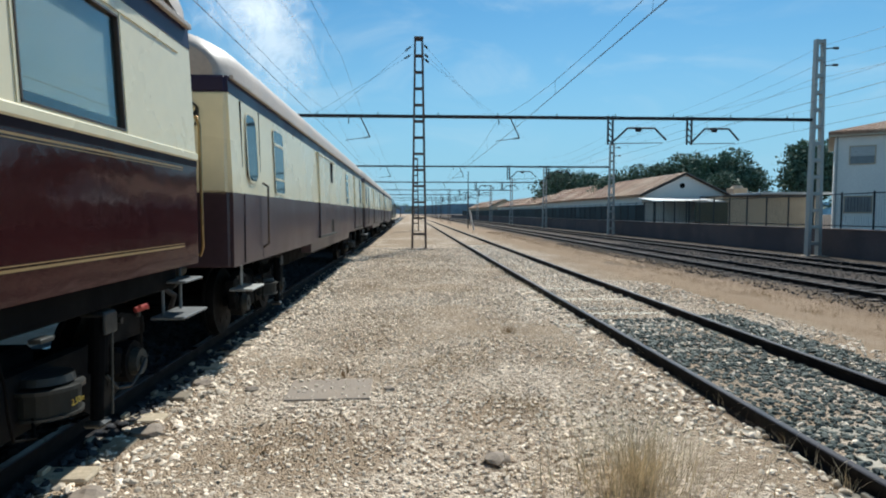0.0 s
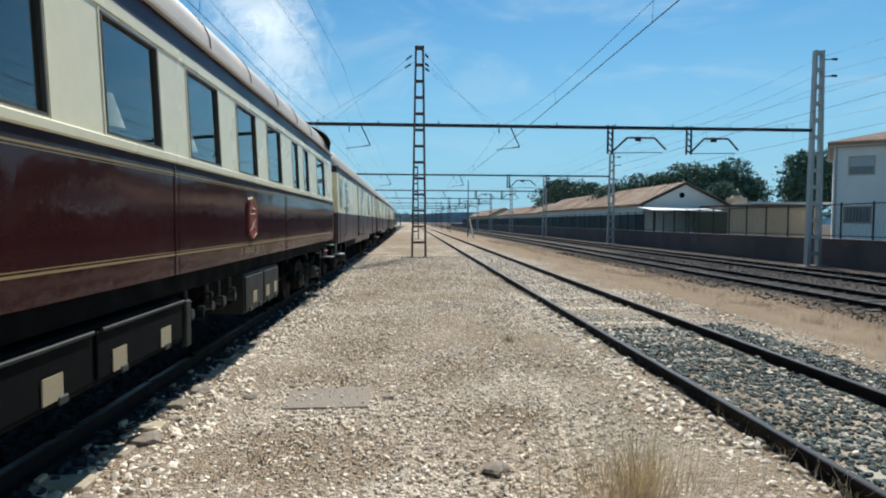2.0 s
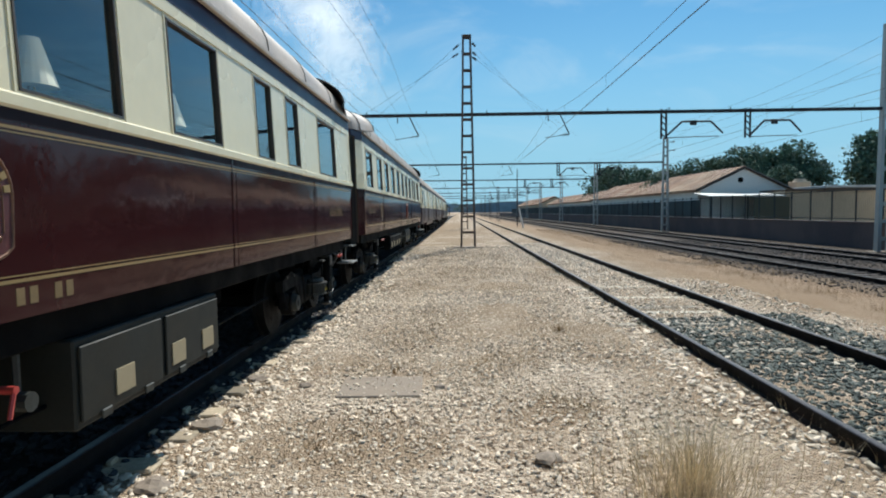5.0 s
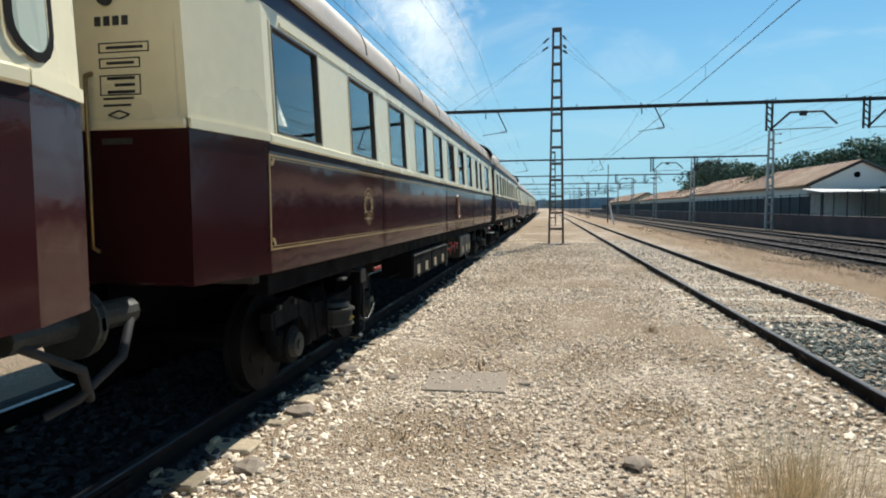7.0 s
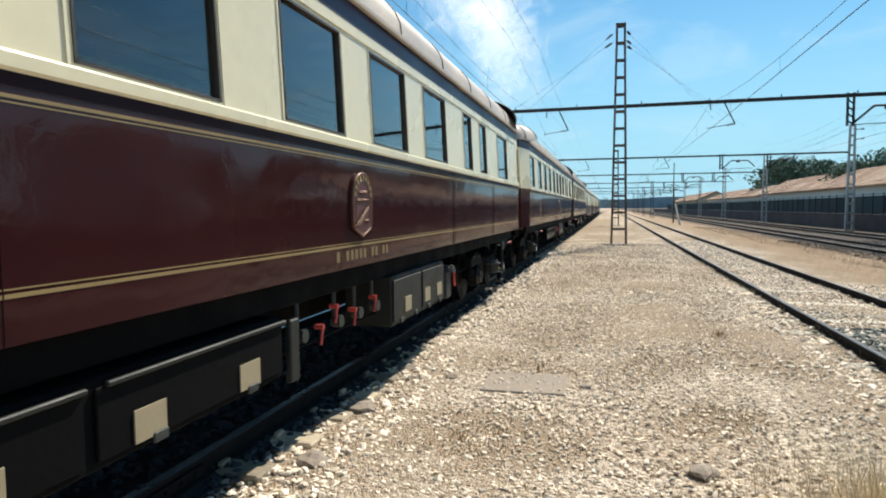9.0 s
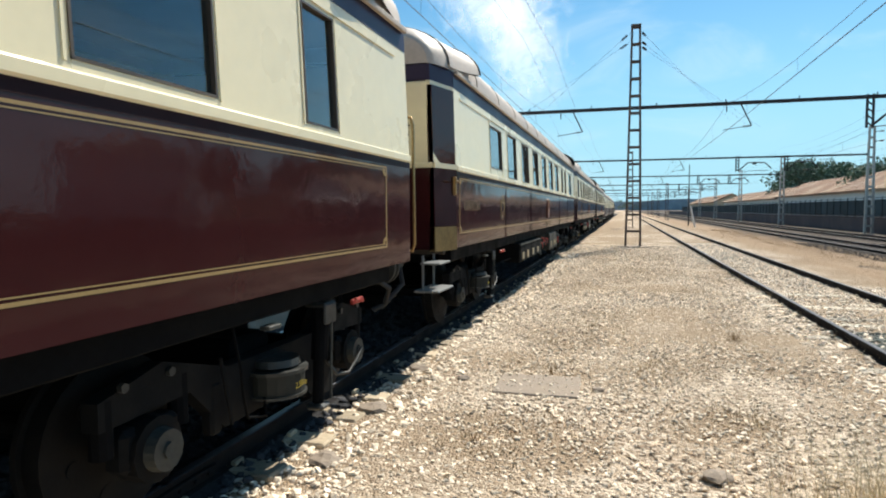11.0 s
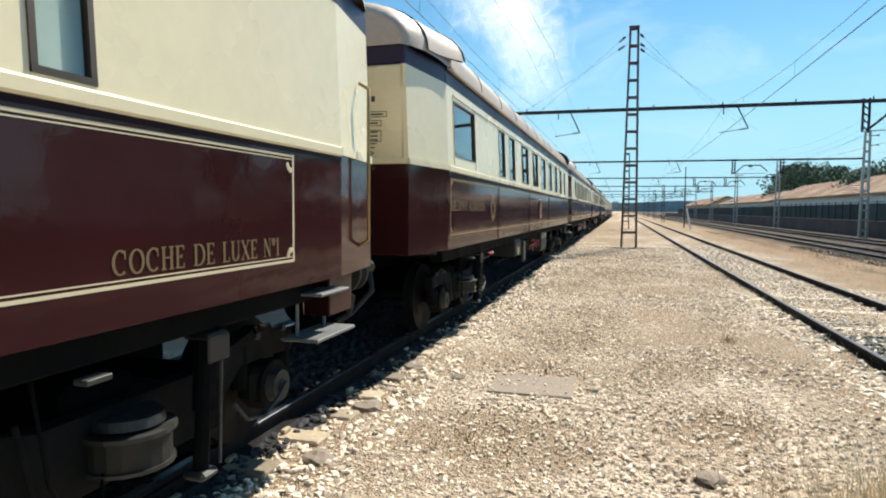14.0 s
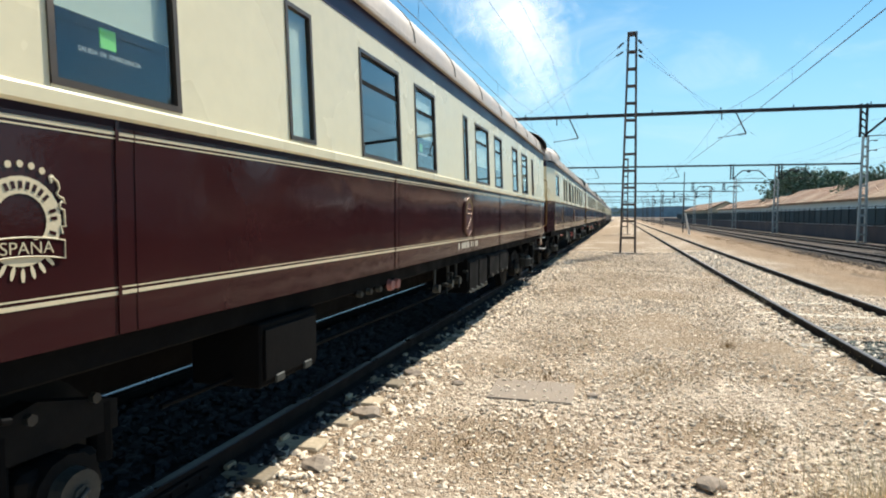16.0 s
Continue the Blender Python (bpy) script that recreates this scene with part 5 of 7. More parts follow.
def emblem(parent, u, material, z=1.81, s=1.0):
    """Flat painted roundel: ring, five dots, side scrolls, ribbon with its word."""
    x = HALF + 0.003
    bm = bmesh.new()
    n = 28
    ro, ri = 0.155 * s, 0.095 * s
    for i in range(n):
        a, b = 2 * math.pi * i / n, 2 * math.pi * (i + 1) / n
        bm.faces.new([bm.verts.new((x, -u + r * math.cos(t), z + 0.02 + r * math.sin(t))) for r, t in ((ri, a), (ro, a), (ro, b), (ri, b))])
    e = part("emblem", bm, material, parent)
    y0, z0 = -u, z + 0.02
    # the words round the ring stand as plain dark bars
    for k in range(19):
        if k in (6, 14, 17):
            continue
        a = radians(200 - k * 12.2)
        r = (ro + ri) / 2
        bm = bmesh.new()
        m = Matrix.Translation((x + 0.001, y0 + r * math.cos(a), z0 + r * math.sin(a))) @ Matrix.Rotation(a, 4, "X")
        bmesh.ops.create_cube(bm, size=1, matrix=m @ Matrix.Diagonal((0.002, 0.026 * s, 0.013 * s, 1)))
        part("ring_bar", bm, M["maroon"], e)
    for k in range(7):
        a = math.pi / 2 + (k - 3) * 0.22
        bm = bmesh.new()
        rod(bm, (x - 0.002, y0 + 0.195 * s * math.cos(a), z0 + 0.195 * s * math.sin(a)), (x + 0.001, y0 + 0.195 * s * math.cos(a), z0 + 0.195 * s * math.sin(a)), 0.0125 * s, 10)
        part("dot", bm, material, e)
    for sd in (-1, 1):
        curl = [(0.118, 0.135), (0.112, 0.150), (0.120, 0.158), (0.132, 0.150), (0.145, 0.138), (0.150, 0.118), (0.138, 0.100), (0.150, 0.088), (0.165, 0.082), (0.172, 0.066), (0.158, 0.072), (0.148, 0.060), (0.152, 0.046), (0.168, 0.040), (0.168, 0.005), (0.172, -0.018), (0.152, -0.018), (0.158, -0.045)]
        tube("scroll", [(x, y0 + sd * p * s, z0 + q * s) for p, q in curl], 0.0045 * s, material, e)
    for k in range(9):
        a = -math.pi / 2 + (k - 4) * 0.26
        rr = 0.150 if k == 4 else 0.145
        m = Matrix.Translation((x, y0 + rr * s * math.cos(a), z0 - 0.035 * s + rr * s * math.sin(a))) @ Matrix.Rotation(a, 4, "X")
        bm = bmesh.new()
        bmesh.ops.create_circle(bm, cap_ends=True, segments=10, radius=1, matrix=m @ Matrix.Rotation(radians(90), 4, "Y") @ Matrix.Diagonal((0.008 * s, 0.026 * s, 1, 1)))
        part("leaf", bm, material, e)
    # ribbon: a bowed dark band with a pale hem
    arch = lambda q: -0.058 - 0.55 * q * q / (0.16 * s) * 0.16
    qs = [-0.165 * s + 0.33 * s * i / 12 for i in range(13)]
    bm = bmesh.new()
    top = [bm.verts.new((x + 0.002, y0 + q, z0 + s * arch(q / s) + 0.004)) for q in qs]
    low = [bm.verts.new((x + 0.002, y0 + q, z0 + s * arch(q / s) - 0.062 * s)) for q in qs]
    for i in range(12):
        bm.faces.new((low[i], low[i + 1], top[i + 1], top[i]))
    part("ribbon", bm, M["maroon"], e)
    hem = [(x + 0.003, y0 + q, z0 + s * arch(q / s) + 0.004) for q in qs] + [(x + 0.003, y0 + q, z0 + s * arch(q / s) - 0.062 * s) for q in qs[::-1]]
    tube("ribbon_hem", hem + hem[:1], 0.003 * s, material, e)
    letters("ESPAÑA", 0.062 * s, material, e, Matrix.Translation((x + 0.0045, y0, z0 - 0.112 * s)) @ FACE, "ribbon_lettering", width=0.23 * s)


THICK, HAIR = 0.16, 0.065


def bow(cx, cy, rx, ry, a0, a1):
    """Part of an oval whose stroke swells where it runs upright."""
    out = []
    for k in range(15):
        a = radians(a0 + (a1 - a0) * k / 14)
        out.append((cx + rx * math.cos(a), cy + ry * math.sin(a), HAIR + (THICK - HAIR) * abs(math.cos(a))))
    return out


def post_(x, w=THICK, y0=0.0, y1=1.0):
    return [(x, y0, w), (x, y1, w)]


def dash(x0, x1, y):
    return [(x0, y, HAIR), (x1, y, HAIR)]


def tick(x, y0, y1):
    return [(x, y0, HAIR), (x, y1, HAIR)]


LO, HI = 0.03, 0.97
CAPITALS = {
    "A": (0.80, [[(0.06, 0, HAIR), (0.37, 1, HAIR)], [(0.36, 1, THICK), (0.68, 0, THICK)], dash(0.17, 0.56, 0.35), dash(-0.04, 0.18, LO), dash(0.53, 0.82, LO)]),
    "B": (0.68, [post_(0.15), dash(0.0, 0.36, LO), dash(0.0, 0.33, HI), dash(0.15, 0.34, 0.52), bow(0.33, 0.75, 0.2, 0.22, -90, 90), bow(0.36, 0.275, 0.22, 0.245, -90, 90)]),
    "C": (0.80, [bow(0.42, 0.5, 0.35, 0.47, 50, 310), tick(0.67, 0.62, 0.96)]),
    "D": (0.84, [post_(0.15), dash(0.0, 0.36, LO), dash(0.0, 0.36, HI), bow(0.35, 0.5, 0.38, 0.47, -90, 90)]),
    "E": (0.66, [post_(0.15), dash(0.0, 0.56, LO), dash(0.0, 0.54, HI), dash(0.15, 0.4, 0.52), tick(0.56, 0.0, 0.22), tick(0.53, 0.8, 1.0), tick(0.4, 0.42, 0.62)]),
    "F": (0.62, [post_(0.15), dash(0.0, 0.30, LO), dash(0.0, 0.55, HI), dash(0.15, 0.4, 0.5), tick(0.54, 0.78, 1.0), tick(0.4, 0.4, 0.6)]),
    "G": (0.87, [bow(0.42, 0.5, 0.35, 0.47, 50, 320), post_(0.69, THICK, 0.06, 0.43), dash(0.52, 0.84, 0.43), tick(0.66, 0.66, 0.96)]),
    "H": (0.80, [post_(0.15), post_(0.63), dash(0.0, 0.3, LO), dash(0.0, 0.3, HI), dash(0.48, 0.78, LO), dash(0.48, 0.78, HI), dash(0.15, 0.63, 0.52)]),
    "I": (0.36, [post_(0.16), dash(0.0, 0.32, LO), dash(0.0, 0.32, HI)]),
    "L": (0.62, [post_(0.15), dash(0.0, 0.56, LO), dash(0.0, 0.32, HI), tick(0.56, 0.0, 0.24)]),
    "M": (0.96, [post_(0.12, HAIR), [(0.12, 1, THICK), (0.45, 0.06, THICK)], [(0.45, 0.06, HAIR), (0.78, 1, HAIR)], post_(0.80), dash(0.0, 0.24, LO), dash(0.64, 0.96, LO), dash(0.0, 0.16, HI), dash(0.78, 0.94, HI)]),
    "N": (0.80, [post_(0.12, HAIR), [(0.12, 1, THICK), (0.64, 0.02, THICK)], post_(0.64, HAIR), dash(0.0, 0.24, LO), dash(-0.02, 0.14, HI), dash(0.52, 0.76, HI)]),
    "O": (0.86, [bow(0.42, 0.5, 0.35, 0.47, 0, 180), bow(0.42, 0.5, 0.35, 0.47, 180, 360)]),
    "R": (0.74, [post_(0.15), dash(0.0, 0.30, LO), dash(0.0, 0.34, HI), dash(0.15, 0.34, 0.5), bow(0.33, 0.735, 0.21, 0.235, -90, 90), [(0.33, 0.5, THICK), (0.64, 0.02, THICK)], dash(0.58, 0.76, LO)]),
    "U": (0.80, [post_(0.15, THICK, 0.3), bow(0.39, 0.3, 0.24, 0.27, 180, 360), post_(0.63, HAIR, 0.3), dash(0.0, 0.3, HI), dash(0.51, 0.75, HI)]),
    "X": (0.78, [[(0.1, 1, THICK), (0.66, 0, THICK)], [(0.64, 1, HAIR), (0.1, 0, HAIR)], dash(0.0, 0.24, LO), dash(0.52, 0.78, LO), dash(-0.02, 0.24, HI), dash(0.52, 0.76, HI)]),
    "Z": (0.70, [dash(0.06, 0.62, HI), dash(0.04, 0.62, LO), [(0.56, 0.95, THICK), (0.11, 0.05, THICK)], tick(0.07, 0.78, 1.0), tick(0.61, 0.0, 0.24)]),
    "º": (0.34, [bow(0.15, 0.82, 0.11, 0.14, 0, 180), bow(0.15, 0.82, 0.11, 0.14, 180, 360), dash(0.04, 0.26, 0.6)]),
    "1": (0.40, [post_(0.18), dash(0.02, 0.34, LO), [(0.18, 0.98, HAIR), (0.04, 0.84, HAIR)]]),
}


def capital(ch):
    """One painted serif capital, a unit high, each stroke laid a hair above the last."""
    bm = bmesh.new()
    for k, line in enumerate(CAPITALS[ch][1]):
        z = 0.00025 * k
        sides = []
        for i, (x, y, w) in enumerate(line):
            a, b = line[max(0, i - 1)], line[min(len(line) - 1, i + 1)]
            d = Vector((b[0] - a[0], b[1] - a[1])).normalized()
            sides.append((bm.verts.new((x - d.y * w / 2, y + d.x * w / 2, z)), bm.verts.new((x + d.y * w / 2, y - d.x * w / 2, z))))
        for (a, b), (c, d) in zip(sides, sides[1:]):
            bm.faces.new((a, b, d, c))
    return mesh_of(bm, "letter", M["giltname"])


CUT = {}


def serif_name(parent, text, u, z, width, height):
    """A coach name in gilt roman capitals, centred at u."""
    total = sum(CAPITALS[c][0] + 0.08 if c != " " else 0.5 for c in text)
    sx = width / total
    x = -width / 2
    for c in text:
        if c == " ":
            x += 0.5 * sx
            continue
        if c not in CUT:
            CUT[c] = capital(c)
        ob = part("letter", CUT[c], None, parent)
        ob.matrix_basis = Matrix.Translation((HALF + 0.003, -u + x, z)) @ FACE @ Matrix.Diagonal((sx, height, 1, 1))
        x += (CAPITALS[c][0] + 0.08) * sx


def bars(parent, u0, u1, z, h, material, n):
    """Plain bars in place of a running number."""
    for k in range(n):
        a, b = u0 + (u1 - u0) * k / n, u0 + (u1 - u0) * (k + 0.62) / n
        if k in (2, 5, 11):
            continue
        bm = bmesh.new()
        strip(bm, 1, -b, -a, z, z + h, 0.002)
        part("number_bar", bm, material, parent)


def stencils(parent, y):
    """Painted weight and speed boxes on a coach end: outlined frames with plain bars in them."""
    ink = M["blackt"]

    def bar(x0, x1, z0, z1, to):
        bm = bmesh.new()
        box(bm, x0, x1, y - 0.0345, y - 0.031, z0, z1)
        return part("stencil_bar", bm, ink, to)

    for k in range(4):
        bar(0.78 + 0.06 * k, 0.82 + 0.06 * k, 2.90, 2.955, parent)
    for x1, z0, z1, n in ((1.13, 2.74, 2.80, 1), (1.07, 2.65, 2.71, 1), (1.07, 2.49, 2.61, 3)):
        bm = bmesh.new()
        for a, c, d, e in ((0.80, x1, z0, z0 + 0.006), (0.80, x1, z1 - 0.006, z1), (0.80, 0.806, z0, z1), (x1 - 0.006, x1, z0, z1)):
            box(bm, a, c, y - 0.0345, y - 0.031, d, e)
        f = part("stencil_frame", bm, ink, parent)
        for k in range(n):
            zc = z0 + (z1 - z0) * (k + 0.5) / n
            bar(0.85 + 0.05 * (k % 2), x1 - 0.04, zc - 0.008, zc + 0.008, f)
    for z, x1 in ((2.465, 1.02), (2.425, 1.0)):
        bar(0.82, x1, z, z + 0.012, parent)
    bm = bmesh.new()
    p = [(0.92, 2.40), (0.99, 2.375), (0.92, 2.35), (0.85, 2.375)]
    for (a, c), (d, e) in zip(p, p[1:] + p[:1]):
        rod(bm, (a, y - 0.034, c), (d, y - 0.034, e), 0.005, 4)
    part("stencil_diamond", bm, ink, parent)
    bm = bmesh.new()
    box(bm, 0.80, 1.0, y - 0.037, y - 0.031, 2.20, 2.235)
    part("number_plate", bm, M["hub"], parent)


def round_window(parent, side, u0, u1, lo, hi, r=0.13, lean=0.0, rim="cream", wide=0.03, pane="vanpane"):
    """A tall pane with rounded corners in a pale rubber surround."""
    def ring(g):
        pts = []
        for cy, cz, a0 in ((u1 - r, hi - r, 0), (u0 + r, hi - r, 1), (u0 + r, lo + r, 2), (u1 - r, lo + r, 3)):
            for k in range(5):
                a = math.pi / 2 * (a0 + k / 4)
                pts.append((cy + (r + g) * math.cos(a), cz + (r + g) * math.sin(a)))
        return pts
    bm = bmesh.new()
    out, inn = [[bm.verts.new((side * (flank(z) + 0.014 - lean * max(0.0, -u)), -u, z)) for u, z in ring(g)] for g in (wide, 0.0)]
    for i in range(20):
        bm.faces.new((out[i], out[(i + 1) % 20], inn[(i + 1) % 20], inn[i]))
    w = part("window", bm, M[rim], parent)
    bm = bmesh.new()
    f = [bm.verts.new((side * (flank(z) + 0.010 - lean * max(0.0, -u)), -u, z)) for u, z in ring(0.0)]
    g = [bm.verts.new((side * (flank(z) - 0.02 - lean * max(0.0, -u)), -u, z)) for u, z in ring(0.0)]
    bm.faces.new(f)
    for i in range(20):
        bm.faces.new((f[i], f[(i + 1) % 20], g[(i + 1) % 20], g[i]))
    part("pane", bm, M[pane], w)
    return w


def coach(front, length, holes, style, label, bogies=(1.85, 15.95), base=2.3, lamps=(), name_text="", name_u=0, name_z=1.8, name_w=1, name_h=0.19, emblem_u=None, crest_u=8.8, frame_u=None, boxes="battery", blinds=(), valves=True, oval=False, rear_door=False, front_door=False, seams=(), steps=(), zb=1.345, zw=2.285, badge_z=1.83, red=False, fore=0.25, aft=0.5):
    t = tagged(new("railway_coach"), label, "railway coach", "coaches of the luxury train")
    t.location = (TRAIN_X, front, 0)
    line = M["paleline"] if style == "dark" else M["gold"]
    frame = M["winframe"]
    top = 3.27
    up = 0.03 if style == "dark" else 0.0
    for side in (1, -1):
        bm = bmesh.new()
        pierced(bm, side, length, [], zb, zw)
        part("lower_panel", bm, M["maroon"], t)
        for y0, y1 in ((0.0, fore), (-length, -length - aft)):
            corner_panel(t, side, y0, y1, zb, zw, M["maroon"])
            corner_panel(t, side, y0, y1, zw, top, M["cream"])
            corner_panel(t, side, y0, y1, top, 3.46, M["navy"])
            corner_panel(t, side, y0, y1, zw, zw + 0.06, M["cream"], 0.016)
        # The rail's shadow, painted on as a dark strip under it.
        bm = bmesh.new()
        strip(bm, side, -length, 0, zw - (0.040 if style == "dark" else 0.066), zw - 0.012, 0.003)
        part("shadow_band", bm, M["band_shade"], t)
        bm = bmesh.new()
        pierced(bm, side, length, holes, zw, top)
        part("upper_panel", bm, M["cream"], t)
        bm = bmesh.new()
        box(bm, side * (HALF - 0.01), side * (HALF + 0.020), -length, 0, zw - 0.012, zw + 0.060, 0.012)
        part("waist_rail", bm, M["cream"], t)
        if style != "dark":
            bm = bmesh.new()
            strip(bm, side, -length + 0.3, -0.3, 3.17, 3.195, 0.012)
            part("cornice_moulding", bm, M["cream"], t)
            for u0, u1, lo, hi in holes:
                for uu in (u0 - 0.035, u1 + 0.020):
                    bm = bmesh.new()
                    strip(bm, side, -uu - 0.015, -uu, 2.35, 3.17, 0.006)
                    part("cover_strip", bm, M["cream"], t)
        bm = bmesh.new()
        strip(bm, side, -length, 0, top, 3.46, 0.004, 0.06)
        part("name_band", bm, M["navy"], t)
        for z0, z1 in ((zw - 0.102 + up, zw - 0.088 + up), (zw - 0.119 + up, zw - 0.113 + up), (zb + 0.191, zb + 0.197), (zb + 0.163, zb + 0.179)):
            bm = bmesh.new()
            strip(bm, side, -max([u for u in frame_u or () if u > 9] or [length - 0.35]) - 0.009, -min([u for u in frame_u or () if u < 9] or [0.35]) + 0.009, z0, z1, 0.002)
            part("lining", bm, line, t)
        for u in seams:
            bm = bmesh.new()
            strip(bm, side, -u - 0.018, -u, zb + 0.005, zw - 0.005, 0.006)
            strip(bm, side, -u + 0.085, -u + 0.09, zb + 0.005, zw - 0.005, 0.003)
            part("panel_joint", bm, M["maroon"], t)
        for k, (u0, u1, lo, hi) in enumerate(holes):
            window(t, side, u0, u1, lo, hi, frame, style, dict(blinds).get(k))
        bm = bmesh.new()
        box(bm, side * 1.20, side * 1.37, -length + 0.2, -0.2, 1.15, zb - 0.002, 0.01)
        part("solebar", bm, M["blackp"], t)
    # floor, inner lining and ceiling
    bm = bmesh.new()
    box(bm, -1.3, 1.3, -length + 0.1, -0.1, 1.25, 1.33)
    box(bm, -1.3, 1.3, -length + 0.1, -0.1, 3.36, 3.42)
    part("interior", bm, M["inner"], t)
    if style == "dark":
        bm = bmesh.new()
        box(bm, -0.42, -0.38, -length + 1.6, -1.6, 1.34, 3.35)
        part("corridor_wall", bm, M["inner"], t)
    else:
        for k, u in enumerate(np.arange(1.0, length - 0.5, 1.7)):
            for x in (-0.95, 0.95):
                bm = bmesh.new()
                box(bm, x - 0.32, x + 0.32, -u - 0.06, -u + 0.06, 1.34, 2.42, 0.05)
                part("seat_back", bm, M["inner"], t)
    for u in lamps:
        table_lamp(t, u, 1.24)
    # ends
    for y, sgn in ((fore - 0.03, 1), (-length - aft + 0.03, -1)):
        bm = bmesh.new()
        box(bm, -HALF + 0.16, HALF - 0.16, y - 0.03, y + 0.03, zb, zw + 0.025, 0.02)
        part("end_panel", bm, M["maroon"], t)
        bm = bmesh.new()
        box(bm, -HALF + 0.19, HALF - 0.19, y - 0.03, y + 0.03, zw + 0.025, 3.27, 0.02)
        part("end_panel", bm, M["cream"], t)
        bm = bmesh.new()
        box(bm, -HALF + 0.14, HALF - 0.14, y + 0.02 * sgn, y + 0.055 * sgn, zw, zw + 0.06, 0.01)
        part("end_waist_rail", bm, M["cream"], t)
        bm = bmesh.new()
        box(bm, -HALF + 0.20, HALF - 0.20, y - 0.035, y + 0.035, 3.27, 3.47, 0.02)
        part("end_band", bm, M["navy"], t)
        for k in range(5):
            bm = bmesh.new()
            box(bm, -0.56, 0.56, y + sgn * (0.03 + 0.068 * k), y + sgn * (0.03 + 0.068 * k + 0.045), 1.1, 3.32, 0.02)
            part("bellows_fold", bm, M["rubber"], t)
        for side in (-1, 1):
            bm = bmesh.new()
            box(bm, side * 0.56, side * 0.64, y, y + sgn * 0.2, 1.2, 3.3, 0.03)
            part("gangway_pillar", bm, M["rubber"], t)
            bm = bmesh.new()
            rod(bm, (side * 0.90, y, 1.19), (side * 0.90, y + sgn * 0.42, 1.19), 0.085, 12)
            rod(bm, (side * 0.90, y + sgn * 0.42, 1.19), (side * 0.90, y + sgn * 0.47, 1.19), 0.20, 18)
            part("buffer", bm, M["hub"], t)
            tube("grab_rail", [(side * 0.74, y + sgn * 0.02, 1.55), (side * 0.75, y + sgn * 0.09, 1.58), (side * 0.75, y + sgn * 0.09, 2.6), (side * 0.74, y + sgn * 0.02, 2.63)], 0.014, M["brass"], t, "brass grab rail")
            tube("jumper_cable", [(side * 0.95, y + sgn * 0.05, 1.15), (side * 1.080, y + sgn * 0.3, 0.98), (side * 0.95, y + sgn * 0.5, 0.78), (side * 0.85, y + sgn * 0.62, 0.72)], 0.028, M["rubber"], t)
            if sgn < 0 and side > 0:
                stencils(t, y)
                bm = bmesh.new()
                for zz in (3.06, 3.16):
                    rod(bm, (0.86, y - 0.03, zz), (0.86, y - 0.06, zz), 0.045, 12)
                part("tail_lamp", bm, M["blackt"], t)
    roof(t, length, 3.46, 4.08, fore=fore + 0.02, aft=aft + 0.02)
    scoop(t, fore, 1)
    scoop(t, -length - aft, -1)
    for u in bogies:
        WHEELS.extend(bogie(t, u, base, style != "dark"))
    # underframe
    bm = bmesh.new()
    box(bm, -0.55, 0.55, -length + 3.8, -3.8, 0.72, 1.2, 0.03)
    box(bm, -0.16, 0.16, -length + 0.4, -0.4, 0.95, 1.26, 0.02)
    part("centre_girder", bm, M["blackp"], t)
    for side in (1, -1):
        if boxes == "battery":
            underbox(t, "battery_box", side, 10.1, 13.15, 0.73, 1.12, M["blackp"], (10.5, 11.3, 12.1, 12.75), 2)
            # Lid edges as lighter strips, standing for the highlight on their rounding.
            bm = bmesh.new()
            box(bm, side * 1.440, side * 1.465, -11.55, -10.1, 1.075, 1.10, 0.006)
            box(bm, side * 1.440, side * 1.465, -13.15, -11.65, 1.075, 1.10, 0.006)
            part("lid_edge", bm, M["greyp"], t)
            underbox(t, "equipment_cabinet", side, 6.15, 8.05, 0.66, 1.15, M["greyp"], (6.4, 6.9, 7.6), 2, label="grey equipment cabinet with cream plates")
            bm = bmesh.new()
            box(bm, side * 1.400, side * 1.445, -10.02, -9.9, 0.66, 1.08, 0.01)
            part("end_plate", bm, M["greyp"], t)
        elif boxes == "slim":
            underbox(t, "equipment_cabinet", side, 6.8, 7.95, 0.70, 1.20, M["greyp"], (), 1)
            bm = bmesh.new()
            for k in range(5):
                box(bm, side * 1.430, side * 1.455, -7.9, -6.85, 1.05 + k * 0.03, 1.065 + k * 0.03)
            part("louvre", bm, M["steel"], t)
            bm = bmesh.new()
            box(bm, side * 1.380, side * 1.440, -11.03, -10.72, 0.68, 1.12, 0.012)
            part("door_panel", bm, M["hub"], t)
            underbox(t, "small_box", side, 11.45, 12.15, 0.86, 1.20, M["greyp"], (11.8,), 1)
        else:
            underbox(t, "equipment_cabinet", side, 7.15, 8.4, 0.70, 1.18, M["blackp"], (), 2)
            bm = bmesh.new()
            box(bm, side * 1.430, side * 1.455, -8.38, -7.2, 0.70, 0.725)
            part("bright_edge", bm, M["hub"], t)
            underbox(t, "air_tank_box", side, 5.2, 7.0, 0.78, 1.16, M["blackp"], (), 2)
            underbox(t, "air_tank_box", side, 12.9, 13.6, 0.76, 1.15, M["blackp"], (), 1)
        for k, (u, z) in enumerate(((8.5, 1.02), (8.95, 0.98), (9.3, 1.06), (9.55, 0.95))):
            bm = bmesh.new()
            rod(bm, (side * 1.380, -u, z), (side * 1.450, -u, z), 0.020, 10)
            rod(bm, (side * 1.440, -u, z), (side * 1.450, -u - 0.05, z - 0.12), 0.011, 6)
            part("valve_handle", bm, M["redp" if valves else "greyp"], t)
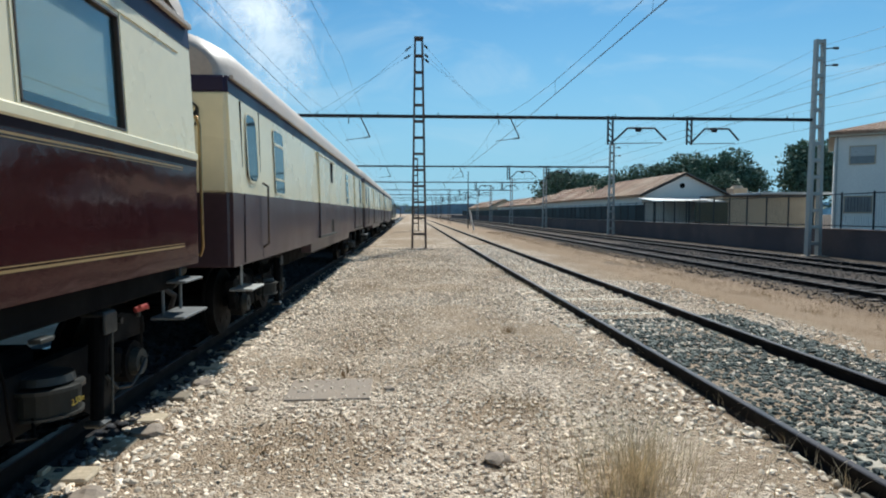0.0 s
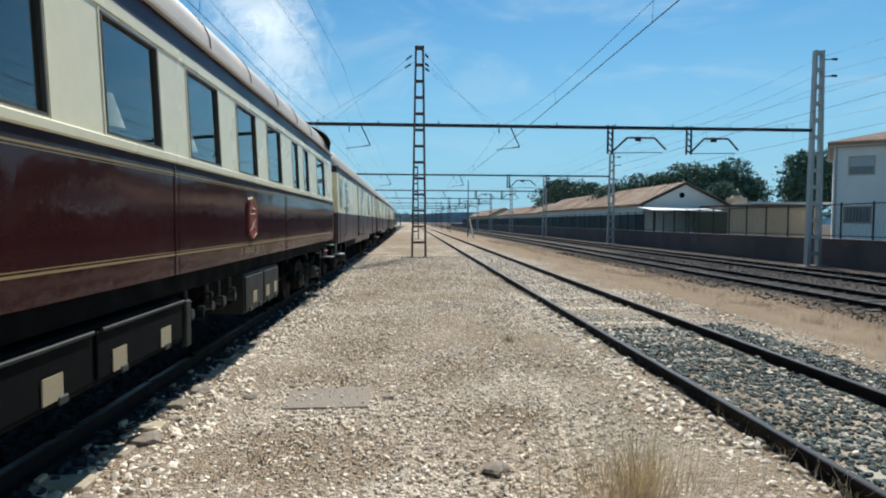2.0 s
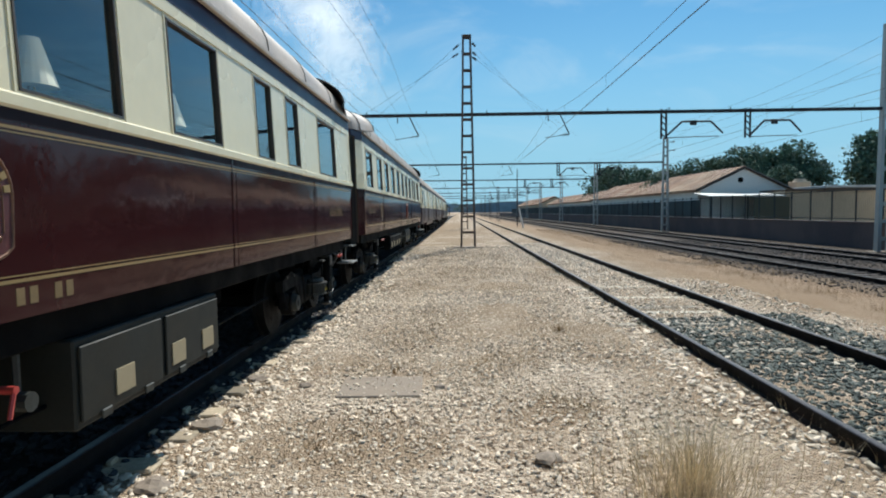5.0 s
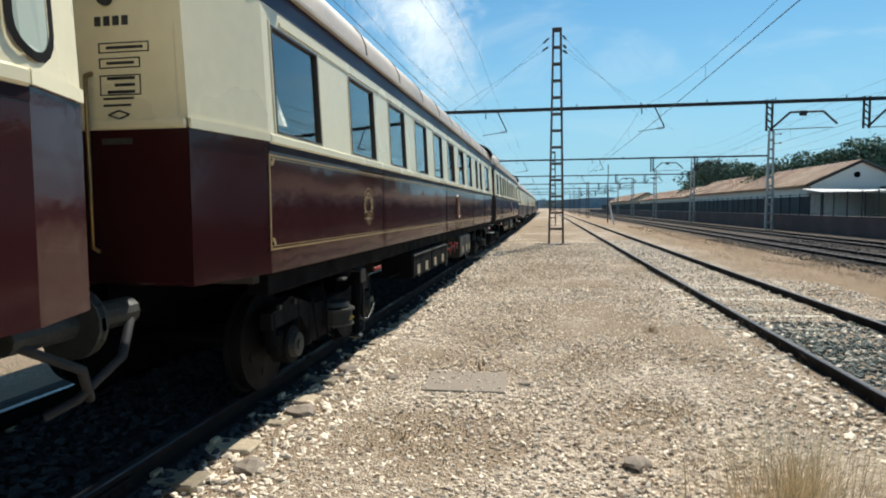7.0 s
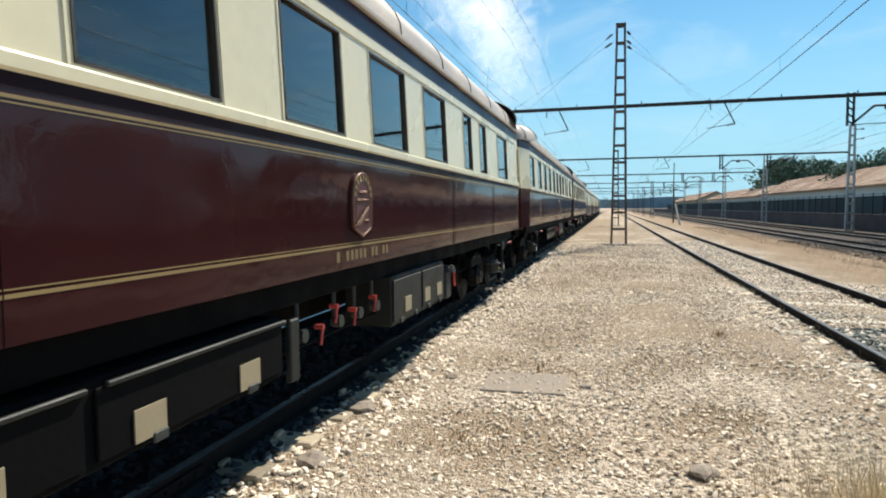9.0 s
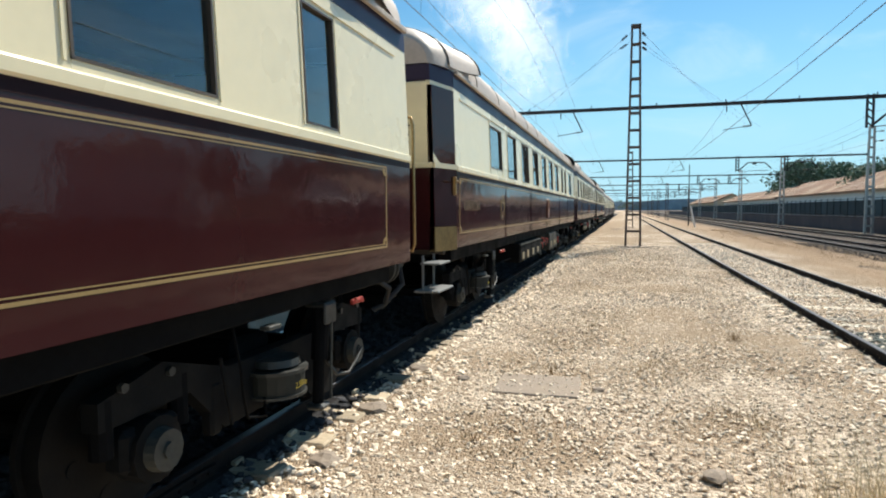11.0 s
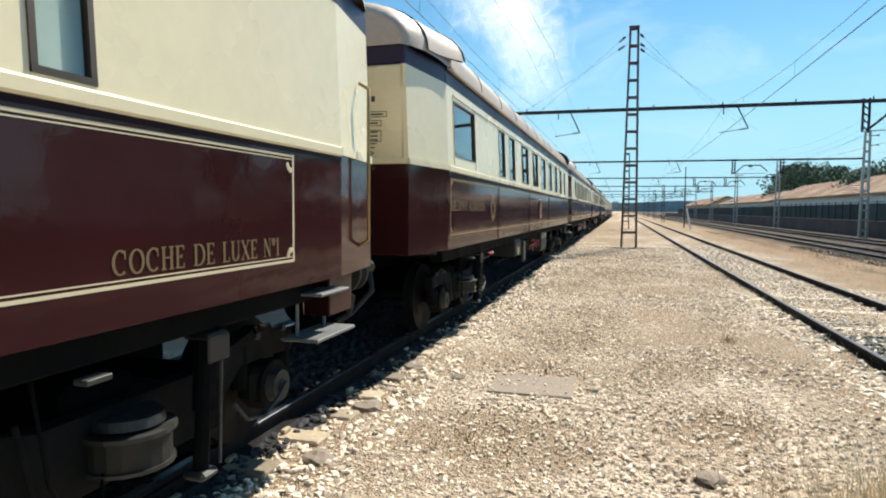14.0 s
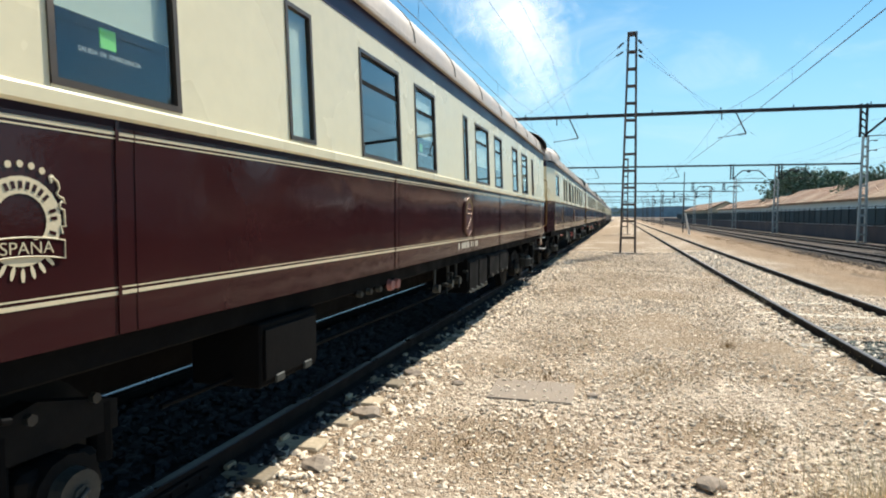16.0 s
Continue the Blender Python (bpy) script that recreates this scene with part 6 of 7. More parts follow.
        for u in (8.35, 8.75, 9.15, 9.75):
            bm = bmesh.new()
            rod(bm, (side * 1.330, -u, 0.92), (side * 1.410, -u, 0.92), 0.05, 10)
            rod(bm, (side * 1.340, -u, 1.15), (side * 1.340, -u, 0.92), 0.018, 6)
            part("brake_cock", bm, M["hub"], t)
        tube("air_pipe", [(side * 1.230, -4.2, 0.84), (side * 1.260, -6.0, 0.80), (side * 1.260, -10.0, 0.80), (side * 1.230, -length + 4.2, 0.82)], 0.014, M["blackp"], t)
        for b in bogies:
            bm = bmesh.new()
            rod(bm, (side * 1.460, -b + 0.62, 1.10), (side * 1.510, -b + 0.70, 1.12), 0.022, 8)
            rod(bm, (side * 1.500, -b + 0.60, 1.13), (side * 1.500, -b + 0.74, 1.10), 0.012, 6)
            part("release_pull", bm, M["redp" if style != "dark" else "blackp"], t, "small brake release pull")
            bm = bmesh.new()
            box(bm, side * 1.410, side * 1.480, -b - 0.55, -b - 0.42, 1.10, 1.125, 0.004)
            part("bright_tag", bm, M["hub"], t)
        for u in steps:
            bm = bmesh.new()
            box(bm, side * 1.260, side * 1.540, -u - 0.30, -u + 0.30, 0.90, 0.925, 0.006)
            box(bm, side * 1.300, side * 1.530, -u - 0.22, -u + 0.22, 1.20, 1.222, 0.006)
            for q in (-0.2, 0.2):
                rod(bm, (side * 1.330, -u + q, 0.92), (side * 1.330, -u + q, 1.3), 0.014, 6)
            part("entrance_steps", bm, M["tread"], t, "checkered steel entrance steps")
    for side in (1, -1):
        if fore <= 0.5 and not oval:
            x, y = side * (HALF - 0.11), fore - 0.06
            tube("grab_rail", [(x, y, 1.42), (x + side * 0.07, y, 1.40), (x + side * 0.09, y, 1.48), (x + side * 0.08, y, 2.62), (x + side * 0.06, y, 2.70), (x - side * 0.03, y, 2.71)], 0.016, M["brass"], t)
        if front_door:
            for y0, y1, mt in ((0.05, 0.10, "hub"), (0.10, fore - 0.05, "rubber"), (fore - 0.05, fore, "winframe")):
                corner_panel(t, side, y0, y1, zb - 0.1, 3.22, M[mt], 0.012 + 0.12 * (y1 / fore) * 0.5)
        if oval:
            round_window(t, side, -0.16, 0.06, 2.42, 3.06, 0.10, 0.13 / fore, "blackp", 0.04, "blind")
        if rear_door:
            y0, y1 = -length - 0.03, -length - aft
            for z0, z1, mt, nm in ((zb + 0.27, 3.22, "maroon", "rear_door"), (zb - 0.02, zb + 0.262, "brass", "kick_plate")):
                corner_panel(t, side, y0, y1, z0, z1, M[mt], 0.014)
            bm = bmesh.new()
            box(bm, side * (HALF - 0.02), side * (HALF + 0.022), -length - 0.10, -length - 0.06, 1.98, 2.20, 0.006)
            rod(bm, (side * (HALF + 0.02), -length - 0.08, 2.14), (side * (HALF + 0.06), -length - 0.08, 2.14), 0.012, 8)
            rod(bm, (side * (HALF + 0.06), -length - 0.08, 2.14), (side * (HALF + 0.05), -length - 0.20, 2.15), 0.011, 8)
            part("door_handle", bm, M["brass"], t, "brass lever door handle")
    if fore > 0.5:
        for side in (1, -1):
            tube("grab_rail", [(side * 1.42, 0.50, 1.5), (side * 1.50, 0.50, 1.55), (side * 1.50, 0.50, 2.75), (side * 1.42, 0.50, 2.8)], 0.016, M["brass"], t, "brass grab rail")
            bm = bmesh.new()
            box(bm, side * 1.18, side * 1.40, 0.0, 0.4, 1.0, zb - 0.002, 0.01)
            part("step_well", bm, M["maroon"], t)
    # names and badges on the visible side
    if crest_u:
        crest(t, crest_u, badge_z, red)
        bars(t, crest_u - 0.62, crest_u + 0.5, zb + 0.06, 0.078, M["script"] if style == "dark" else M["giltname"], 13)
    if emblem_u:
        emblem(t, emblem_u, line, badge_z - 0.02)
    if name_text:
        serif_name(t, name_text, name_u, name_z, name_w, name_h)
    if frame_u:
        for u in frame_u:
            bm = bmesh.new()
            strip(bm, 1, -u - 0.009, -u + 0.009, zb + 0.175, zw - 0.085 + up, 0.003)
            part("lining_end", bm, line, t)
            for z in (zb + 0.27, zw - 0.185):
                bm = bmesh.new()
                s = 1 if u < 9 else -1
                q = 1 if z > 1.9 else -1
                for k in range(5):
                    a = 0.3 + 0.25 * k
                    y, h = -u - s * (0.02 + 0.045 * math.cos(a)), z + q * (0.075 - 0.045 * math.sin(a))
                    rod(bm, (HALF, y, h), (HALF + 0.0035 + 0.0006 * k, y, h), 0.017, 8)
                part("corner_ornament", bm, line, t)
    return t


def W(*us, lo=2.36, hi=3.14):
    return [(a, b, lo, hi) for a, b in us]


DINER = W((1.38, 2.52), (3.58, 4.10), (4.66, 5.17), (6.10, 6.96), (7.60, 8.45), (9.14, 10.0), (10.65, 11.52), (12.17, 13.06), (13.75, 14.60), (15.20, 16.10), (16.92, 17.85))
LONG = W((1.48, 2.52), (3.58, 4.08), (4.68, 5.18), (6.16, 7.08), (7.71, 8.63), (9.23, 10.11), (10.77, 11.68), (12.32, 13.22), (13.89, 14.79))
COACHES = []
COACHES.append((5.75, coach(5.75, 18.25, DINER, "cream", "cream and maroon dining coach lettered GIBRALFARO", lamps=(6.45, 7.95, 9.46, 11.0, 12.55, 14.1, 15.6, 17.3), name_text="GIBRALFARO", name_u=17.17, name_z=1.785, name_w=1.12, name_h=0.115, emblem_u=15.45, crest_u=7.95, red=True, frame_u=(18.1,), seams=(5.85, 10.4, 15.05), steps=(0.2,), blinds=((0, 0.1), (1, 0.06), (2, 0.06)), valves=False)))
COACHES.append((-14.0, coach(-14.0, 18.1, DINER[:8] + W((13.75, 14.60), (15.3, 16.18), (17.05, 17.95)), "cream", "cream and maroon saloon coach lettered ALHAMBRA", lamps=(6.5, 8.0, 9.52, 11.05, 12.6, 14.15, 15.78, 17.5), name_text="ALHAMBRA", name_u=1.45, name_z=1.755, name_w=1.02, name_h=0.115, emblem_u=15.66, crest_u=8.76, frame_u=(18.1,), seams=(2.9, 5.9, 10.3, 15.0), steps=(0.05,), fore=0.28, aft=0.78, front_door=True)))
COACHES.append((-34.15, coach(-34.15, 18.3, LONG + [(15.34, 16.26, 2.45, 3.1)], "cream", "cream and maroon coach lettered GIRALDA", name_text="GIRALDA", name_u=17.48, name_z=1.80, name_w=0.90, name_h=0.125, emblem_u=15.36, crest_u=8.95, frame_u=(18.15, 0.20), seams=(3.06, 5.87, 12.1, 15.05), steps=(18.9,), fore=0.42, oval=True, rear_door=True)))
COACHES.append((-54.15, coach(-54.15, 17.4, W((1.5, 1.95), (2.85, 3.70), (4.40, 5.22), (6.0, 6.85), (7.58, 8.46), (9.17, 10.08), (10.80, 11.74), (12.60, 13.19), (13.66, 14.20)) + [(15.98, 17.1, 2.45, 3.12)], "cream", "cream and maroon coach lettered MEDINA AZAHARA", bogies=(1.85, 15.45), name_text="MEDINA AZAHARA", name_u=16.33, name_z=1.785, name_w=1.93, name_h=0.13, emblem_u=14.75, crest_u=8.8, frame_u=(17.3, 0.6), aft=1.05, blinds=((7, 0.3),), seams=(6.85, 10.69, 14.31), boxes="slim", zb=1.32, zw=2.26, badge_z=1.82)))
COACHES.append((-74.45, coach(-74.45, 18.4, W((2.16, 2.44), (3.11, 3.93), (4.47, 5.10), (6.18, 6.84), (7.30, 8.22), (8.68, 8.92), (10.20, 10.90), (11.35, 12.25), (13.03, 13.36), (14.34, 15.02), (15.7, 16.5), lo=2.26, hi=3.11), "dark", "cream and maroon sleeping coach with dark window frames", bogies=(1.68, 15.95), base=2.45, name_text="COCHE DE LUXE Nº1", name_u=1.48, name_z=1.52, name_w=1.27, name_h=0.105, emblem_u=15.15, crest_u=8.76, frame_u=(0.69,), seams=(3.42, 6.45, 8.45, 11.51, 14.72), boxes="plain", valves=False, zb=1.305, zw=2.185, badge_z=1.77, fore=0.85, steps=(0.15,), blinds=((0, 0.03), (1, 0.2), (2, 0.35), (3, 0.35), (4, 0.3), (5, 0.03), (6, 0.4), (8, 0.03), (9, 0.35), (10, 0.35)))))


def filler_box(parent, u):
    """A grey valve box hung from the frame, a ribbed hose cap on top and a red lever beside it."""
    bm = bmesh.new()
    box(bm, 1.20, 1.40, -u - 0.14, -u + 0.12, 0.62, 0.98, 0.02)
    b = part("filler_box", bm, M["hub"], parent, "grey water filler box under the frame")
    bm = bmesh.new()
    rod(bm, (1.30, -u, 0.97), (1.30, -u, 1.03), 0.19, 16, 0.17)
    for k in range(8):
        a = k * math.pi / 4
        box(bm, 1.30 + 0.13 * math.cos(a) - 0.03, 1.30 + 0.13 * math.cos(a) + 0.03, -u + 0.13 * math.sin(a) - 0.03, -u + 0.13 * math.sin(a) + 0.03, 1.03, 1.05, 0.006)
    part("hose_cap", bm, M["greyp"], b)
    bm = bmesh.new()
    rod(bm, (1.42, -u + 0.15, 0.97), (1.43, -u + 0.17, 0.76), 0.018, 8)
    part("lever", bm, M["redp"], b, "red lever")
    bm = bmesh.new()
    for q in (-0.06, 0.06):
        rod(bm, (1.30, -u + q, 1.04), (1.30, -u + q, 1.32), 0.012, 6)
    part("strap", bm, M["blackp"], b)


filler_box(COACHES[2][1], 5.74)


def pipe_caps(parent, u):
    """Two faded pink screw caps and smaller grey ones on pipe ends along the frame."""
    for du, r, mt, label in ((0.0, 0.055, "pinkcap", "faded pink screw cap"), (-0.16, 0.05, "pinkcap", "faded pink screw cap"), (0.30, 0.03, "hub", ""), (0.52, 0.028, "hub", ""), (0.72, 0.028, "hub", "")):
        bm = bmesh.new()
        rod(bm, (1.26, -u - du, 1.14), (1.38, -u - du, 1.14), r * 0.7, 10)
        pipe = part("pipe_end", bm, M["blackp"], parent)
        bm = bmesh.new()
        rod(bm, (1.375, -u - du, 1.14), (1.42, -u - du, 1.14), r, 14, r * 0.9)
        part("cap", bm, M[mt], pipe, label)


pipe_caps(COACHES[4][1], 11.36)


def exit_sign(parent, u):
    """Green emergency sticker behind the pane."""
    bm = bmesh.new()
    strip(bm, 1, -u - 0.04, -u + 0.04, 2.46, 2.54, -0.05, 0.055)
    s = part("exit_sticker", bm, M["green"], parent, "green emergency exit sticker")
    letters("SALIDA DE EMERGENCIA", 0.028, M["tin"], s, Matrix.Translation((HALF - 0.045, -u, 2.42)) @ FACE, "sticker_lettering")


for u in (3.5, 10.6, 14.7):
    exit_sign(COACHES[4][1], u)


def van(front, length, label):
    t = tagged(new("luggage_van"), label, "luggage van", "luggage vans ahead of the coaches")
    t.location = (TRAIN_X, front, 0)
    for side in (1, -1):
        bm = bmesh.new()
        pierced(bm, side, length, [], 1.20, 2.03)
        part("lower_panel", bm, M["brown"], t)
        bm = bmesh.new()
        pierced(bm, side, length, [], 2.03, 3.12)
        part("upper_panel", bm, M["cream"], t)
        bm = bmesh.new()
        strip(bm, side, -length, 0, 3.12, 3.30, 0.004, 0.06)
        part("name_band", bm, M["navy"], t)
        for u in (length - 0.88, 0.88):
            bm = bmesh.new()
            strip(bm, side, -u - 0.42, -u + 0.42, 1.22, 3.08, 0.007)
            d = part("end_door", bm, M["cream"], t)
            bm = bmesh.new()
            strip(bm, side, -u - 0.42, -u + 0.42, 1.22, 2.03, 0.010)
            part("door_skirt", bm, M["brown"], d)
            round_window(t, side, u - 0.24, u + 0.24, 2.2, 3.0)
            for q in (-0.43, 0.43):
                bm = bmesh.new()
                strip(bm, side, -u + q - 0.012, -u + q + 0.012, 1.22, 3.1, 0.011)
                part("door_seam", bm, M["blackp"], d)
            tube("grab_rail", [(side * 1.5, -u + 0.50, 1.35), (side * 1.57, -u + 0.50, 1.40), (side * 1.57, -u + 0.50, 2.15), (side * 1.5, -u + 0.50, 2.2)], 0.016, M["winframe"], t)
        for u in (length - 2.46, length - 12.4, 2.46):
            w = round_window(t, side, u - 0.32, u + 0.32, 2.1, 3.0, 0.06)
            bm = bmesh.new()
            strip(bm, side, -u - 0.31, -u + 0.31, 2.78, 2.82, 0.018)
            strip(bm, side, -u - 0.31, -u + 0.31, 2.28, 2.31, 0.018)
            part("glazing_bar", bm, M["cream"], w)
        for a in (length - 8.2, length - 16.6):
            bm = bmesh.new()
            strip(bm, side, -a - 1.8, -a, 2.03, 3.06, 0.035)
            d = part("sliding_door", bm, M["cream"], t)
            bm = bmesh.new()
            strip(bm, side, -a - 1.8, -a, 1.32, 2.028, 0.035)
            part("door_skirt", bm, M["brown"], d)
            # Black sheet standing in for the unlit opening; the side is unbroken.
            bm = bmesh.new()
            strip(bm, side, -a, -a + 0.75, 1.34, 3.04, 0.006)
            part("doorway", bm, M["blackp"], d)
            bm = bmesh.new()
            strip(bm, side, -a - 0.03, -a + 0.05, 1.34, 3.06, 0.04)
            part("door_edge", bm, M["winframe"], d)
            bm = bmesh.new()
            strip(bm, side, -a - 1.9, -a + 1.0, 3.06, 3.10, 0.05)
            part("door_track", bm, M["cream"], d)
            bm = bmesh.new()
            strip(bm, side, -a - 1.9, -a + 1.0, 1.28, 1.32, 0.05)
            part("door_sill", bm, M["hub"], d)
        bm = bmesh.new()
        box(bm, side * 1.280, side * 1.480, -length + 5.4, -5.4, 1.02, 1.20, 0.01)
        part("solebar", bm, M["brown"], t)
        bm = bmesh.new()
        box(bm, side * 1.260, side * 1.540, -length + 0.6, -length + 1.2, 0.86, 0.885, 0.005)
        rod(bm, (side * 1.330, -length + 0.9, 0.87), (side * 1.330, -length + 0.9, 1.25), 0.016, 6)
        part("entrance_step", bm, M["galv"], t)
    for y, sgn in ((0, 1), (-length, -1)):
        bm = bmesh.new()
        box(bm, -1.46, 1.46, y - 0.03, y + 0.03, 1.20, 2.03, 0.02)
        part("end_panel", bm, M["brown"], t)
        bm = bmesh.new()
        box(bm, -1.44, 1.44, y - 0.03, y + 0.03, 2.03, 3.12, 0.02)
        part("end_panel", bm, M["cream"], t)
        bm = bmesh.new()
        box(bm, -1.44, 1.44, y - 0.035, y + 0.035, 3.12, 3.30, 0.02)
        part("end_band", bm, M["navy"], t)
        for k in range(6):
            bm = bmesh.new()
            box(bm, -0.66, 0.66, y + sgn * (0.03 + 0.09 * k), y + sgn * (0.03 + 0.09 * k + 0.06), 1.0, 3.1, 0.02)
            part("bellows_fold", bm, M["rubber"], t)
        for side in (-1, 1):
            bm = bmesh.new()
            rod(bm, (side * 0.90, y, 1.19), (side * 0.90, y + sgn * 0.45, 1.19), 0.085, 12)
            rod(bm, (side * 0.90, y + sgn * 0.45, 1.19), (side * 0.90, y + sgn * 0.5, 1.19), 0.20, 18)
            part("buffer", bm, M["hub"], t)
            bm = bmesh.new()
            box(bm, side * 0.88, side * 1.160, y, y + sgn * 0.05, 2.70, 3.04, 0.09)
            lp = part("lamp_plate", bm, M["blackt"], t)
            bm = bmesh.new()
            for zz in (2.79, 2.95):
                rod(bm, (side * 1.060, y + sgn * 0.05, zz), (side * 1.060, y + sgn * 0.065, zz), 0.075, 14)
            part("lamp_rim", bm, M["cream"], lp)
            bm = bmesh.new()
            for zz in (2.79, 2.95):
                rod(bm, (side * 1.060, y + sgn * 0.06, zz), (side * 1.060, y + sgn * 0.075, zz), 0.055, 14)
            part("tail_lamp", bm, M["blackt"], lp)
    bm = bmesh.new()
    box(bm, -1.3, 1.3, -length + 0.1, -0.1, 1.25, 1.33)
    box(bm, -0.02, 0.02, -length + 0.1, -0.1, 1.33, 3.1)
    part("interior", bm, M["inner"], t)
    bm = bmesh.new()
    box(bm, -0.8, 0.8, -length + 4.5, -4.5, 0.7, 1.2, 0.03)
    part("underframe", bm, M["blackp"], t)
    roof(t, length, 3.30, 3.95, seamed=False)
    for u in (2.6, length - 2.6):
        WHEELS.extend(bogie(t, u))
    return t


for f in (25.2, 45.0, 64.8):
    COACHES.append((f, van(f, 18.3, "cream and brown luggage van with sliding doors")))


def locomotive(front):
    t = tagged(new("locomotive"), "dark green diesel locomotive at the head of the train", "locomotive")
    t.location = (TRAIN_X, front, 0)
    L = 17.0
    bm = bmesh.new()
    prof = [(-1.50, 1.25), (1.50, 1.25), (1.50, 3.0), (1.25, 3.55), (0.8, 3.95), (-0.8, 3.95), (-1.25, 3.55), (-1.50, 3.0)]
    a = [bm.verts.new((x, 0 - (0.5 if z > 2.4 else 0.1), z)) for x, z in prof]
    b = [bm.verts.new((x, -L + (0.5 if z > 2.4 else 0.1), z)) for x, z in prof]
    bm.faces.new(a)
    bm.faces.new(b)
    for i in range(8):
        bm.faces.new((a[i], a[(i + 1) % 8], b[(i + 1) % 8], b[i]))
    part("body", bm, M["loco"], t)
    bm = bmesh.new()
    for k in range(3):
        box(bm, -0.7, 0.7, -5 - 3.4 * k, -3 - 3.4 * k, 3.95, 4.25, 0.06)
    part("roof_equipment", bm, M["blackp"], t)
    for y in (-0.35, -L + 0.35):
        bm = bmesh.new()
        for x in (-0.75, 0.75):
            box(bm, x - 0.5, x + 0.5, y - 0.12, y + 0.12, 2.75, 3.35, 0.06)
        part("windscreen", bm, M["blackt"], t)
    for side in (-1, 1):
        bm = bmesh.new()
        box(bm, side * 1.500, side * 1.515, -L + 0.3, -0.3, 1.9, 2.2)
        part("stripe", bm, M["navy"], t)
        for k in range(4):
            bm = bmesh.new()
            for q in range(6):
                box(bm, side * 1.500, side * 1.530, -5.2 - 2 * k, -3.8 - 2 * k, 2.5 + q * 0.08, 2.55 + q * 0.08)
            part("louvre", bm, M["blackp"], t)
    bm = bmesh.new()
    box(bm, -1.1, 1.1, -L + 5.5, -5.5, 0.6, 1.25, 0.05)
    part("fuel_tank", bm, M["blackp"], t)
    for u in (3.0, L - 3.0):
        WHEELS.extend(bogie(t, u))
    return t


COACHES.append((83.5, locomotive(83.5)))


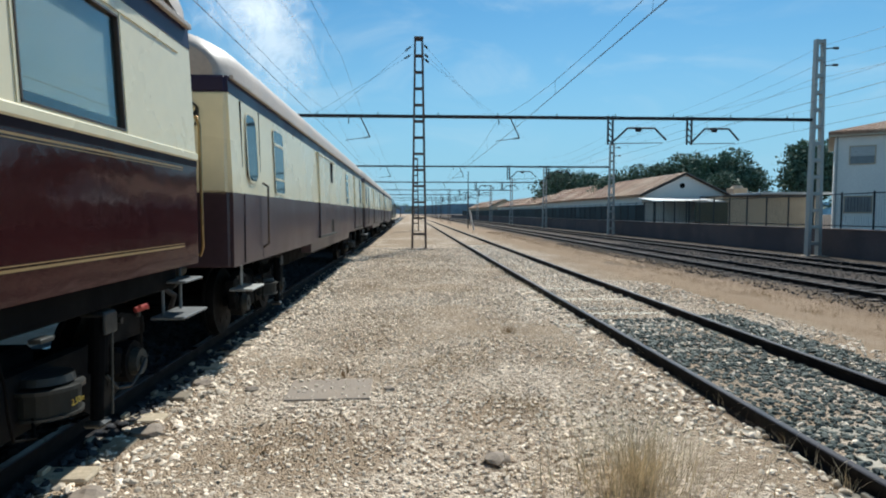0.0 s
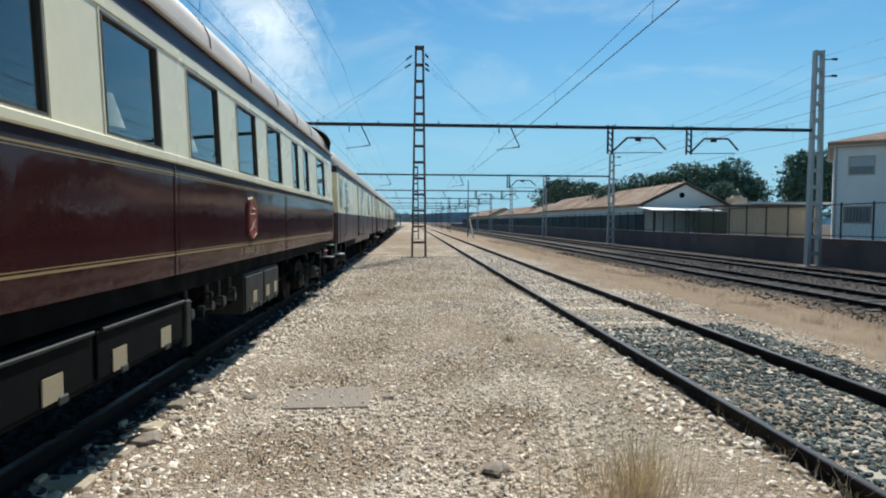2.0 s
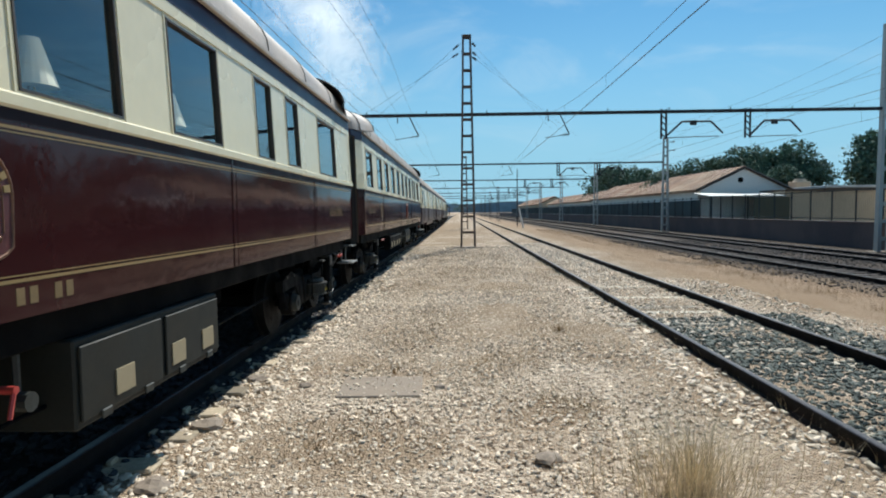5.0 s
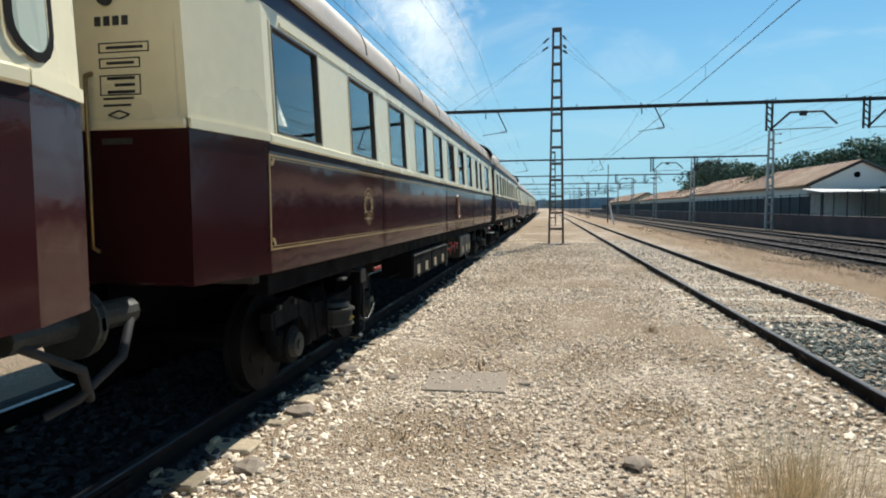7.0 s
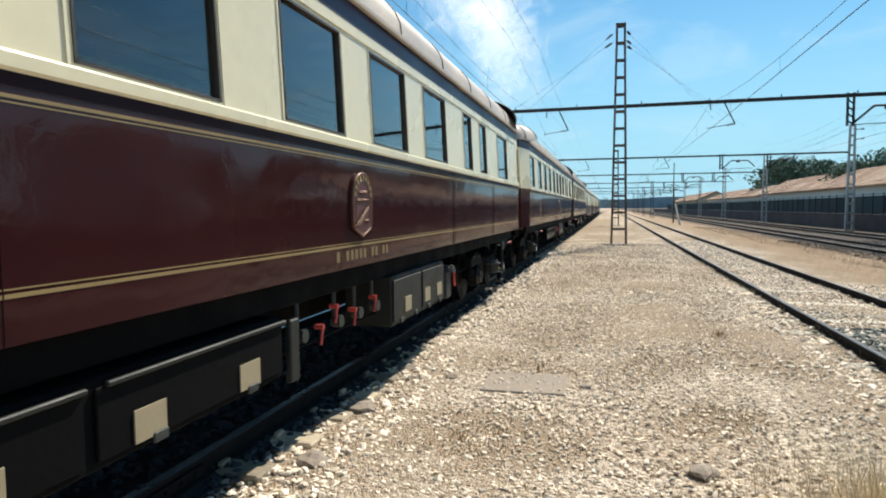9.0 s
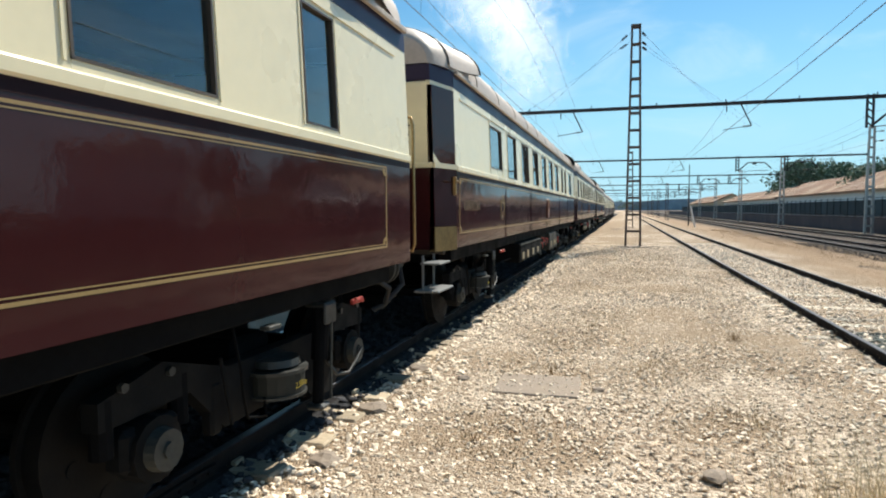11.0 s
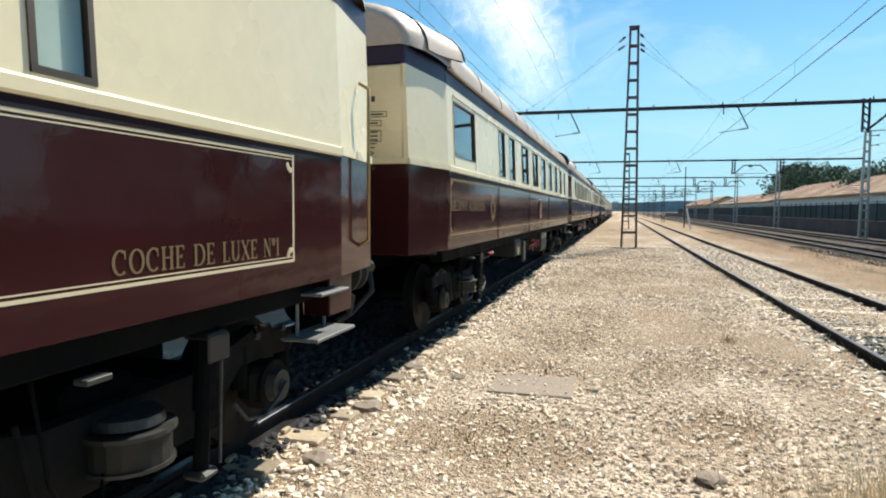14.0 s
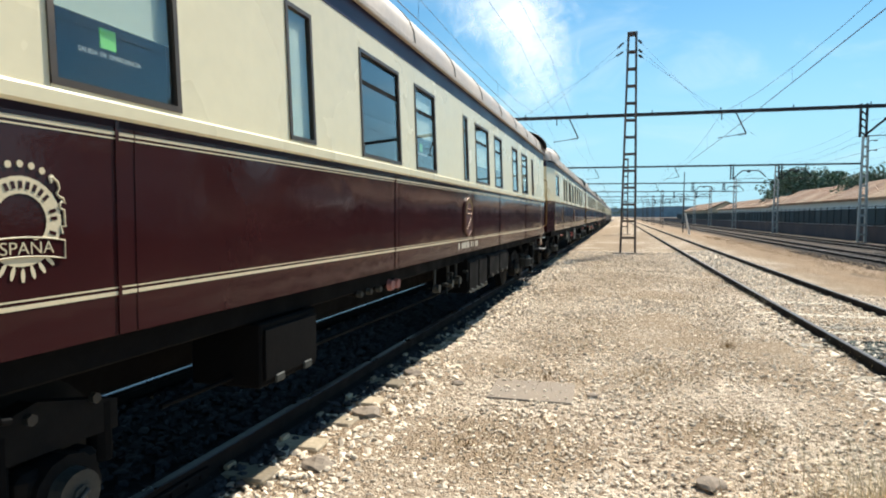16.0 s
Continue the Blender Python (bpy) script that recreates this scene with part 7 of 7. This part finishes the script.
# ---- drifting smoke ----
def smoke(x, z, w, h, seed, tilt):
    """A far bank of thin smoke: a softly domed sheet whose edges fray out."""
    m = bpy.data.materials.new("thin_smoke")
    m.use_nodes = True
    n, l = m.node_tree.nodes, m.node_tree.links
    n.remove(n["Principled BSDF"])
    tc = n.new("ShaderNodeTexCoord")
    ln = n.new("ShaderNodeVectorMath")
    ln.operation = "LENGTH"
    mp = n.new("ShaderNodeMapping")
    mp.inputs["Scale"].default_value = (2 / w, 0, 2 / h)
    l.new(tc.outputs["Object"], mp.inputs[0])
    l.new(mp.outputs[0], ln.inputs[0])
    nz = n.new("ShaderNodeTexNoise")
    nz.noise_dimensions = "4D"
    nz.inputs["W"].default_value = seed
    nz.inputs["Scale"].default_value, nz.inputs["Detail"].default_value, nz.inputs["Roughness"].default_value = 0.045, 10, 0.66
    nz.inputs["Distortion"].default_value = 1.5
    l.new(tc.outputs["Object"], nz.inputs["Vector"])
    sub = n.new("ShaderNodeMath")
    sub.operation = "MULTIPLY_ADD"
    sub.inputs[1].default_value, sub.inputs[2].default_value = -0.95, 0.62
    l.new(ln.outputs["Value"], sub.inputs[0])
    ad = n.new("ShaderNodeMath")
    ad.operation = "ADD"
    l.new(sub.outputs[0], ad.inputs[0])
    l.new(nz.outputs["Fac"], ad.inputs[1])
    mr = n.new("ShaderNodeMapRange")
    mr.interpolation_type = "SMOOTHSTEP"
    mr.inputs[1].default_value, mr.inputs[2].default_value, mr.inputs[4].default_value = 0.42, 1.12, 0.52
    l.new(ad.outputs[0], mr.inputs[0])
    tr, tl, df, m1, m2, out = n.new("ShaderNodeBsdfTransparent"), n.new("ShaderNodeBsdfTranslucent"), n.new("ShaderNodeBsdfDiffuse"), n.new("ShaderNodeMixShader"), n.new("ShaderNodeMixShader"), n["Material Output"]
    for q in (tl, df):
        q.inputs[0].default_value = (0.93, 0.94, 0.95, 1)
    m1.inputs[0].default_value = 0.35
    l.new(tl.outputs[0], m1.inputs[1])
    l.new(df.outputs[0], m1.inputs[2])
    l.new(mr.outputs[0], m2.inputs[0])
    l.new(tr.outputs[0], m2.inputs[1])
    l.new(m1.outputs[0], m2.inputs[2])
    l.new(m2.outputs[0], out.inputs[0])
    v, f = [], []
    for j in range(17):
        for i in range(17):
            a, b = i / 8 - 1, j / 8 - 1
            v.append((a * w / 2, 12 * (a * a + b * b) + 5 * noise.noise(Vector((a * 2, b * 2, seed))), b * h / 2))
            if i and j:
                k = j * 17 + i
                f.append((k - 18, k - 17, k, k - 1))
    ob = part("smoke_bank", raw("smoke_bank", v, f, m, True), None)
    ob.matrix_basis = pose(x, 500, z, 0, tilt, 0)
    ob.visible_shadow = False
    return tagged(ob, "thin white smoke drifting across the blue sky", "smoke", kind="stuff")


SMOKE = [(smoke(-108, 140, 110, 190, 1.3, -16), -108, 140, -16), (smoke(-130, 180, 190, 140, 4.1, 20), -130, 180, 20)]


def motions():
    """The train rolls away along its track, its wheels turning with it; the smoke drifts."""
    for front, ob in COACHES:
        walk(ob, [(t, pose(TRAIN_X, front + s, 0)) for t, s in SHIFT])
    step = 0.1
    ts = [a for a, _ in SHIFT]
    ss = [b for _, b in SHIFT]
    rows = [(k * step, float(np.interp(k * step, ts, ss))) for k in range(161)]
    for w in WHEELS:
        y = w.location.y
        walk(w, [(t, pose(0, y, 0.63) @ Matrix.Rotation(-s / 0.44, 4, "X")) for t, s in rows])
    for ob, x, z, tilt in SMOKE:
        walk(ob, [(0.0, pose(x, 500, z, 0, tilt, 0)), (8.0, pose(x + 18, 500, z, 0, tilt, 0)), (16.0, pose(x + 36, 500, z, 0, tilt, 0))])


motions()
